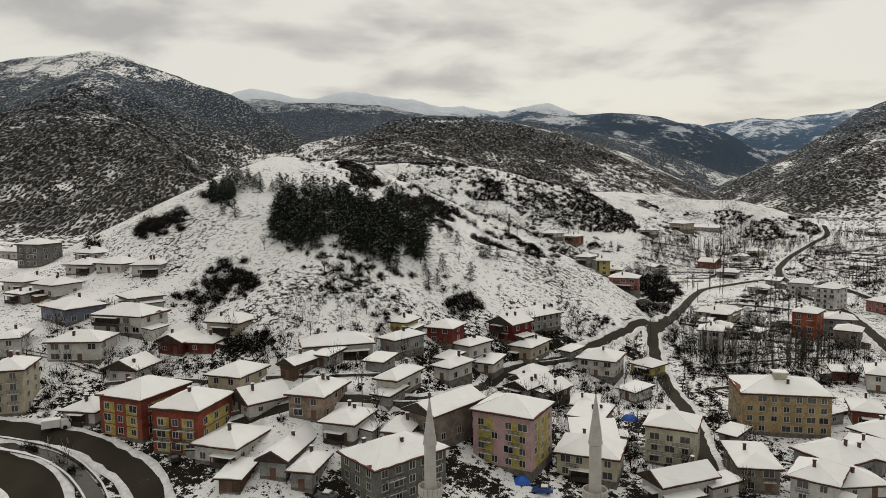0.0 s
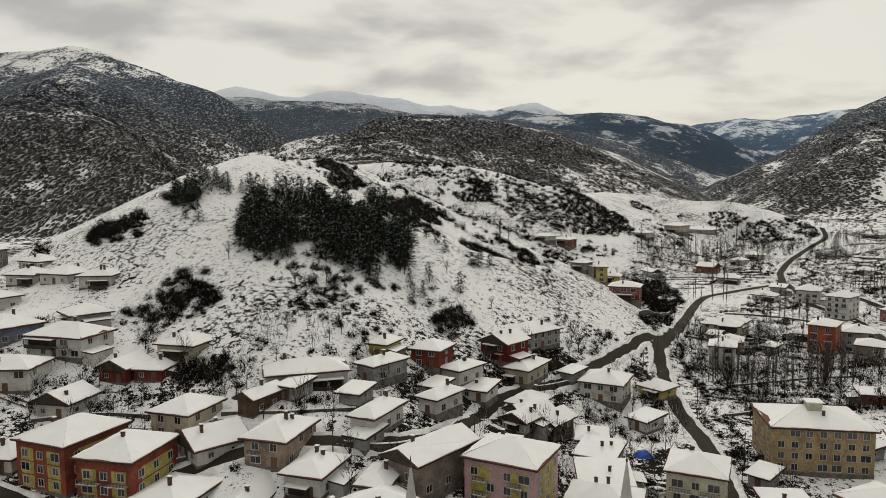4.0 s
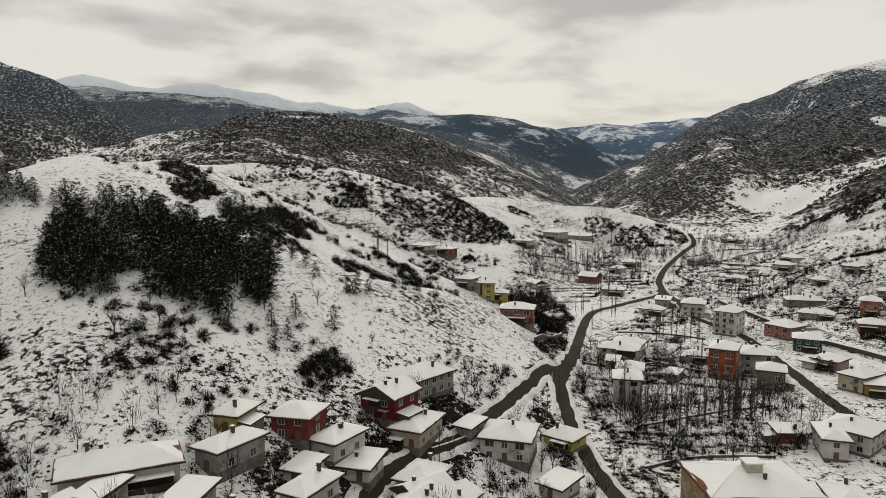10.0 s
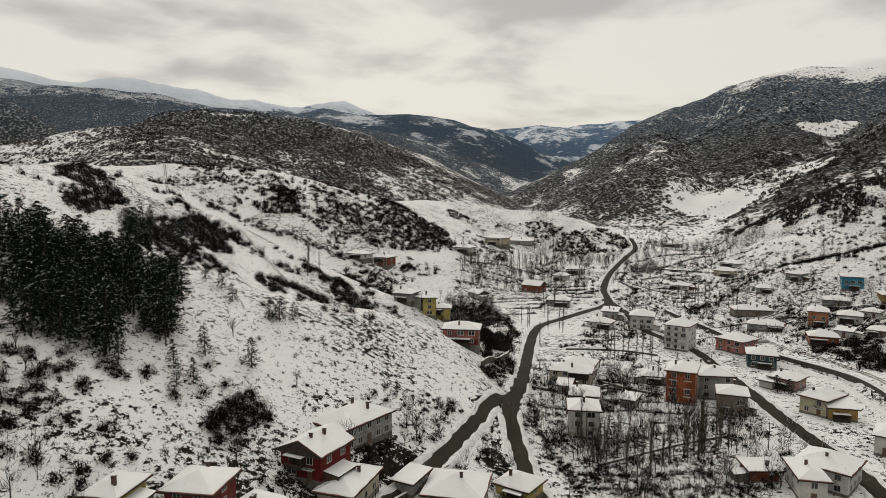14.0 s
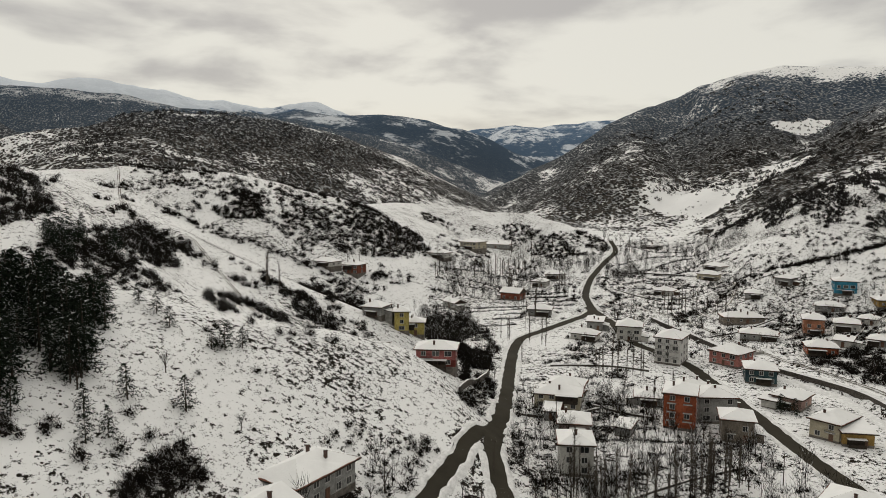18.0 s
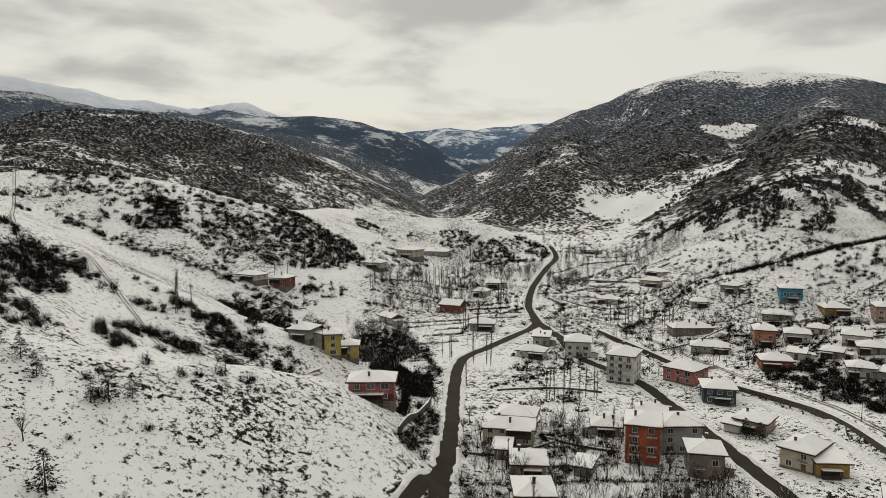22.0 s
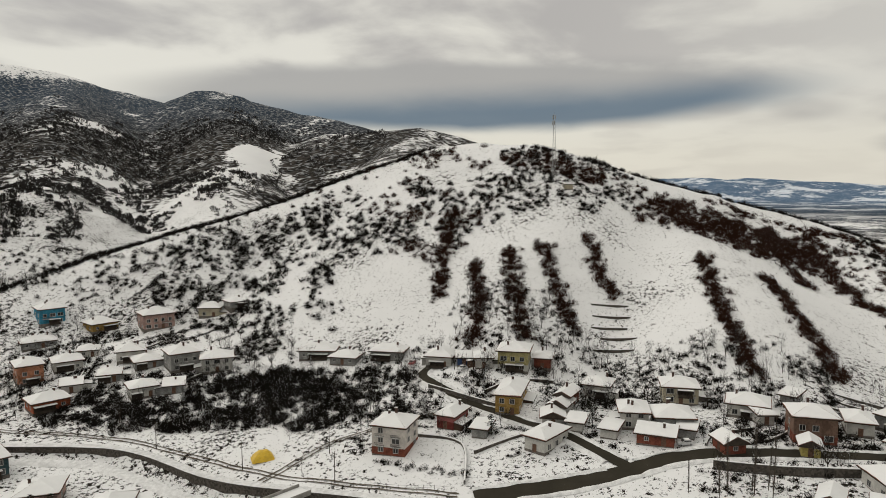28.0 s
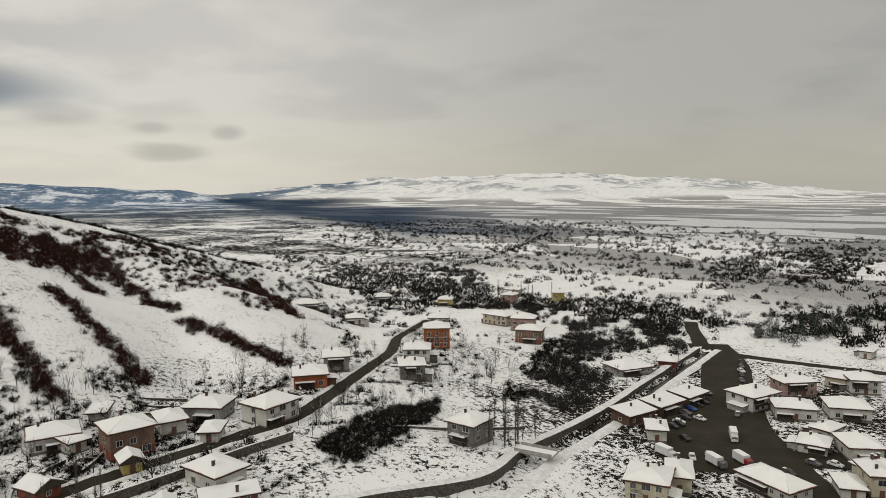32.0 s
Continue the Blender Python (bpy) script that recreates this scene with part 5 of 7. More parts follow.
def ribbon(line, offsets, lifts, ragged=0.0, seed=1, level=None):
    """Points of a strip that follows the line; offsets are to its left, lifts above the land."""
    way = np.gradient(line, axis=0)
    way /= np.linalg.norm(way, axis=1)[:, None]
    side = np.stack([-way[:, 1], way[:, 0]], 1)
    rnd = np.random.RandomState(seed)
    rows = []
    for o, lift in zip(offsets, lifts):
        wob = rnd.uniform(-ragged, ragged, len(line))
        q = line + side * (o + wob)[:, None]
        z = ground(q[:, 0], q[:, 1]) if level is None else level
        rows.append(np.column_stack([q, z + lift + (rnd.uniform(-0.3, 0.3, len(line)) * ragged)]))
    return rows


def strip_mesh(name, rows, mat, smooth=True):
    n = len(rows[0])
    v = np.concatenate(rows)
    f = [(j * n + i, j * n + i + 1, (j + 1) * n + i + 1, (j + 1) * n + i) for j in range(len(rows) - 1) for i in range(n - 1)]
    me = bpy.data.meshes.new(name)
    me.from_pydata([tuple(p) for p in v], [], [q[::-1] for q in f])
    me.materials.append(mat)
    me.polygons.foreach_set("use_smooth", [smooth] * len(f))
    me.update()
    return me


def make_asphalt():
    m, g, s = material("wet_asphalt")
    at = place(g)
    wear, grit = g.noise(at, 0.12, 4.0), g.noise(at, 1.6, 5.0, 0.65)
    tone = g.mix(wear, rgba(0.020, 0.018, 0.014), rgba(0.052, 0.046, 0.034))
    slush = g.ramp(g.math("ADD", g.math("MULTIPLY", grit, 0.6), g.math("MULTIPLY", wear, 0.4)), 0.63, 0.69)
    g.put(s.inputs["Base Color"], g.mix(g.math("MULTIPLY", slush, 0.40), tone, rgba(0.46, 0.45, 0.43)))
    g.put(s.inputs["Roughness"], g.math("ADD", 0.62, g.math("MULTIPLY", grit, 0.35)))
    s.inputs["Specular IOR Level"].default_value = 0.04
    return m


def make_stone():
    m, g, s = material("dark_stone_wall")
    at = place(g)
    cells = g.node("ShaderNodeTexVoronoi", Scale=2.2)
    g.put(cells.inputs["Vector"], at)
    tone = g.node("ShaderNodeSeparateColor", Color=cells.outputs["Color"]).outputs[0]
    g.put(s.inputs["Base Color"], g.mix(tone, rgba(0.030, 0.026, 0.022), rgba(0.105, 0.09, 0.075)))
    s.inputs["Roughness"].default_value = 0.9
    g.put(s.inputs["Normal"], g.node("ShaderNodeBump", Strength=0.7, Distance=0.1, Height=cells.outputs["Distance"]).outputs[0])
    return m


def make_water():
    m, g, s = material("dark_river_water")
    at = place(g)
    g.put(s.inputs["Base Color"], g.mix(g.noise(at, 0.5, 4.0), rgba(0.018, 0.017, 0.013), rgba(0.06, 0.052, 0.038)))
    s.inputs["Roughness"].default_value = 0.12
    g.put(s.inputs["Normal"], g.node("ShaderNodeBump", Strength=0.4, Distance=0.1, Height=g.noise(at, 1.2, 4.0)).outputs[0])
    return m


ASPHALT, STONE, WATER = make_asphalt(), make_stone(), make_water()
MUD = simple("muddy_wheel_track", (0.11, 0.09, 0.07), 0.8, 0.5, 0.5)
BANK = simple("ploughed_snow", (0.68, 0.68, 0.68), 0.8, 0.22, 0.7, bump=0.5)

for i, (name, (points, width)) in enumerate(ROADS.items()):
    line = smooth_line(points)
    n = 4 if width < 12 else 8
    offs = [width * (k / n - 0.5) for k in range(n + 1)]
    lift = 0.30 - 0.012 * i
    tagged(new("road", strip_mesh("road", ribbon(line, offs, [lift] * (n + 1), 0.12, i), ASPHALT)), "wet dark asphalt road with slush and ploughed edges", "road", kind="structure")
    for sgn in (-1, 1):
        e = width / 2
        rows = ribbon(line, [sgn * (e - 0.25), sgn * (e + 0.2), sgn * (e + 0.7), sgn * (e + 1.5)], [0.28, 0.52, 0.58, 0.05], 0.36, 10 + i)
        if sgn > 0:
            rows = rows[::-1]
        if width < 12:
            mid = ribbon(line, [sgn * (e + 0.7)], [0])[0]
            clear = np.ones(len(mid), bool)
            for other, (pts, wide) in ROADS.items():
                if other != name:
                    clear &= along(mid[:, 0], mid[:, 1], [(a, b, 0) for a, b in pts])[0] > wide / 2 + 1.0
            ends = np.flatnonzero(np.diff(np.concatenate([[0], clear.astype(int), [0]])))
            for i0, i1 in zip(ends[::2], ends[1::2]):
                if i1 - i0 > 2:
                    tagged(new("snow_bank", strip_mesh("snow_bank", [r[i0:i1] for r in rows[::-1]], BANK)), "ridge of ploughed snow along the road", "snow bank", kind="structure")

# river between stone walls
line = smooth_line(RIVER)
side_level = np.maximum.reduce([ribbon(line, [o], [0])[0][:, 2] for o in (-6.5, 6.5)])
bed = np.minimum.reduce([ribbon(line, [o], [0])[0][:, 2] for o in (-7, 7)]) - 2.2
kernel = np.ones(9) / 9
bed = np.convolve(np.pad(bed, 4, mode="edge"), kernel, "valid")
tagged(new("water", strip_mesh("water", ribbon(line, [-3.6, 0, 3.6], [0, 0, 0], level=bed), WATER)), "dark shallow river in its walled channel", "river", kind="structure")
for sgn in (-1, 1):
    bank = ribbon(line, [sgn * 6.6], [0])[0][:, 2]
    bank = np.convolve(np.pad(bank, 4, mode="edge"), kernel, "valid")
    rows = [ribbon(line, [sgn * 3.4], [-0.6], level=bed)[0], ribbon(line, [sgn * 3.5], [0.28], level=bank)[0], ribbon(line, [sgn * 4.0], [0.30], level=bank)[0]]
    tagged(new("retaining_wall", strip_mesh("retaining_wall", rows if sgn < 0 else rows[::-1], STONE, False)), "dark stone river wall", "retaining wall", kind="structure")
    rows = [ribbon(line, [sgn * 3.45], [0.36], 0.08, level=bank)[0], ribbon(line, [sgn * 4.6], [0.42], 0.1, level=bank)[0], ribbon(line, [sgn * 6.4], [0.30], 0.1, level=bank)[0], ribbon(line, [sgn * 7.6], [-0.3], level=bank)[0]]
    tagged(new("snow_bank", strip_mesh("snow_bank", rows if sgn < 0 else rows[::-1], BANK)), "snow on top of the river wall", "snow bank", kind="structure")


def track(points, gauge=1.5, wide=0.45):
    """Two muddy wheel tracks in the snow."""
    line = smooth_line(points, 2.0)
    for i, o in enumerate((-gauge / 2, gauge / 2)):
        tagged(new("wheel_track", strip_mesh("wheel_track", ribbon(line, [o - wide / 2, o + wide / 2], [0.22, 0.22], 0.12, 40 + i), MUD)), "muddy wheel track pressed into the snow", "wheel track", kind="structure")


track([(241, 452), (253, 423), (248, 392), (240, 342), (237, 291), (222, 250), (213, 220), (206, 182)])
track([(225, 450), (251, 471), (280, 486), (307, 495), (334, 515)])
track([(253, 423), (278, 418), (300, 428), (318, 450)])
track([(-150, 205), (-110, 186), (-70, 172), (-40, 164)])
track([(77, 347), (76, 343), (72, 352), (80, 360)])
track([(213, 235), (232, 222), (244, 205), (250, 190)])
track([(30, 330), (10, 400), (-14, 414), (-64, 838)], 1.2, 0.3)


def stone_wall(points, height=1.0, thick=0.4, label="low dark stone garden wall capped with snow"):
    """A garden or terrace wall that follows the land, with a cap of snow."""
    line = smooth_line(points, 2.0)
    base = ribbon(line, [0], [0])[0][:, 2]
    top = np.convolve(np.pad(base, 3, mode="edge"), np.ones(7) / 7, "valid") + height
    rows = [ribbon(line, [o], [dz], level=lv)[0] for o, dz, lv in ((-thick / 2, -1.0, base), (-thick / 2, 0, top), (thick / 2, 0, top), (thick / 2, -1.0, base))]
    ob = tagged(new("stone_wall", strip_mesh("stone_wall", rows[::-1], STONE, False)), label, "wall", "garden walls")
    rows = [ribbon(line, [o], [dz], 0.04, level=top)[0] for o, dz in ((-thick * 0.6, 0.0), (-thick * 0.4, 0.16), (thick * 0.4, 0.17), (thick * 0.6, 0.0))]
    part("snow_cap", strip_mesh("snow_cap", rows[::-1], SNOW), ob, "cap of snow")
    return ob


# narrow brown canal between low parapets beside the ring road
CANAL = [(-128, 152.5), (-99, 147.3), (-88, 145), (-79, 140.8), (-71.5, 134), (-66, 127), (-61.5, 115), (-58, 95)]
line = smooth_line(CANAL)
tagged(new("water", strip_mesh("water", ribbon(line, [-1.5, 0, 1.5], [0.14] * 3, 0.05, 71), WATER)), "narrow brown canal beside the road", "canal", kind="structure")
for o in (-1.9, 1.9):
    q = ribbon(line, [o], [0])[0]
    stone_wall([(a, b) for a, b in q[::4, :2]], 0.75, 0.35, "low stone canal parapet capped with snow")

# ---------------------------------------------------------------- plants
def bark(name, a, b):
    m, g, s = material(name)
    at = place(g)
    g.put(s.inputs["Base Color"], g.mix(g.noise(at, 1.5, 4.0), rgba(*a), rgba(*b)))
    s.inputs["Roughness"].default_value = 0.9
    s.inputs["Specular IOR Level"].default_value = 0.0
    return m


TWIG = bark("bare_twigs", (0.006, 0.0055, 0.005), (0.026, 0.022, 0.019))
OAK = bark("dry_oak_leaves", (0.016, 0.009, 0.007), (0.058, 0.027, 0.019))
NEEDLE = bark("pine_needles", (0.006, 0.009, 0.007), (0.020, 0.026, 0.018))
BARK = bark("dark_bark", (0.030, 0.024, 0.020), (0.075, 0.062, 0.052))
WOODS = bark("leafless_wood_canopy", (0.018, 0.019, 0.020), (0.054, 0.049, 0.046))
PALE = bark("poplar_bark", (0.045, 0.038, 0.033), (0.11, 0.095, 0.08))
DUST = simple("snow_on_branches", (0.62, 0.63, 0.64), 0.8, 0.2, 2.0)
rng = np.random.RandomState(11)


def slivers(n, place_fn, length, width, droop=0.0):
    """n thin triangles; place_fn gives the root and the way of each."""
    root, way = place_fn(n)
    way = way / np.linalg.norm(way, axis=1)[:, None]
    way[:, 2] -= droop
    side = np.cross(way, rng.normal(size=(n, 3)))
    side /= np.linalg.norm(side, axis=1)[:, None] + 1e-6
    ln = rng.uniform(0.6, 1.25, n)[:, None] * length
    wd = rng.uniform(0.6, 1.3, n)[:, None] * width
    tri = np.stack([root - side * wd / 2, root + side * wd / 2, root + way * ln], 1)
    return tri


def dome(n, flat=0.75):
    """Places in a bushy dome of radius 1 and height about 1.2, and ways outwards."""
    d = rng.normal(size=(n, 3))
    d /= np.linalg.norm(d, axis=1)[:, None]
    d[:, 2] = np.abs(d[:, 2])
    r = rng.uniform(0.15, 1.0, n)[:, None] ** 0.5
    p = d * r * np.array([0.9, 0.9, flat * 1.3])
    return p, d * 0.5 + rng.normal(size=(n, 3)) * 0.8 + np.array([0, 0, 0.15])


def shrub_templates(count, n, length, width, snow):
    out = []
    for _ in range(count):
        lobes = [(rng.uniform(-0.5, 0.5, 3) * np.array([1, 1, 0.2]), rng.uniform(0.6, 1.0)) for _ in range(3)]
        tri = np.concatenate([slivers(n // 3, dome, length, width) * s + o for o, s in lobes])
        core = slivers(18, lambda k: (dome(k)[0] * np.array([0.55, 0.55, 0.45]), dome(k)[1]), 0.40, 0.24)
        tri = np.concatenate([tri, core[: max(4, n // 8)]])
        slot = (rng.uniform(size=len(tri)) < snow * np.clip(tri[:, :, 2].mean(1), 0.2, 1.4)).astype(int)
        out.append((tri, slot))
    return out


def scatter_mesh(name, templates, at, size, materials, squash=1.0):
    """One joined mesh of many turned and scaled templates standing on the land."""
    n = len(at)
    pick, turn = rng.randint(len(templates), size=n), rng.uniform(0, 2 * np.pi, n)
    z = ground(at[:, 0], at[:, 1]) - 0.1
    tris, slots = [], []
    for k, (tri, slot) in enumerate(templates):
        idx = np.where(pick == k)[0]
        if not len(idx):
            continue
        c, s = np.cos(turn[idx])[:, None, None], np.sin(turn[idx])[:, None, None]
        q = tri[None]
        x, y, h = q[..., 0] * c - q[..., 1] * s, q[..., 0] * s + q[..., 1] * c, q[..., 2] * np.ones_like(c)
        sz = size[idx][:, None, None]
        t = np.stack([x * sz + at[idx, 0][:, None, None], y * sz + at[idx, 1][:, None, None], h * sz * squash + z[idx][:, None, None]], -1)
        tris.append(t.reshape(-1, 3, 3))
        slots.append(np.tile(slot, len(idx)))
    tris, slots = np.concatenate(tris), np.concatenate(slots)
    me = bpy.data.meshes.new(name)
    m = len(tris)
    me.vertices.add(m * 3)
    me.vertices.foreach_set("co", tris.ravel())
    me.loops.add(m * 3)
    me.loops.foreach_set("vertex_index", np.arange(m * 3, dtype=np.int32))
    me.polygons.add(m)
    me.polygons.foreach_set("loop_start", np.arange(0, m * 3, 3, dtype=np.int32))
    for mat in materials:
        me.materials.append(mat)
    me.polygons.foreach_set("material_index", slots.astype(np.int32))
    me.update(calc_edges=True)
    return me


def inside(p, poly):
    x, y = p[:, 0], p[:, 1]
    hit = np.zeros(len(p), bool)
    for (x0, y0), (x1, y1) in zip(poly, poly[1:] + poly[:1]):
        with np.errstate(divide="ignore", invalid="ignore"):
            cross = (y0 > y) != (y1 > y)
            hit ^= cross & (x < (x1 - x0) * (y - y0) / (y1 - y0 + 1e-9) + x0)
    return hit


def in_poly(poly, n, clump=0.0):
    """About n random places inside a polygon, thinned to clumps by noise."""
    p = np.array(poly, float)
    lo, hi = p.min(0), p.max(0)
    q = rng.uniform(lo, hi, (int(n * 4), 2))
    reach = min(hi - lo) * 0.16
    warped = q + reach * np.column_stack([lattice(q[:, 0], q[:, 1], 45, 31) + 0.5 * lattice(q[:, 0], q[:, 1], 17, 32), lattice(q[:, 0], q[:, 1], 45, 33) + 0.5 * lattice(q[:, 0], q[:, 1], 17, 34)])
    q = q[inside(warped, poly)]
    if clump:
        q = q[lattice(q[:, 0], q[:, 1], 14, 21) + 0.6 * lattice(q[:, 0], q[:, 1], 5, 22) > rng.uniform(-1, 1, len(q)) * 0.3 + clump]
    return q[:n]


def on_line(points, spacing, spread_):
    line = smooth_line(points, spacing)
    return line + rng.normal(size=line.shape) * spread_


def off_things(p, margin=1.5):
    """Leaves out places on roads and the river and inside houses."""
    keep = np.ones(len(p), bool)
    for line, width in ROADS.values():
        d, _ = along(p[:, 0], p[:, 1], [(a, b, 0) for a, b in line])
        keep &= d > width / 2 + margin
    d, _ = along(p[:, 0], p[:, 1], [(a, b, 0) for a, b in RIVER])
    keep &= d > 4.2
    for x, y, w, dd, c, s in FOOTPRINTS:
        u, v = (p[:, 0] - x) * c + (p[:, 1] - y) * s, -(p[:, 0] - x) * s + (p[:, 1] - y) * c
        keep &= (np.abs(u) > w / 2 + margin) | (np.abs(v) > dd / 2 + margin)
    return p[keep]


SHRUBS = shrub_templates(8, 225, 0.50, 0.050, 0.05)
MIDS = shrub_templates(6, 114, 0.48, 0.085, 0.04)
BRUSH = shrub_templates(6, 150, 0.42, 0.080, 0.05)


def shrubs(label, at, lo, hi, templates=None, mats=None, squash=1.4):
    at = off_things(at)
    size = rng.uniform(lo, hi, len(at))
    ob = new("scrub", scatter_mesh("scrub", templates or SHRUBS, at, size, mats or [TWIG, DUST], squash))
    return tagged(ob, label, "scrub", kind="stuff")


# scrub on the pine hill and in its gullies
shrubs("dark leafless scrub dusted with snow on the hillside", np.concatenate([
    in_poly([(-124, 282), (-108, 283), (-93, 267), (-96, 258), (-109, 262)], 110, -0.3), in_poly([(-104, 300), (-84, 292), (-82, 276), (-98, 284)], 60, -0.2),
    in_poly([(-88, 222), (-63, 226), (-56, 214), (-74, 211)], 90, -0.3),
    in_poly([(-63, 402), (-54, 430), (-39, 388), (-28, 328), (-35, 312), (-52, 356)], 260, -0.5),
    in_poly([(-24, 324), (-10, 400), (6, 398), (9, 369), (6, 326), (11, 318), (-2, 300), (-12, 304)], 430, -0.25),
    in_poly([(14, 330), (36, 358), (40, 342), (20, 315)], 100, -0.4), in_poly([(44, 378), (60, 381), (76, 364), (62, 326), (46, 330)], 200, -0.25),
    in_poly([(-60, 205), (-20, 190), (10, 215), (40, 250), (75, 300), (20, 285), (-15, 230)], 110, 0.15),
    in_poly([(0, 225), (11, 240), (15, 231), (4, 221)], 60), in_poly([(-62, 190), (-50, 192), (-46, 184), (-56, 181)], 50),
    on_line([(78, 330), (92, 328), (100, 318)], 0.9, 1.6),
    in_poly([(-110, 330), (-40, 330), (-40, 480), (-110, 500)], 50, 0.2),
]), 0.9, 2.3)
def clumps(poly, n, each, radius):
    """Groups of bushes: n middles inside the polygon, each with a few bushes close round it."""
    mid = in_poly(poly, n)
    return np.concatenate([mid + rng.normal(size=mid.shape) * radius * rng.uniform(0.4, 1.3, (len(mid), 1)) for _ in range(each)])


# scrub on the second slope and along the valley's west side
shrubs("thick dark scrub on the second snowy slope", np.concatenate([
    in_poly([(0, 582), (25, 602), (48, 598), (50, 560), (23, 550)], 260, -0.35),
    in_poly([(48, 562), (74, 586), (120, 640), (148, 650), (158, 590), (160, 566), (119, 543), (87, 530), (72, 507), (60, 517), (40, 536)], 620, 0.0),
    in_poly([(100, 600), (130, 650), (150, 650), (160, 570), (125, 548)], 260, 0.0),
    in_poly([(-60, 600), (-20, 632), (60, 640), (90, 620), (20, 560), (-30, 540)], 150, 0.1),
    in_poly([(205, 720), (252, 722), (250, 698), (196, 688)], 90, -0.2),
    in_poly([(262, 694), (318, 688), (342, 674), (344, 637), (318, 609), (276, 646), (248, 656)], 620, -0.35),
    on_line([(-10, 556), (13, 541), (29, 533), (51, 522), (74, 513)], 0.8, 2.4),
    in_poly([(112, 440), (147, 462), (134, 376), (112, 338), (104, 345), (108, 400)], 420, -0.35),
    in_poly([(150, 520), (230, 560), (300, 620), (240, 640), (160, 600)], 180, 0.1),
    clumps([(-60, 600), (-20, 636), (60, 644), (110, 650), (150, 650), (158, 570), (90, 525), (20, 545)], 420, 2, 2.0),
    clumps([(-45, 425), (0, 405), (65, 382), (75, 372), (40, 366), (10, 380), (-25, 400)], 46, 3, 2.0), clumps([(60, 470), (120, 540), (140, 520), (110, 450), (80, 420)], 40, 4, 2.5),
]), 1.1, 2.5, MIDS)
# bushes with brown leaves on the mast hill
shrubs("brown-leaved oak bushes in strips down the snowy hill", np.concatenate(
    [on_line(p, 0.42, 1.9) for p in (
        [(298, 187), (319, 187), (347, 191)], [(298, 169), (316, 171), (352, 176)], [(311, 151), (331, 156), (356, 162)], [(335, 133), (348, 137), (368, 140)],
        [(276, 94), (302, 94), (332, 94), (361, 93)], [(285, 66), (310, 64), (353, 67)], [(352, 20), (381, 26), (418, 26)], [(340, 21), (315, 17), (281, 13)], [(439, -76), (390, -50), (341, -34)],
        [(330, 205), (360, 206), (390, 205)], [(370, 45), (400, 50), (430, 44)])]
    + [in_poly([(385, 120), (425, 130), (430, 60), (420, 0), (395, 20), (392, 80)], 300, 0.0),
       in_poly([(350, 240), (400, 240), (440, 200), (440, 150), (380, 170), (345, 205)], 200, 0.08),
       in_poly([(380, 200), (440, 330), (470, 260), (460, 150)], 200, 0.08),
       in_poly([(443, 185), (430, 166), (433, 156), (430, 127), (409, 135), (408, 156), (418, 170)], 170), in_poly([(411, 116), (417, 92), (416, 66), (443, 19), (420, 18), (387, 61), (381, 95)], 300)]), 1.2, 2.5, BRUSH, [OAK, DUST], 1.35)
shrubs("dark round bushes in clumps on the upper snowy slope", np.concatenate([
    clumps([(412, 272), (418, 229), (425, 196), (426, 132), (413, 110), (384, 126), (374, 165), (359, 199), (355, 220), (359, 257)], 150, 3, 1.3),
    clumps([(380, 370), (417, 334), (443, 272), (412, 262), (359, 250), (360, 277), (369, 318)], 130, 3, 1.3),
    in_poly([(447, 185), (442, 156), (440, 125), (432, 112), (421, 134), (417, 171)], 210, -0.4), clumps([(340, 345), (372, 370), (366, 320), (352, 290), (318, 275)], 70, 3, 1.4),
]), 1.0, 2.1, BRUSH, [TWIG, DUST], 1.3)
shrubs("red-brown heath of low oak on the shoulder of the hill", np.concatenate([
    in_poly([(412, 118), (417, 73), (440, 20), (411, 18), (372, 73), (381, 106)], 520, -0.35), in_poly([(408, 24), (430, -10), (365, -48), (340, -16), (365, 18)], 240, -0.1), clumps([(447, 88), (452, -8), (462, -60), (440, -50), (436, 60)], 60, 4, 1.6),
]), 1.1, 2.2, BRUSH, [OAK, DUST], 1.2)
shrubs("dark scrub on the eastern hillside", np.concatenate([
    on_line([(360, 405), (400, 372), (440, 318), (462, 262), (455, 215)], 1.2, 2.4),
    in_poly([(300, 260), (345, 245), (390, 240), (430, 330), (380, 390), (340, 350)], 430, 0.05),
    in_poly([(340, 410), (380, 400), (470, 440), (520, 520), (440, 540), (360, 470)], 420, 0.0),
    in_poly([(440, 500), (560, 540), (640, 640), (560, 700), (470, 620)], 800, -0.1),
    in_poly([(420, 20), (470, 0), (470, -90), (430, -130), (380, -60)], 330, 0.0),
    in_poly([(330, -60), (420, -20), (430, -120), (360, -150), (310, -110)], 190, 0.1),
]), 1.0, 2.5, MIDS)
shrubs("dense dark hedge of bushes along the hill crest", np.concatenate([
    on_line([(335, 427), (380, 392), (430, 335), (462, 268), (468, 232)], 0.45, 3.2), on_line([(447, 133), (446, 102), (458, 66), (464, 22), (467, -24), (471, -59), (464, -94)], 0.9, 1.6),
]), 1.2, 2.4, MIDS)
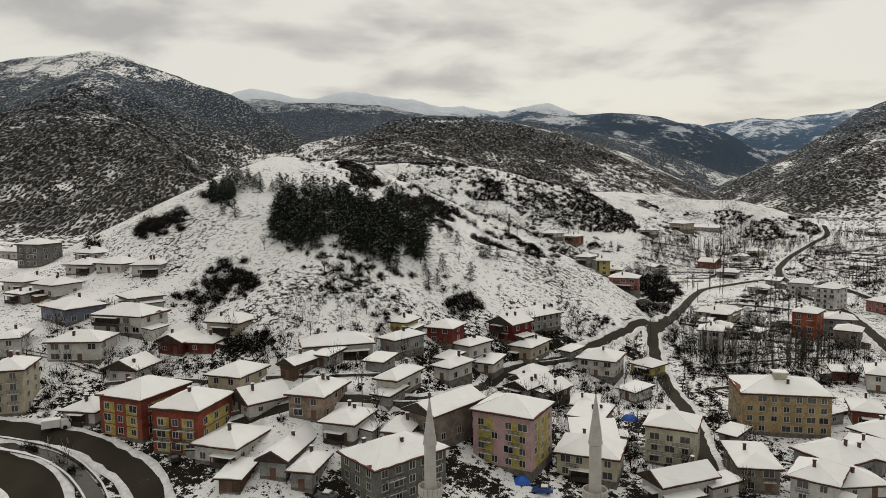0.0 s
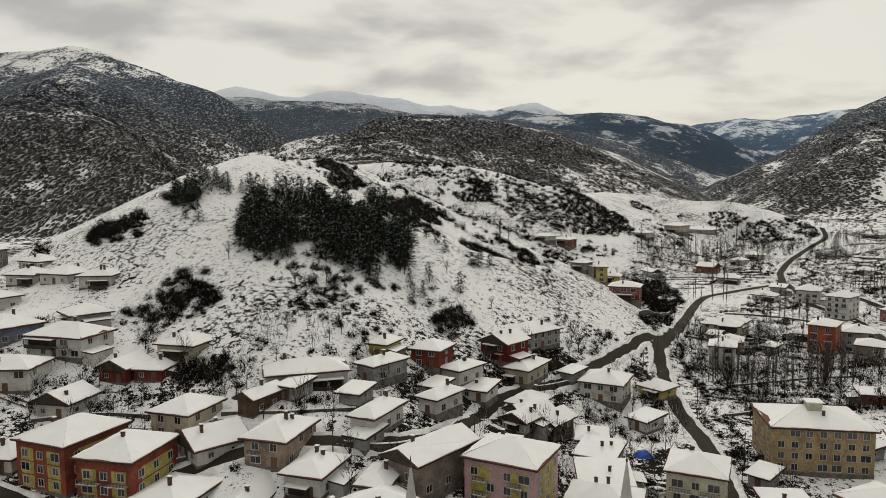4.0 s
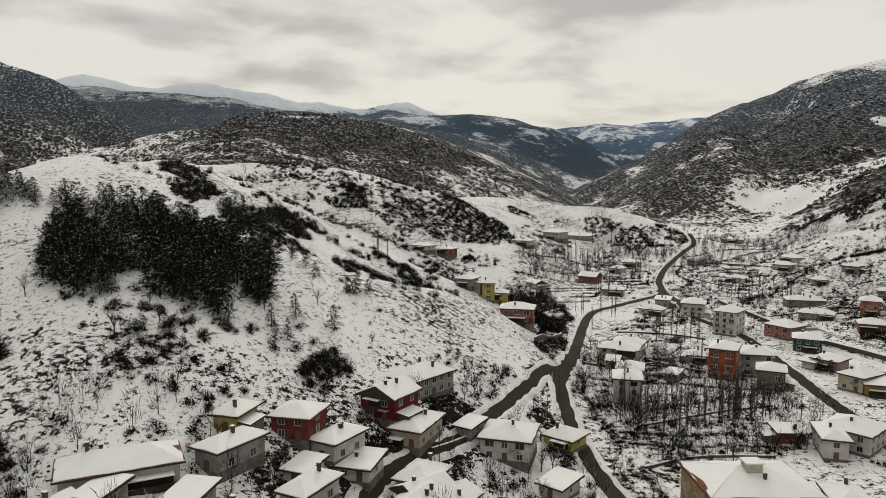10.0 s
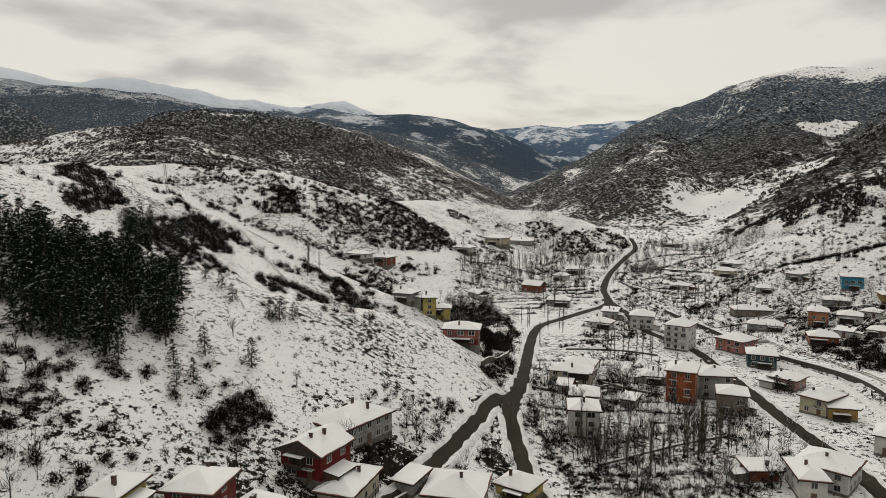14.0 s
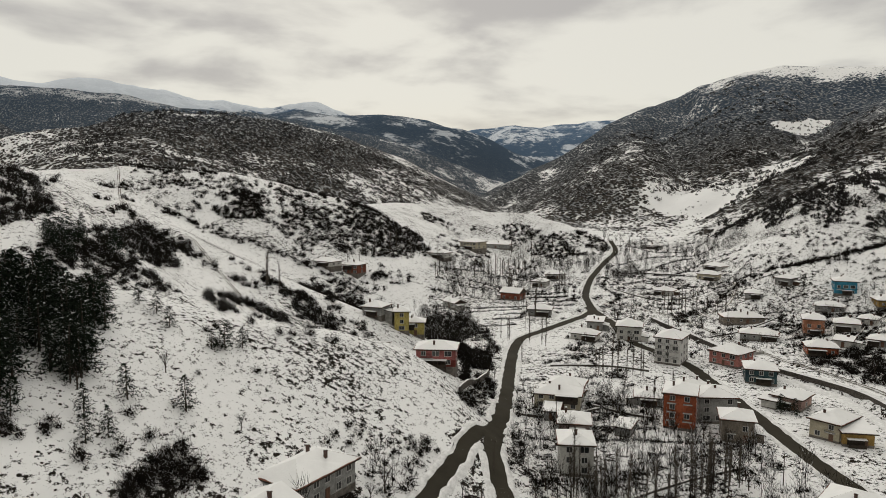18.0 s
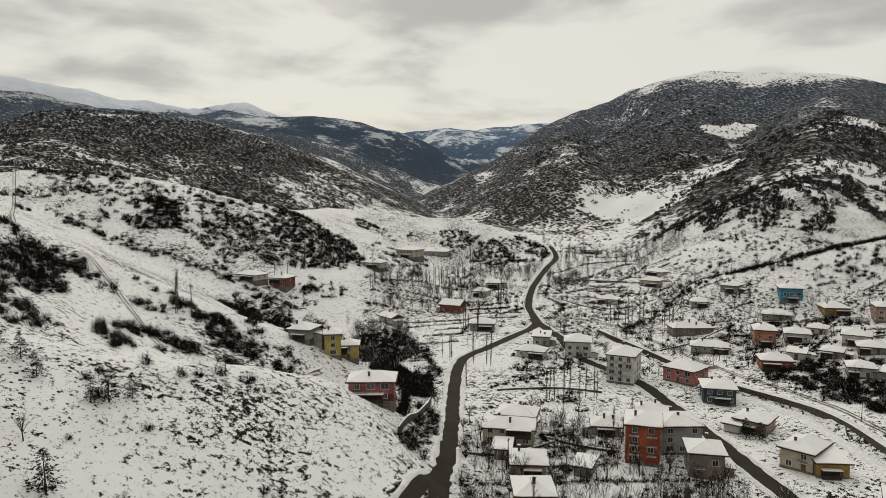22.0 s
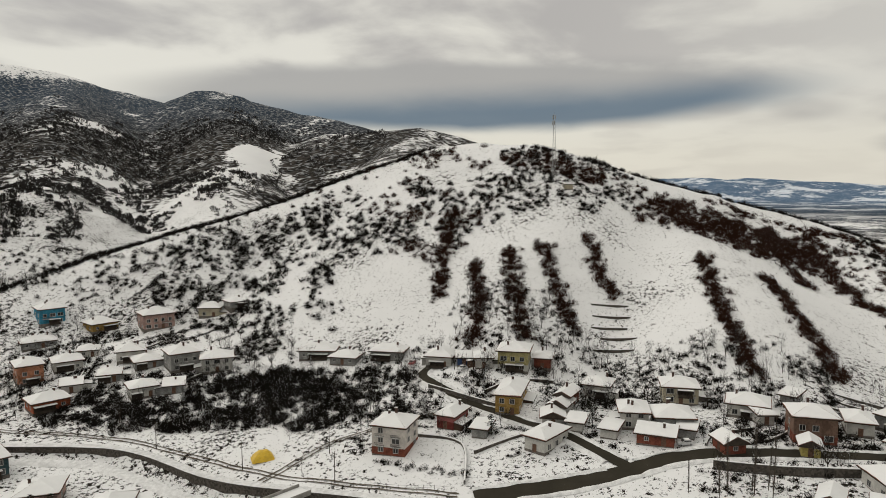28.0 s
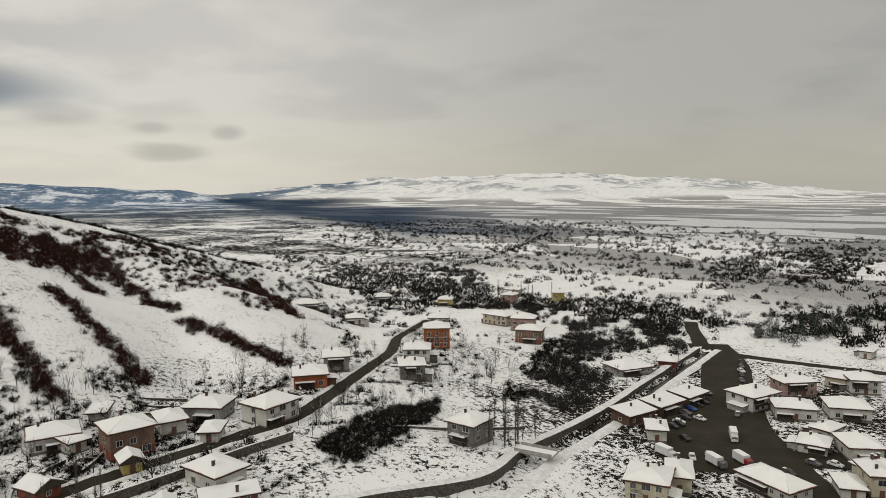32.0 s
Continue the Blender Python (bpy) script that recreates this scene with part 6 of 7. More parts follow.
shrubs("clumps of leafless bushes on the hillside below the crest", np.concatenate([
    in_poly([(402, 332), (409, 322), (384, 312), (380, 320)], 45), in_poly([(379, 312), (377, 291), (353, 280), (358, 301)], 70), in_poly([(392, 245), (397, 232), (381, 223), (367, 228), (374, 241)], 70),
    in_poly([(428, 300), (428, 282), (402, 277), (408, 291)], 55), in_poly([(367, 271), (363, 259), (347, 252), (349, 264)], 35), in_poly([(435, 239), (429, 219), (407, 216), (411, 231)], 60),
    in_poly([(368, 388), (367, 374), (357, 368), (356, 378)], 25), in_poly([(404, 316), (405, 301), (397, 298), (396, 310)], 22), in_poly([(252, 314), (266, 303), (244, 285), (239, 293)], 45),
    in_poly([(430, 470), (383, 384), (430, 312), (303, 256), (324, 295), (336, 351), (341, 388)], 420, 0.05), in_poly([(422, 215), (407, 183), (411, 116), (391, 107), (379, 140), (364, 190), (353, 206)], 230, 0.0),
]), 1.0, 2.3, MIDS)
shrubs("thick dark brush in the hollow behind the snowy hill", np.concatenate([
    in_poly([(60, 470), (92, 500), (112, 520), (100, 470), (78, 430), (62, 420)], 240, -0.2), on_line([(96, 330), (104, 345), (110, 362)], 0.7, 1.4),
]), 1.0, 2.3, MIDS)
shrubs("clumps of bare bushes on the near slope of the pine hill", np.concatenate([
    in_poly([(-108, 290), (-98, 262), (-116, 265), (-122, 285)], 70), in_poly([(-155, 299), (-150, 301), (-126, 264), (-134, 264)], 40), in_poly([(-76, 239), (-65, 230), (-58, 214), (-74, 221), (-83, 227)], 55),
]), 1.2, 2.6)
shrubs("dark wood of bare trees on the spurs under the mountain", np.concatenate([
    in_poly([(506, 553), (648, 648), (651, 596), (735, 599), (798, 530), (683, 459), (619, 473), (540, 487), (452, 510)], 1300, -0.05), in_poly([(945, 919), (938, 768), (1124, 780), (833, 547), (776, 547), (806, 629), (746, 662), (748, 754)], 1300, -0.05),
    in_poly([(589, 784), (489, 579), (509, 580), (519, 529), (532, 507), (506, 488), (462, 497), (439, 552), (557, 748)], 900, -0.1), in_poly([(1250, 718), (1280, 544), (928, 519), (901, 579)], 500, 0.0), in_poly([(826, 1000), (823, 885), (746, 718), (673, 621), (549, 541), (484, 568), (619, 776), (630, 854)], 1100, -0.05),
]), 1.6, 3.4, shrub_templates(5, 21, 0.7, 0.55, 0.08), [WOODS, DUST])
# thickets on the valley floor
shrubs("tangled dark thicket of bare brush", np.concatenate([
    in_poly([(258, 305), (276, 286), (300, 272), (298, 250), (268, 224), (238, 232), (246, 258), (240, 280)], 520, -0.2),
    in_poly([(246, 326), (274, 308), (287, 279), (294, 252), (294, 218), (269, 202), (250, 203), (237, 221), (248, 241), (234, 257), (242, 288)], 800, 0.0),
    in_poly([(207, 58), (217, 22), (217, -3), (206, 8), (199, 33), (194, 58)], 330),
    in_poly([(201, -25), (201, -55), (213, -93), (226, -141), (262, -160), (240, -95), (215, -45)], 420, -0.1),
    in_poly([(104, 342), (100, 372), (109, 364), (124, 366), (117, 347)], 300, -0.2),
    in_poly([(80, 288), (106, 342), (107, 325), (90, 285)], 70),
    on_line([(247, 404), (256, 417), (300, 432), (330, 430)], 1.2, 1.5),
]), 1.0, 2.3)
meadow_hedges = [
    [(92, 255), (108, 252), (127, 255), (154, 262)], [(97, 273), (119, 276), (142, 285)], [(100, 304), (120, 300), (156, 308)], [(117, 332), (140, 328), (167, 336)],
    [(138, 349), (168, 359), (194, 376)], [(148, 513), (188, 508), (230, 498)], [(139, 497), (181, 486), (224, 484)], [(162, 532), (212, 549), (249, 540)],
    [(165, 429), (188, 455), (227, 478)], [(256, 517), (286, 514), (332, 528), (390, 560)], [(264, 533), (312, 544), (400, 590)], [(291, 488), (343, 497), (400, 520)],
]
field_hedges = [
    [(293, 562), (380, 600), (450, 620)], [(331, 621), (400, 640), (480, 660)], [(238, 458), (259, 483), (263, 509), (283, 533)], [(290, 300), (310, 310), (340, 330)],
    [(250, 320), (280, 330), (310, 345)], [(262, 350), (300, 360), (330, 380)], [(86, 236), (86, 254), (95, 281)], [(80, 200), (83, 225), (85, 240)],
    [(100, 222), (125, 218), (150, 222)], [(-30, 192), (0, 190), (20, 214)], [(-90, 178), (-60, 182)], [(120, 130), (100, 165), (90, 190)],
]
garden_hedges = [
    [(190, 90), (198, 60), (196, 30)], [(215, 180), (222, 205), (235, 215)], [(230, 110), (236, 95), (240, 70)], [(270, 20), (256, 40), (250, 70)],
    [(270, 120), (262, 100), (264, 80)], [(240, 180), (250, 200), (262, 215)], [(225, 170), (245, 140), (250, 120)], [(300, -30), (270, 0), (262, 20)],
]


def hedge_rows(poly, spacing, turn, step=0.9, gaps=0.0):
    """Places along parallel, slightly wavering rows inside a polygon, with gaps."""
    p = np.array(poly, float)
    mid, reach = p.mean(0), np.ptp(p, axis=0).max()
    u, v = np.meshgrid(np.arange(-reach, reach, step), np.arange(-reach, reach, spacing))
    v = v + 3.0 * lattice(u + 7 * v, v, 38, 41) + rng.normal(size=u.shape) * 0.45
    c, sn = math.cos(radians(turn)), math.sin(radians(turn))
    q = np.column_stack([(mid[0] + u * c - v * sn).ravel(), (mid[1] + u * sn + v * c).ravel()])
    q = q[inside(q, [tuple(a) for a in poly])]
    return q[lattice(q[:, 0], q[:, 1], 21, 42) + 0.5 * lattice(q[:, 0], q[:, 1], 9, 43) > gaps]


shrubs("dark hedge and bramble lines between the snowy fields", np.concatenate([on_line(p, 1.0, 0.8) for p in meadow_hedges + field_hedges + garden_hedges] + [
    hedge_rows([(82, 205), (150, 222), (160, 330), (112, 322), (96, 285)], 10.5, -14, gaps=-0.12), hedge_rows([(150, 352), (205, 350), (225, 455), (172, 412)], 15, -18, gaps=0.05),
    hedge_rows([(128, 385), (165, 408), (225, 470), (240, 520), (150, 520), (120, 450)], 13, -12, gaps=-0.05), hedge_rows([(240, 300), (320, 270), (370, 330), (340, 400), (270, 400)], 13, -32, gaps=0.0),
    hedge_rows([(255, 420), (340, 420), (420, 560), (300, 560)], 17, -28, gaps=0.0), hedge_rows([(222, 66), (262, 70), (282, 190), (236, 205)], 9.5, -96, gaps=0.05), hedge_rows([(190, -20), (290, -80), (262, 60), (200, 60)], 15, -120, gaps=0.1)]), 0.5, 1.35, MIDS)
TUFTS = shrub_templates(5, 12, 0.5, 0.3, 0.05)
shrubs("tufts and stones breaking through the snow of the slopes", np.concatenate([
    in_poly([(-110, 215), (-30, 175), (10, 205), (60, 258), (86, 295), (52, 289), (0, 320), (-58, 411), (-110, 330)], 1500, -0.05),
    in_poly([(270, 210), (300, -60), (460, -60), (470, 250), (400, 380), (330, 300)], 900, 0.05),
    in_poly([(-60, 337), (-39, 413), (100, 558), (115, 616), (-30, 760)], 600, 0.05),
    in_poly([(95, 215), (165, 225), (198, 322), (122, 325)], 350, 0.1), in_poly([(227, 458), (330, 340), (430, 420), (560, 560), (356, 634)], 700, 0.1),
    in_poly([(200, 200), (280, 190), (300, 60), (300, -60), (200, -40), (190, 100)], 350, 0.1),
]), 0.3, 0.75, TUFTS, [TWIG, DUST], 0.7)
shrubs("scattered leafless garden bushes among the houses", np.concatenate([
    in_poly([(215, 60), (285, 60), (300, 200), (235, 215)], 620, -0.1), in_poly([(240, 330), (340, 280), (370, 320), (300, 400)], 380, -0.05), in_poly([(215, -30), (300, -80), (270, 50), (225, 50)], 130, 0.0),
    in_poly([(80, 195), (155, 225), (158, 310), (98, 310)], 260, 0.1), in_poly([(-130, 150), (80, 130), (78, 262), (20, 210), (-120, 200)], 1000, -0.05),
    in_poly([(200, 60), (300, 60), (330, 300), (250, 300)], 1050, -0.05), in_poly([(151, 316), (330, 330), (420, 560), (244, 548)], 1100, 0.0), in_poly([(200, -150), (330, -90), (300, 60), (230, 60)], 200, 0.1),
    in_poly([(100, 100), (190, 120), (200, 220), (145, 245)], 120, 0.1), in_poly([(356, 634), (560, 700), (640, 900), (480, 900)], 420, 0.1),
]), 0.7, 2.0, MIDS)
# woods on the farther ridges and the plain
FAR = shrub_templates(5, 21, 0.7, 0.45, 0.06)


def wooded(poly, n, clump=-0.1):
    return in_poly(poly, n, clump)


shrubs("dense leafless wood on the farther ridges", np.concatenate([
    wooded([(-250, 960), (-60, 780), (40, 740), (160, 720), (330, 900), (420, 1250), (100, 1260), (-60, 1240)], 3000, -0.1),
    wooded([(-700, 900), (-330, 700), (-230, 820), (-260, 1100), (-620, 1200)], 1900, -0.1),
    wooded([(520, 1100), (640, 900), (760, 760), (1000, 900), (1200, 1400), (900, 1450)], 2300, -0.1),
    wooded([(640, 600), (800, 560), (1050, 640), (1200, 800), (900, 800)], 1100, 0.0),
    wooded([(560, 420), (800, 350), (930, 330), (960, 450), (700, 520)], 600, 0.1),
]), 1.7, 3.3, FAR, [WOODS, DUST])
shrubs("dark groves of bare trees round the town", np.concatenate([
    wooded([(364, -184), (324, -219), (281, -187), (257, -222), (211, -216), (196, -173), (202, -135), (219, -109), (257, -149), (310, -178)], 700, -0.2),
    wooded([(207, -38), (221, -75), (207, -85), (190, -55), (192, -38)], 90), wooded([(238, -107), (224, -104), (205, -96), (194, -71)], 60), wooded([(518, -340), (470, -340), (401, -268), (403, -238), (406, -215)], 300),
]), 1.6, 2.8, MIDS, [WOODS, DUST], 1.6)
shrubs("bare groves and gardens below the hill beside the plain", np.concatenate([
    wooded([(654, -262), (535, -356), (372, -251), (243, -355), (144, -318), (168, -220), (218, -196), (304, -188), (398, -192)], 900, -0.1), wooded([(779, -290), (513, -344), (392, -211), (438, -96)], 420, 0.0),
    wooded([(350, -60), (470, -110), (520, -200), (420, -200), (340, -140)], 260, 0.0),
]), 1.3, 2.8, MIDS, [WOODS, DUST], 1.5)
shrubs("dark groves and field trees on the snowy plain", np.concatenate([
    wooded([(275, -774), (225, -812), (178, -533), (231, -433), (285, -416), (372, -538)], 800, -0.1),
    wooded([(200, -190), (300, -190), (400, -170), (420, -230), (260, -270), (215, -240)], 500, -0.2), wooded([(130, -200), (195, -205), (180, -340), (100, -400), (80, -260)], 420, -0.05),
    wooded([(250, -260), (700, -360), (1300, -800), (900, -1200), (200, -900), (60, -420)], 2600, 0.12), wooded([(360, -150), (520, -130), (560, -260), (420, -260)], 350, 0.0),
] + [on_line(q, 6.0, 3.0) for q in ([(200, -420), (500, -380), (800, -420)], [(150, -560), (520, -520), (980, -560)], [(100, -720), (600, -680), (1200, -760)], [(400, -250), (700, -300), (1000, -330)], [(300, -900), (900, -860), (1500, -900)], [(500, -300), (560, -500), (700, -800)])]), 1.6, 3.6, FAR)


# ---------------------------------------------------------------- single trees
def tri_solid(tri, slot):
    s = Solid()
    for t, k in zip(tri, slot):
        s.face([tuple(p) for p in t], int(k))
    return s


PINE_SHAPES = []


def pine_parts(seed):
    rnd = random.Random(seed)
    trunk = Solid()
    trunk.tube([(0, 0, -0.4), (0.05, 0, 3), (0, 0.06, 7.4)], [0.2, 0.14, 0.03], 6)
    local = np.random.RandomState(seed + 5)
    bulge, lean = rnd.uniform(0.4, 0.72), local.normal(size=2) * 0.25
    roots, ways, white = [], [], []
    for k in range(15):
        t = k / 14
        z = 0.9 + 6.6 * t
        reach = (3.1 * (1 - t) ** bulge + 0.25) * rnd.uniform(0.65, 1.15)
        for i in range(9 if t < 0.6 else 6):
            a = rnd.uniform(0, 2 * math.pi)
            r, lift = reach * rnd.uniform(0.5, 1.15), rnd.uniform(-0.35, 0.2)
            out = np.array([math.cos(a), math.sin(a), lift - 0.12])
            for f in np.linspace(0.25, 1.0, 5):
                roots.append(np.array([lean[0] * t, lean[1] * t, z]) + out * r * f + local.normal(size=3) * 0.07)
                ways.append(out + local.normal(size=3) * 0.55)
                white.append(rnd.random() < 0.13 and f > 0.4)
    n = len(roots)
    tri = slivers(n, lambda q: (np.array(roots), np.array(ways)), 0.62, 0.26)
    heavy = np.array(white, bool)
    tri[heavy] = tri[heavy].mean(1, keepdims=True) + (tri[heavy] - tri[heavy].mean(1, keepdims=True)) * 0.75
    PINE_SHAPES.append((tri, np.array(white, int)))
    crown = tri_solid(tri, white)
    return trunk.mesh("trunk", [BARK], True), crown.mesh("crown", [NEEDLE, DUST])


def bare_parts(seed, height=6.0, spread_=1.0, twigs=260):
    """A leafless tree: trunk with limbs, and a crown of fine branches."""
    rnd = random.Random(seed)
    trunk, ends = Solid(), []
    fork = height * 0.3
    trunk.tube([(0, 0, -0.4), (0.05, 0.03, fork)], [0.17, 0.12], 6)
    for i in range(6):
        a = 2 * math.pi * (i + rnd.random() * 0.6) / 6
        out = spread_ * height * rnd.uniform(0.16, 0.30)
        tip = Vector((math.cos(a) * out, math.sin(a) * out, height * rnd.uniform(0.62, 0.95)))
        mid = Vector((tip.x * 0.45, tip.y * 0.45, (fork + tip.z) / 2 + 0.2))
        trunk.tube([(0.05, 0.03, fork - 0.1), tuple(mid), tuple(tip)], [0.085, 0.05, 0.015], 4)
        for t in np.linspace(0.35, 1.0, 7):
            p = Vector((0, 0, fork)).lerp(mid, min(t * 2, 1)) if t < 0.5 else mid.lerp(tip, (t - 0.5) * 2)
            ends.append(p)
    local = np.random.RandomState(seed)
    idx = local.randint(len(ends), size=twigs)
    root = np.array([tuple(ends[i]) for i in idx])
    way = local.normal(size=(twigs, 3)) * np.array([1, 1, 0.6]) + np.array([0, 0, 0.7]) + root * np.array([0.25, 0.25, 0])
    tri = slivers(twigs, lambda n: (root, way), 0.20 * height, 0.045)
    slot = (local.uniform(size=twigs) < 0.08).astype(int)
    return trunk.mesh("trunk", [BARK], True), tri_solid(tri, slot).mesh("crown", [TWIG, DUST])


def poplar_parts(seed, height=13.0):
    """A leafless poplar: a straight trunk and a narrow plume of steep branches."""
    trunk = Solid()
    trunk.tube([(0, 0, -0.4), (0.06, 0, height * 0.5), (0, 0.05, height)], [0.13, 0.08, 0.015], 6)
    local, n = np.random.RandomState(seed), 260
    z = local.uniform(0.08, 0.93, n)
    root = np.column_stack([local.normal(size=n) * 0.12, local.normal(size=n) * 0.12, z * height])
    way = np.column_stack([local.normal(size=n) * 0.24, local.normal(size=n) * 0.24, np.ones(n)])
    tri = slivers(n, lambda k: (root, way), 0.17 * height, 0.05)
    return trunk.mesh("trunk", [PALE], True), tri_solid(tri, np.zeros(n)).mesh("crown", [PALE])


def tree_kind(name, pairs, label, group):
    made = []
    for trunk, crown in pairs:
        root = tagged(new(name), label, "tree", group)
        part("trunk", trunk, root)
        part("crown", crown, root)
        made.append(root)
    return made


def plant(kinds, at, lo, hi, used):
    """Stands copies of the kinds at the places; the first copies are the kinds themselves."""
    at = off_things(at, 0.6)
    z = ground(at[:, 0], at[:, 1])
    for (x, y), h in zip(at, z):
        s = rng.uniform(lo, hi)
        m = pose(x, y, h, rng.uniform(-2, 2), rng.uniform(-2, 2), rng.uniform(0, 360))
        k = kinds[rng.randint(len(kinds))]
        if k.name not in used:
            used.add(k.name)
            k.matrix_basis = m
            k.scale = (s, s, s)
        else:
            c = copy_thing(k, m)
            c.scale = (s, s, s)


used = set()
PINES = tree_kind("pine_tree", [pine_parts(i) for i in range(5)], "dark pine tree with snow on its boughs", "pines on the hill")
WOOD_EDGE = [(-57, 240), (-49, 230), (-34, 226), (-19, 229), (-7, 247), (-6, 259), (-10, 272), (-18, 286), (-31, 283), (-42, 278), (-54, 276), (-64, 272), (-62, 258)]
plant(PINES, in_poly(WOOD_EDGE, 235, -0.6), 0.65, 1.55, used)
plant(PINES, np.array([(-1, 288), (6, 280), (18, 276), (15, 275), (-8, 282), (22, 279), (3, 285), (0, 247), (10, 249), (-5, 233), (-2, 236), (-16, 235), (-6, 239), (-93, 310), (-88, 300), (-82, 296), (-76, 291), (-70, 288), (-63, 285), (-56, 286), (-48, 286), (-86, 272), (-80, 268), (-95, 292), (-90, 290), (257, 160), (254, 150), (236, 176), (248, 148), (250, 60), (253, 58), (170, 250), (190, 282), (192, 279), (100, 225)], float), 0.6, 1.0, used)
shrubs("more dark snow-dusted pines on the hill and in the town park", np.concatenate([
    in_poly(WOOD_EDGE, 25), on_line([(-90, 306), (-76, 292), (-63, 286), (-48, 287), (-34, 286)], 3.0, 1.6), in_poly([(-100, 298), (-86, 296), (-82, 276), (-94, 284)], 30),
    in_poly([(-26, 310), (-8, 300), (-4, 330), (-20, 340)], 14), in_poly([(193, -198), (181, -270), (149, -361), (130, -246), (152, -217)], 60), in_poly([(195, -198), (172, -234), (152, -269), (129, -236), (161, -193)], 30),
]), 0.6, 1.15, PINE_SHAPES, [NEEDLE, DUST], 1.0)
shrubs("bare brush under the edge of the pine wood", np.concatenate([
    in_poly(WOOD_EDGE, 190, -0.2), in_poly([(-30, 290), (-12, 280), (0, 304), (-4, 330), (-20, 330)], 110, 0.0), in_poly([(-62, 240), (-20, 222), (-4, 238), (-40, 226)], 60, 0.0),
]), 0.9, 1.9)
BARE = tree_kind("bare_tree", [bare_parts(i, 5.5 + 0.6 * (i % 4), 0.9 + 0.1 * (i % 3)) for i in range(6)], "leafless garden tree with thin dark branches", "bare trees")
plant(BARE, np.concatenate([
    in_poly([(80, 195), (160, 225), (156, 316), (105, 344)], 60), in_poly([(-110, 158), (75, 140), (77, 247), (20, 205), (-100, 190)], 62),
    in_poly([(205, 60), (300, 60), (330, 300), (239, 299)], 52), in_poly([(156, 321), (320, 335), (330, 460), (238, 480)], 34), in_poly([(139, 497), (289, 504), (334, 591), (219, 597)], 34),
    in_poly([(200, -60), (300, -60), (270, 60), (200, 60)], 26), np.array([(-48, 235), (-38, 220), (-30, 226), (-62, 240), (-33, 232), (-8, 246), (6, 260), (20, 248), (-2, 192), (1, 195), (-4, 189), (60, 215), (30, 192)], float),
]), 0.6, 1.15, used)
POPLARS = tree_kind("poplar_tree", [poplar_parts(i, 12 + i) for i in range(5)], "tall bare poplar with a narrow upright crown", "poplars along the fields")
plant(POPLARS, np.concatenate([
    on_line([(101, 234), (115, 236), (130, 241)], 1.9, 1.2), on_line([(93, 246), (99, 256)], 2.0, 1.0), on_line([(128, 353), (138, 372)], 3.2, 1.5), on_line([(34, 374), (40, 376)], 2.4, 1.4),
    on_line([(148, 517), (190, 535), (240, 586), (260, 587)], 4.2, 2.5), on_line([(139, 394), (152, 375)], 4.0, 2.0), on_line([(243, 518), (228, 508)], 4.0, 2.0), on_line([(253, 428), (268, 416), (279, 407)], 2.2, 1.2),
    on_line([(100, 530), (114, 543), (164, 552)], 6.0, 3.0), on_line([(323, 605), (360, 612)], 5.0, 2.0), on_line([(172, -5), (178, 6), (184, 14)], 1.0, 1.6), on_line([(149, 332), (162, 330), (170, 328)], 2.6, 1.0),
    on_line([(330, -240), (420, -250)], 7.0, 5.0), on_line([(205, 125), (203, 110)], 3.0, 1.5), on_line([(147, 289), (158, 296)], 3.0, 1.0), on_line([(257, 638), (302, 644)], 6.0, 3.0), on_line([(122, 240), (136, 243)], 1.3, 1.2), on_line([(94, 240), (102, 246)], 1.6, 1.0), on_line([(170, 436), (176, 430)], 1.6, 1.0), on_line([(192, 500), (197, 508)], 2.0, 1.2),
]), 0.6, 1.05, used)

# the many farther garden and field trees, joined

def thin_grove(trees):
    """Templates of unit height with bars scaled down to fit."""
    out = []
    for seed in trees:
        local = np.random.RandomState(seed)
        n = 88
        a, z = local.uniform(0, 2 * np.pi, n), local.uniform(0.18, 0.8, n)
        rad = 0.10 + 0.20 * np.sin(np.clip(z, 0, 0.8) / 0.8 * np.pi * 0.75)
        root = np.column_stack([np.cos(a) * rad * local.uniform(0, 1, n), np.sin(a) * rad * local.uniform(0, 1, n), z])
        way = np.column_stack([np.cos(a) * 0.5, np.sin(a) * 0.5, np.ones(n)]) + local.normal(size=(n, 3)) * 0.35
        tri = slivers(n, lambda k: (root, way), 0.24, 0.015)
        stem = np.array([[(-0.02, 0, -0.05), (0.02, 0, -0.05), (0, 0, 0.6)], [(0, -0.02, -0.05), (0, 0.02, -0.05), (0, 0, 0.6)]])
        out.append((np.concatenate([tri, stem]), (local.uniform(size=n + 2) < 0.06).astype(int)))
    return out


GROVE = thin_grove(range(70, 76))
shrubs("thin leafless orchard and field trees among the houses", np.concatenate([
    in_poly([(84, 200), (155, 225), (158, 310), (98, 310)], 300, 0.0), in_poly([(-130, 140), (78, 130), (77, 247), (20, 205), (-120, 195)], 330, 0.0),
    in_poly([(205, 60), (300, 60), (330, 300), (239, 299)], 300, 0.0), in_poly([(156, 321), (330, 335), (400, 480), (239, 501)], 240, 0.0), in_poly([(139, 488), (289, 504), (352, 624), (193, 602)], 420, -0.1),
    in_poly([(200, -100), (320, -90), (300, 60), (200, 60)], 160, 0.0), in_poly([(285, 517), (480, 600), (520, 700), (337, 642)], 240, 0.0), in_poly([(96, 349), (119, 372), (154, 455), (102, 479)], 160, -0.1),
    on_line([(87, 246), (116, 250), (155, 256)], 1.6, 1.5), on_line([(149, 496), (228, 489)], 1.8, 2.0), on_line([(256, 517), (390, 560)], 2.5, 2.0),
]), 3.5, 7.0, GROVE, [TWIG, DUST])

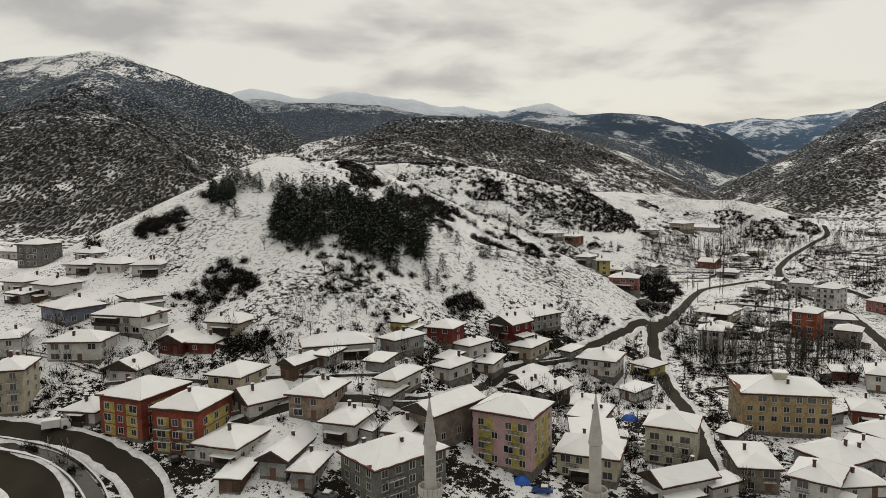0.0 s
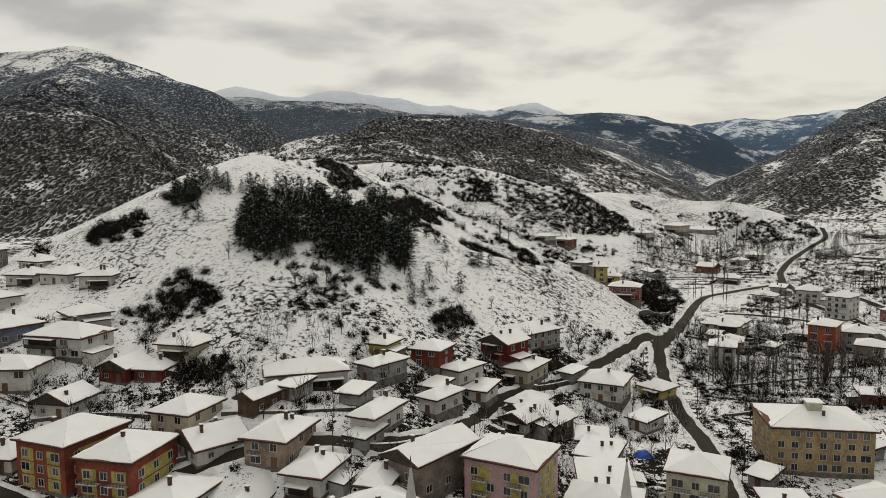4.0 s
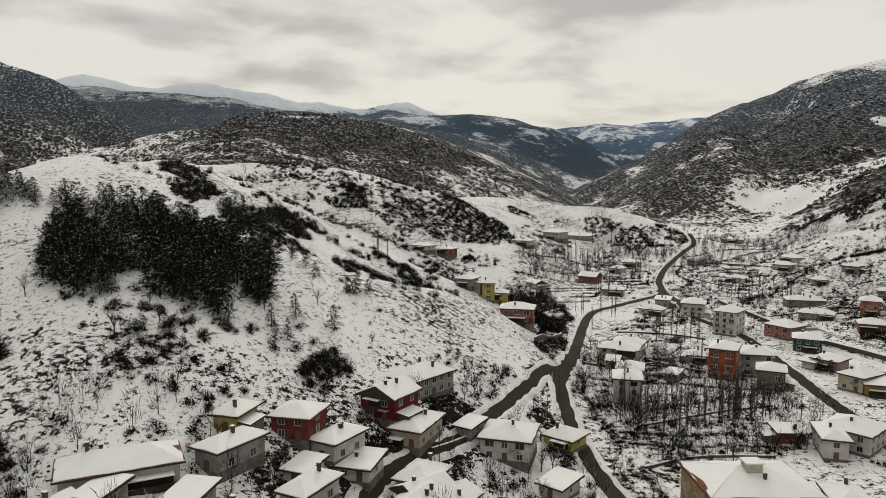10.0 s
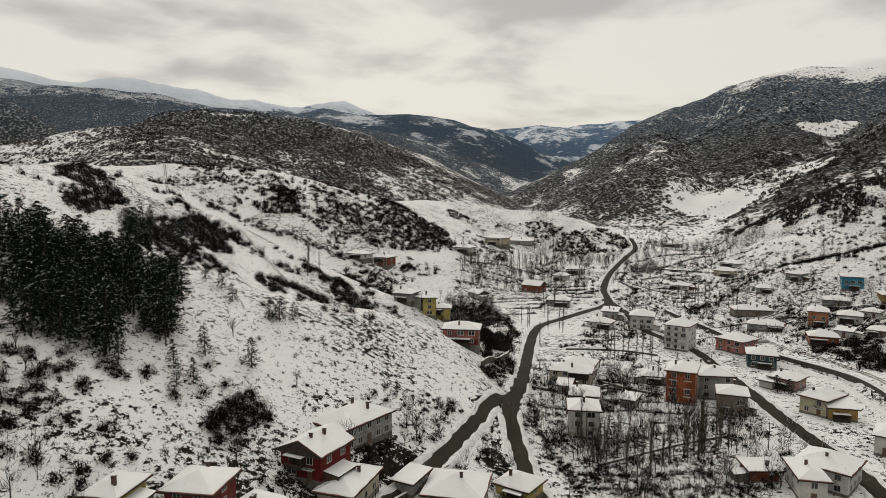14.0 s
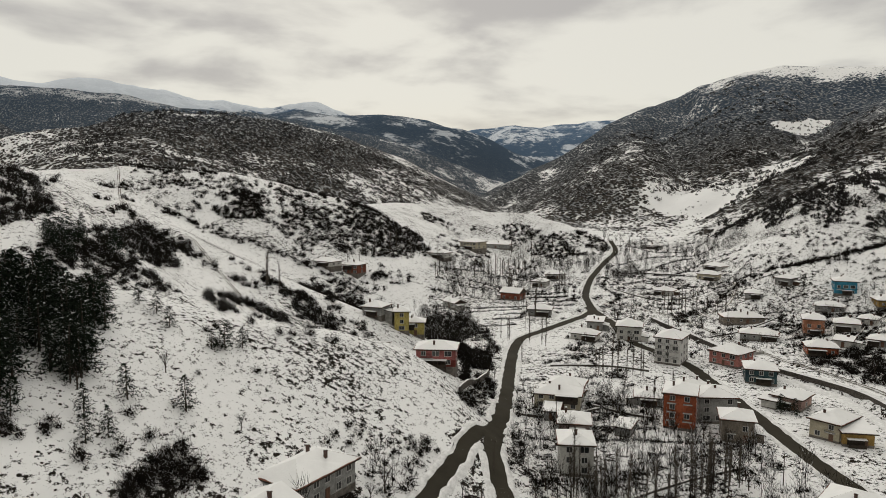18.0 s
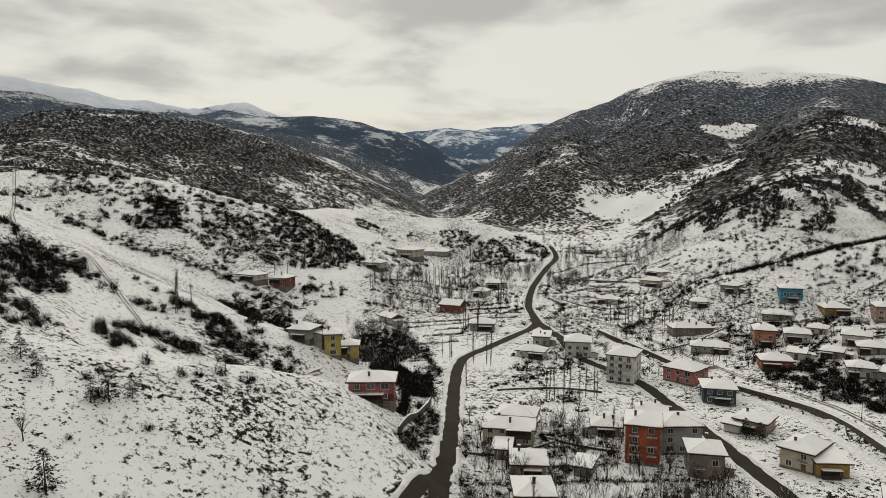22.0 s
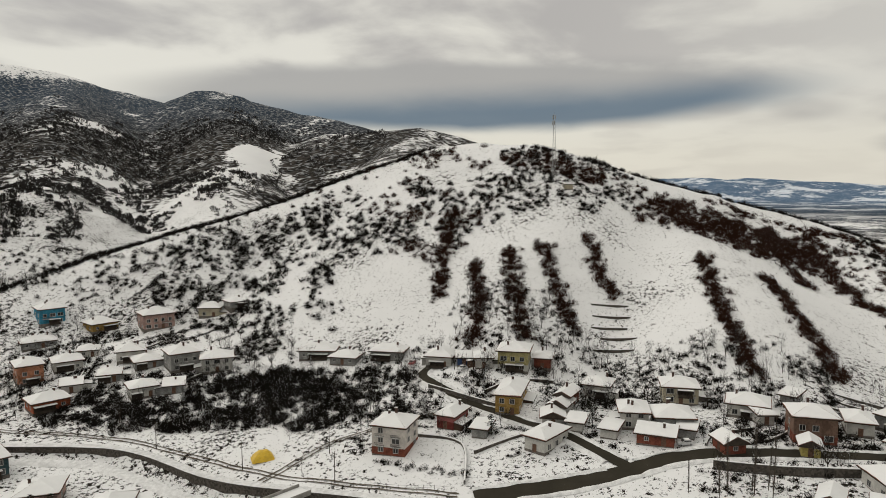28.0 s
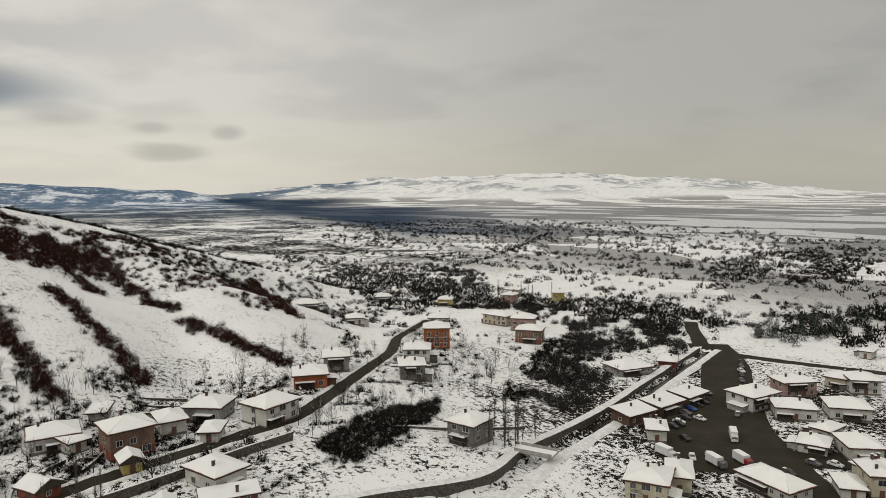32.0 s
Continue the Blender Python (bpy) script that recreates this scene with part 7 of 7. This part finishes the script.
# ---------------------------------------------------------------- walls, poles, mast, minarets, vehicles
for points, tall in (
    ([(83, 295), (96, 316), (108, 335), (111, 340)], 2.2), ([(-17, 157), (-8, 158), (2, 168), (6, 177)], 1.6), ([(216, 121), (212, 105), (211, 90), (213, 73), (214, 58)], 2.3),
    ([(268, 199), (259, 186), (253, 176)], 1.5), ([(236, 197), (231, 184), (211, 181)], 0.8), ([(328, 142), (332, 127)], 0.7), ([(322, 142), (325, 127)], 0.7), ([(315, 143), (318, 129)], 0.7),
    ([(310, 140), (312, 126)], 0.7), ([(303, 143), (305, 128)], 0.8), ([(274, 72), (270, 58)], 0.7), ([(269, 73), (262, 62)], 0.7), ([(264, 77), (257, 68)], 0.7),
    ([(139, 345), (162, 342), (176, 334)], 0.7), ([(131, 302), (137, 293), (145, 285)], 0.7), ([(211, 420), (237, 415)], 0.6), ([(307, 554), (344, 528)], 0.6), ([(268, 499), (274, 460)], 0.6),
    ([(95, 240), (116, 245), (145, 249)], 0.6), ([(101, 298), (115, 294), (132, 298)], 0.6), ([(84, 215), (100, 218), (120, 214)], 0.7), ([(240, 160), (232, 172), (226, 180)], 0.8),
    ([(228, 120), (236, 116), (242, 104)], 0.9), ([(232, 104), (240, 96), (250, 92)], 0.8), ([(262, 180), (272, 170), (276, 158)], 0.9), ([(248, 30), (262, 22), (270, 10)], 0.8),
    ([(258, -20), (250, -36), (262, -52)], 0.8), ([(205, 30), (195, 12), (186, -8)], 0.8), ([(-86, 172), (-70, 176), (-52, 172)], 0.8), ([(-44, 168), (-30, 166), (-16, 170)], 0.7),
    ([(12, 186), (22, 194), (34, 200)], 0.9), ([(30, 214), (40, 222), (53, 234)], 0.8), ([(-64, 160), (-54, 154), (-42, 156)], 0.8), ([(100, 178), (112, 190), (128, 196)], 0.8),
    ([(300, 330), (318, 322), (330, 330)], 0.7), ([(282, 290), (296, 286), (312, 292)], 0.7), ([(270, 330), (290, 338), (312, 352)], 0.6), ([(229, 375), (255, 376), (290, 386)], 0.6),
):
    stone_wall(points, tall)


def low_wall_fence(points, spacing=2.6, height=1.3):
    """A yard fence of thin posts with two wires, each post a part."""
    line = smooth_line(points, spacing)
    z = ground(line[:, 0], line[:, 1])
    root = tagged(new("fence"), "thin wire fence on dark posts round a snowy yard", "fence", "yard fences")
    root.matrix_world = pose(line[0][0], line[0][1], float(z[0]))
    post = Solid()
    post.tube([(0, 0, -0.3), (0, 0, height)], [0.05, 0.04], 5)
    me = post.mesh("post", [BARK])
    for (x, y), h in zip(line, z):
        part("post", me, root, "", pose(x - line[0][0], y - line[0][1], float(h - z[0])))
    for lift in (0.55, 1.1):
        w = Solid()
        w.tube([(x - line[0][0], y - line[0][1], float(h - z[0]) + lift) for (x, y), h in zip(line, z)], [0.02] * len(line), 3)
        part("wire", w.mesh("wire", [RAIL]), root)
    return root


low_wall_fence([(226, 228), (213, 222), (210, 206), (208, 184)])
low_wall_fence([(226, 228), (236, 214), (236, 198)])
low_wall_fence([(104, 301), (120, 305), (141, 315)])
low_wall_fence([(-8, 186), (4, 186), (14, 196)])
low_wall_fence([(180, 20), (190, 34), (196, 52)])


def pole_meshes():
    s = Solid()
    s.tube([(0, 0, -0.5), (0, 0, 8.2)], [0.13, 0.08], 7)
    arm = Solid()
    arm.box(-0.8, 0.8, -0.05, 0.05, 7.55, 7.67)
    cup = Solid()
    cup.tube([(0, 0, 7.67), (0, 0, 7.8), (0, 0, 7.86)], [0.04, 0.06, 0.03], 6)
    return s.mesh("shaft", [BARK], True), arm.mesh("cross_arm", [BARK]), cup.mesh("insulator", [CONCRETE], True)


def utility_pole():
    shaft, arm, cup = pole_meshes()
    root = tagged(new("utility_pole"), "dark wooden utility pole with a cross-arm", "utility pole", "utility poles")
    part("shaft", shaft, root)
    part("cross_arm", arm, root)
    for x in (-0.7, 0, 0.7):
        part("insulator", cup, root, "", pose(x, 0, 0))
    return root


POLE = utility_pole()
pole_spots = [(226, 218), (211, 212), (273, 208), (230, 272), (218, 240), (258, 384), (232, 396), (329, 630), (155, 401), (76, 253), (109, 284), (66, 236), (30, 208), (8, 164), (-20, 152), (228, 100), (220, 62), (252, -6), (292, -64), (146, 236), (179, 303), (188, 338), (258, 465), (276, 533), (78, 222), (72, 178)]
for i, (x, y) in enumerate(pole_spots):
    m = pose(x + 1.2, y + 2.5, float(ground(x + 1.2, y + 2.5)), 0, 0, 40 + 23 * (i % 5))
    if i == 0:
        POLE.matrix_basis = m
    else:
        copy_thing(POLE, m)


def lattice_mast(x, y, height=33.0):
    """A slender three-legged radio mast with braces, antennas and a hut."""
    root = tagged(new("radio_mast"), "tall grey lattice radio mast on the hilltop", "radio mast")
    root.matrix_world = pose(x, y, float(ground(x, y)))
    corners = [(math.cos(a), math.sin(a)) for a in (0.4, 0.4 + 2.094, 0.4 + 4.189)]
    for c, s in corners:
        leg = Solid()
        leg.tube([(c * 1.3, s * 1.3, -0.5), (c * 0.45, s * 0.45, height)], [0.11, 0.07], 5)
        part("leg", leg.mesh("leg", [METAL]), root)
    n = 16
    for k in range(n):
        z0, z1 = height * k / n, height * (k + 1) / n
        r0, r1 = 1.3 - 0.85 * k / n, 1.3 - 0.85 * (k + 1) / n
        for i in range(3):
            (c0, s0), (c1, s1) = corners[i], corners[(i + 1) % 3]
            b = Solid()
            b.tube([(c0 * r0, s0 * r0, z0), (c1 * r1, s1 * r1, z1)], [0.045, 0.045], 4)
            part("brace", b.mesh("brace", [METAL]), root)
    for z, a in ((31.5, 0.2), (31.5, 2.3), (31.5, 4.4), (28.5, 1.2), (28.5, 3.4)):
        p = Solid()
        p.box(0.75, 0.95, -0.16, 0.16, 0, 2.0)
        part("antenna", p.mesh("antenna", [CONCRETE]), root, "pale panel antenna", pose(0, 0, z - 1, 0, 0, math.degrees(a)))
    rod = Solid()
    rod.tube([(0, 0, height - 1), (0, 0, height + 3)], [0.05, 0.02], 5)
    part("lightning_rod", rod.mesh("lightning_rod", [METAL]), root)


lattice_mast(410, 156)
house(402.0, 149.0, 4.2, 3.4, -70, 0.9, "s", "cream", "huts by the mast")
MARBLE = simple("pale_minaret_stone", (0.44, 0.42, 0.385), 0.7, 0.15, 0.5)
LEAD = simple("grey_lead_cone", (0.40, 0.385, 0.36), 0.6, 0.15, 0.8)


def minaret(x, y, tip):
    """A round white minaret with a balcony, fluted shaft and a pointed cone."""
    z = float(ground(x, y))
    h = tip - z
    root = tagged(new("minaret"), "slender pale stone minaret with a pointed grey cone", "minaret", "twin minarets")
    root.matrix_world = pose(x, y, z)
    base = Solid()
    base.box(-1.9, 1.9, -1.9, 1.9, -0.6, 6.0)
    part("base", base.mesh("base", [MARBLE]), root)
    shaft = Solid()
    sides = 20
    shaft.tube([(0, 0, 6.0), (0, 0, 8.0), (0, 0, 8.2), (0, 0, h * 0.52)], [1.7, 1.3, 1.15, 1.08], sides)
    part("shaft", shaft.mesh("shaft", [MARBLE]), root)
    gallery = Solid()
    b = h * 0.52
    gallery.tube([(0, 0, b - 1.6), (0, 0, b - 0.9), (0, 0, b - 0.85), (0, 0, b - 0.2), (0, 0, b)], [1.1, 1.45, 1.6, 1.95, 2.0], sides)
    part("gallery", gallery.mesh("gallery", [MARBLE]), root, "carved stone balcony")
    for k in range(16):
        a = 2 * math.pi * k / 16
        r = Solid()
        r.box(1.80, 1.94, -0.30, 0.30, 0, 1.0)
        part("balcony_panel", r.mesh("balcony_panel", [MARBLE]), root, "", pose(0, 0, b, 0, 0, math.degrees(a)))
    upper = Solid()
    upper.tube([(0, 0, b), (0, 0, h * 0.74), (0, 0, h * 0.745), (0, 0, h * 0.752)], [0.98, 0.92, 1.1, 1.1], sides)
    part("upper_shaft", upper.mesh("upper_shaft", [MARBLE]), root)
    cone = Solid()
    cone.tube([(0, 0, h * 0.752), (0, 0, h * 0.95), (0, 0, h * 0.955)], [1.08, 0.14, 0.12], sides)
    part("cone", cone.mesh("cone", [LEAD]), root, "pointed grey lead cone")
    tip_ = Solid()
    tip_.tube([(0, 0, h * 0.955), (0, 0, h * 0.965), (0, 0, h * 0.972), (0, 0, h * 0.98), (0, 0, h)], [0.05, 0.16, 0.05, 0.10, 0.02], 8)
    part("finial", tip_.mesh("finial", [RAIL]), root, "dark metal finial")


minaret(-2.4, 106.0, 35.3)
minaret(23.1, 103.5, 36.6)

CAR_PAINT = {k: simple("car_paint_" + k, c, 0.3, 0.12, 1.0) for k, c in (("white", (0.55, 0.55, 0.55)), ("grey", (0.10, 0.10, 0.105)), ("blue", (0.02, 0.06, 0.25)), ("red", (0.25, 0.02, 0.02)), ("black", (0.02, 0.02, 0.022)))}
RUBBER = simple("tyre_rubber", (0.018, 0.018, 0.018), 0.9, 0.2, 4.0)
SEAT_GLASS = GLASS


def profile_solid(points, half, inset=0.0):
    """A body from a side outline (y forward, z up), closed on both sides."""
    s = Solid()
    n = len(points)
    for x in (-half, half):
        for y, z in points:
            s.v.append((x * (1 - (inset if z > 1.0 else 0.0)), y, z))
    s.f.append(tuple(range(n))[::-1])
    s.f.append(tuple(range(n, 2 * n)))
    for i in range(n):
        j = (i + 1) % n
        s.f.append((i, j, n + j, n + i))
    s.m = [0] * len(s.f)
    return s


def wheel_mesh(r, w):
    s = Solid()
    s.tube([(-w / 2, 0, 0), (-w / 2 + 0.02, 0, 0), (w / 2 - 0.02, 0, 0), (w / 2, 0, 0)], [r * 0.9, r, r, r * 0.9], 12)
    return s.mesh("wheel", [RUBBER])


WHEEL, BIG_WHEEL = wheel_mesh(0.31, 0.2), wheel_mesh(0.48, 0.28)


def rim_mesh(r):
    s = Solid()
    s.tube([(-0.11, 0, 0), (0.11, 0, 0)], [r, r], 8)
    return s.mesh("rim", [METAL])


RIM = rim_mesh(0.16)


def car(x, y, turn, paint, snow=True):
    root = tagged(new("car"), "parked %s car with snow on its roof" % paint if snow else "parked %s car on wet asphalt" % paint, "car", "parked cars")
    root.matrix_world = pose(x, y, float(ground(x, y)) + 0.30, 0, 0, turn)
    body = profile_solid([(-2.1, 0.28), (2.05, 0.28), (2.12, 0.6), (1.95, 0.78), (0.95, 0.92), (0.3, 1.38), (-1.1, 1.42), (-1.75, 1.0), (-2.12, 0.92)], 0.84, 0.14)
    part("body", body.mesh("body", [CAR_PAINT[paint]]), root)
    for name, q in (("windscreen", (-0.62, 0.62, 0.36, 0.90, 0.98, 1.34)), ("rear_window", (-0.6, 0.6, -1.72, -1.2, 1.04, 1.36))):
        s = Solid()
        y0, y1 = (q[2], q[3])
        if name == "windscreen":
            s.face([(q[0], y1 + 0.03, q[4] - 0.02), (q[1], y1 + 0.03, q[4] - 0.02), (q[1], y0 + 0.02, q[5] + 0.02), (q[0], y0 + 0.02, q[5] + 0.02)])
        else:
            s.face([(q[0], y0 - 0.02, q[4]), (q[0], y1 - 0.02, q[5] + 0.02), (q[1], y1 - 0.02, q[5] + 0.02), (q[1], y0 - 0.02, q[4])])
        part(name, s.mesh(name, [GLASS]), root, "dark glass")
    for sgn in (-1, 1):
        s = Solid()
        s.box(sgn * 0.80 - 0.03, sgn * 0.80 + 0.03, -1.3, 0.5, 0.95, 1.28)
        part("side_window", s.mesh("side_window", [GLASS]), root, "dark glass")
        for yy in (-1.3, 1.35):
            w = part("wheel", WHEEL, root, "", pose(sgn * 0.76, yy, 0.30))
            part("rim", RIM, w)
    if snow:
        s = Solid()
        s.box(-0.68, 0.68, -1.05, 0.28, 1.40, 1.52)
        part("snow_cover", s.mesh("snow_cover", [SNOW]), root, "layer of snow")
    return root


def truck(x, y, turn, paint, length=6.5, tall=2.6):
    root = tagged(new("truck"), "parked %s box truck with snow on its roof" % paint, "truck", "parked trucks")
    root.matrix_world = pose(x, y, float(ground(x, y)) + 0.30, 0, 0, turn)
    cab = profile_solid([(length / 2 - 1.9, 0.5), (length / 2, 0.5), (length / 2, 1.2), (length / 2 - 0.5, 2.1), (length / 2 - 1.9, 2.15)], 1.0)
    part("cab", cab.mesh("cab", [CAR_PAINT[paint]]), root)
    box = Solid()
    box.box(-1.1, 1.1, -length / 2, length / 2 - 2.0, 0.7, tall)
    part("cargo_box", box.mesh("cargo_box", [CAR_PAINT["white"]]), root, "white cargo box")
    s = Solid()
    s.box(-1.05, 1.05, -length / 2 + 0.05, length / 2 - 2.05, tall, tall + 0.14)
    part("snow_cover", s.mesh("snow_cover", [SNOW]), root, "layer of snow")
    w = Solid()
    w.face([(-0.85, length / 2 - 0.03, 1.28), (0.85, length / 2 - 0.03, 1.28), (0.85, length / 2 - 0.46, 2.02), (-0.85, length / 2 - 0.46, 2.02)])
    part("windscreen", w.mesh("windscreen", [GLASS]), root, "dark glass")
    for sgn in (-1, 1):
        for yy in (-length / 2 + 1.1, length / 2 - 1.1):
            part("wheel", BIG_WHEEL, root, "", pose(sgn * 0.95, yy, 0.46))


for x, y, turn, paint in ((-23, 128, 70, "grey"), (47, 164, 20, "white"), (20, 138, 80, "blue"), (79, 184, 60, "black"), (-57, 141, 30, "black"), (142, -29, 30, "white"), (139, -34, 40, "grey"), (150, -43, 60, "black"), (164, -95, 10, "white"), (156, -111, 20, "grey"), (152, -94, 70, "white"), (153, -108, 25, "red"), (110, -52, 80, "white"), (115, -49, 75, "grey"), (118, -37, 60, "black"), (168, -56, 10, "grey"), (157, -55, 80, "black"), (154, -65, 70, "white"), (279, 189, 60, "white"), (229, 125, 10, "white"), (293, 209, 80, "red"), (146, -78, 15, "grey"), (160, -84, 75, "black"), (205, 355, 5, "black"), (226, 448, 20, "grey")):
    car(x, y, turn, paint, paint != "black")
for i in range(9):
    car(163.5 - 0.9 * i + 0.6 * (i % 3), -96 + 5.6 * i, 72 + 9 * (i % 4), ("grey", "black", "white", "black", "blue")[i % 5], i % 5 == 2)
for i in range(5):
    car(170 - 2.6 * i, -152 + 7.5 * i, 30 + 7 * (i % 3), ("black", "grey", "white")[i % 3], i % 3 == 2)
truck(-88, 153, -65, "white", 5.8, 2.4)
truck(139, -54, 25, "white", 7.5, 2.9)
truck(135, -29, 60, "grey", 7.0, 2.8)
truck(130, -36, 55, "red", 7.0, 2.8)
truck(148, -25, 70, "white", 7.0, 2.8)

TARP_YELLOW = simple("yellow_tarpaulin", (0.62, 0.40, 0.02), 0.5, 0.2, 0.8)
TARP_BLUE = simple("blue_tarpaulin", (0.01, 0.09, 0.42), 0.5, 0.2, 0.8)


def tarp_mound(x, y, turn, w, d, h, mat, label):
    """A tarpaulin drawn over a stack: sagging sides, folded edge."""
    s, n, rnd = Solid(), 9, random.Random(int(x * 7 + y))
    idx = {}
    for j in range(n + 1):
        for i in range(n + 1):
            u, v = i / n * 2 - 1, j / n * 2 - 1
            e = max(abs(u), abs(v) * 0.9)
            z = h * (1 - max(0, e - 0.35) / 0.65) ** 0.75 * (1 - 0.25 * abs(v)) + rnd.uniform(-0.07, 0.07)
            if i in (0, n) or j in (0, n):
                z = -0.15
            idx[i, j] = len(s.v)
            s.v.append((u * w / 2 + rnd.uniform(-0.06, 0.06), v * d / 2 + rnd.uniform(-0.06, 0.06), z))
    for j in range(n):
        for i in range(n):
            s.f.append((idx[i, j], idx[i + 1, j], idx[i + 1, j + 1], idx[i, j + 1]))
    s.m = [0] * len(s.f)
    ob = tagged(new("tarpaulin", s.mesh("tarpaulin", [mat])), label, "tarpaulin")
    ob.matrix_world = pose(x, y, float(ground(x, y)), 0, 0, turn)


tarp_mound(225, 239, -60, 6.4, 5.0, 2.5, TARP_YELLOW, "bright yellow tarpaulin drawn over a stack in the snow")
tarp_mound(50, 183, 20, 4.5, 3.0, 1.6, TARP_BLUE, "bright blue tarpaulin over a pile beside the sheds")
tarp_mound(16, 141, 10, 3.6, 2.6, 1.4, TARP_BLUE, "blue tarpaulin over a small stack by the wall")


def footbridge(x, y, turn, length=11.0, wide=5.0):
    z = max(float(ground(x + 8 * math.cos(radians(turn)) * s, y + 8 * math.sin(radians(turn)) * s)) for s in (-1, 1)) + 0.35
    root = tagged(new("bridge"), "small snow-covered concrete bridge over the river", "bridge")
    root.matrix_world = pose(x, y, z, 0, 0, turn)
    s = Solid()
    s.box(-length / 2, length / 2, -wide / 2, wide / 2, -0.5, 0)
    part("deck", s.mesh("deck", [CONCRETE]), root)
    s = Solid()
    s.box(-length / 2, length / 2, -wide / 2 + 0.3, wide / 2 - 0.3, 0, 0.12)
    part("snow_cover", s.mesh("snow_cover", [SNOW]), root, "trodden snow")
    for v in (-1, 1):
        s = Solid()
        s.box(-length / 2, length / 2, v * wide / 2 - 0.12, v * wide / 2 + 0.12, 0, 0.8)
        part("parapet", s.mesh("parapet", [CONCRETE]), root)


footbridge(171, 8, 12)
footbridge(203, 224, -35)
footbridge(234, 345, -10)
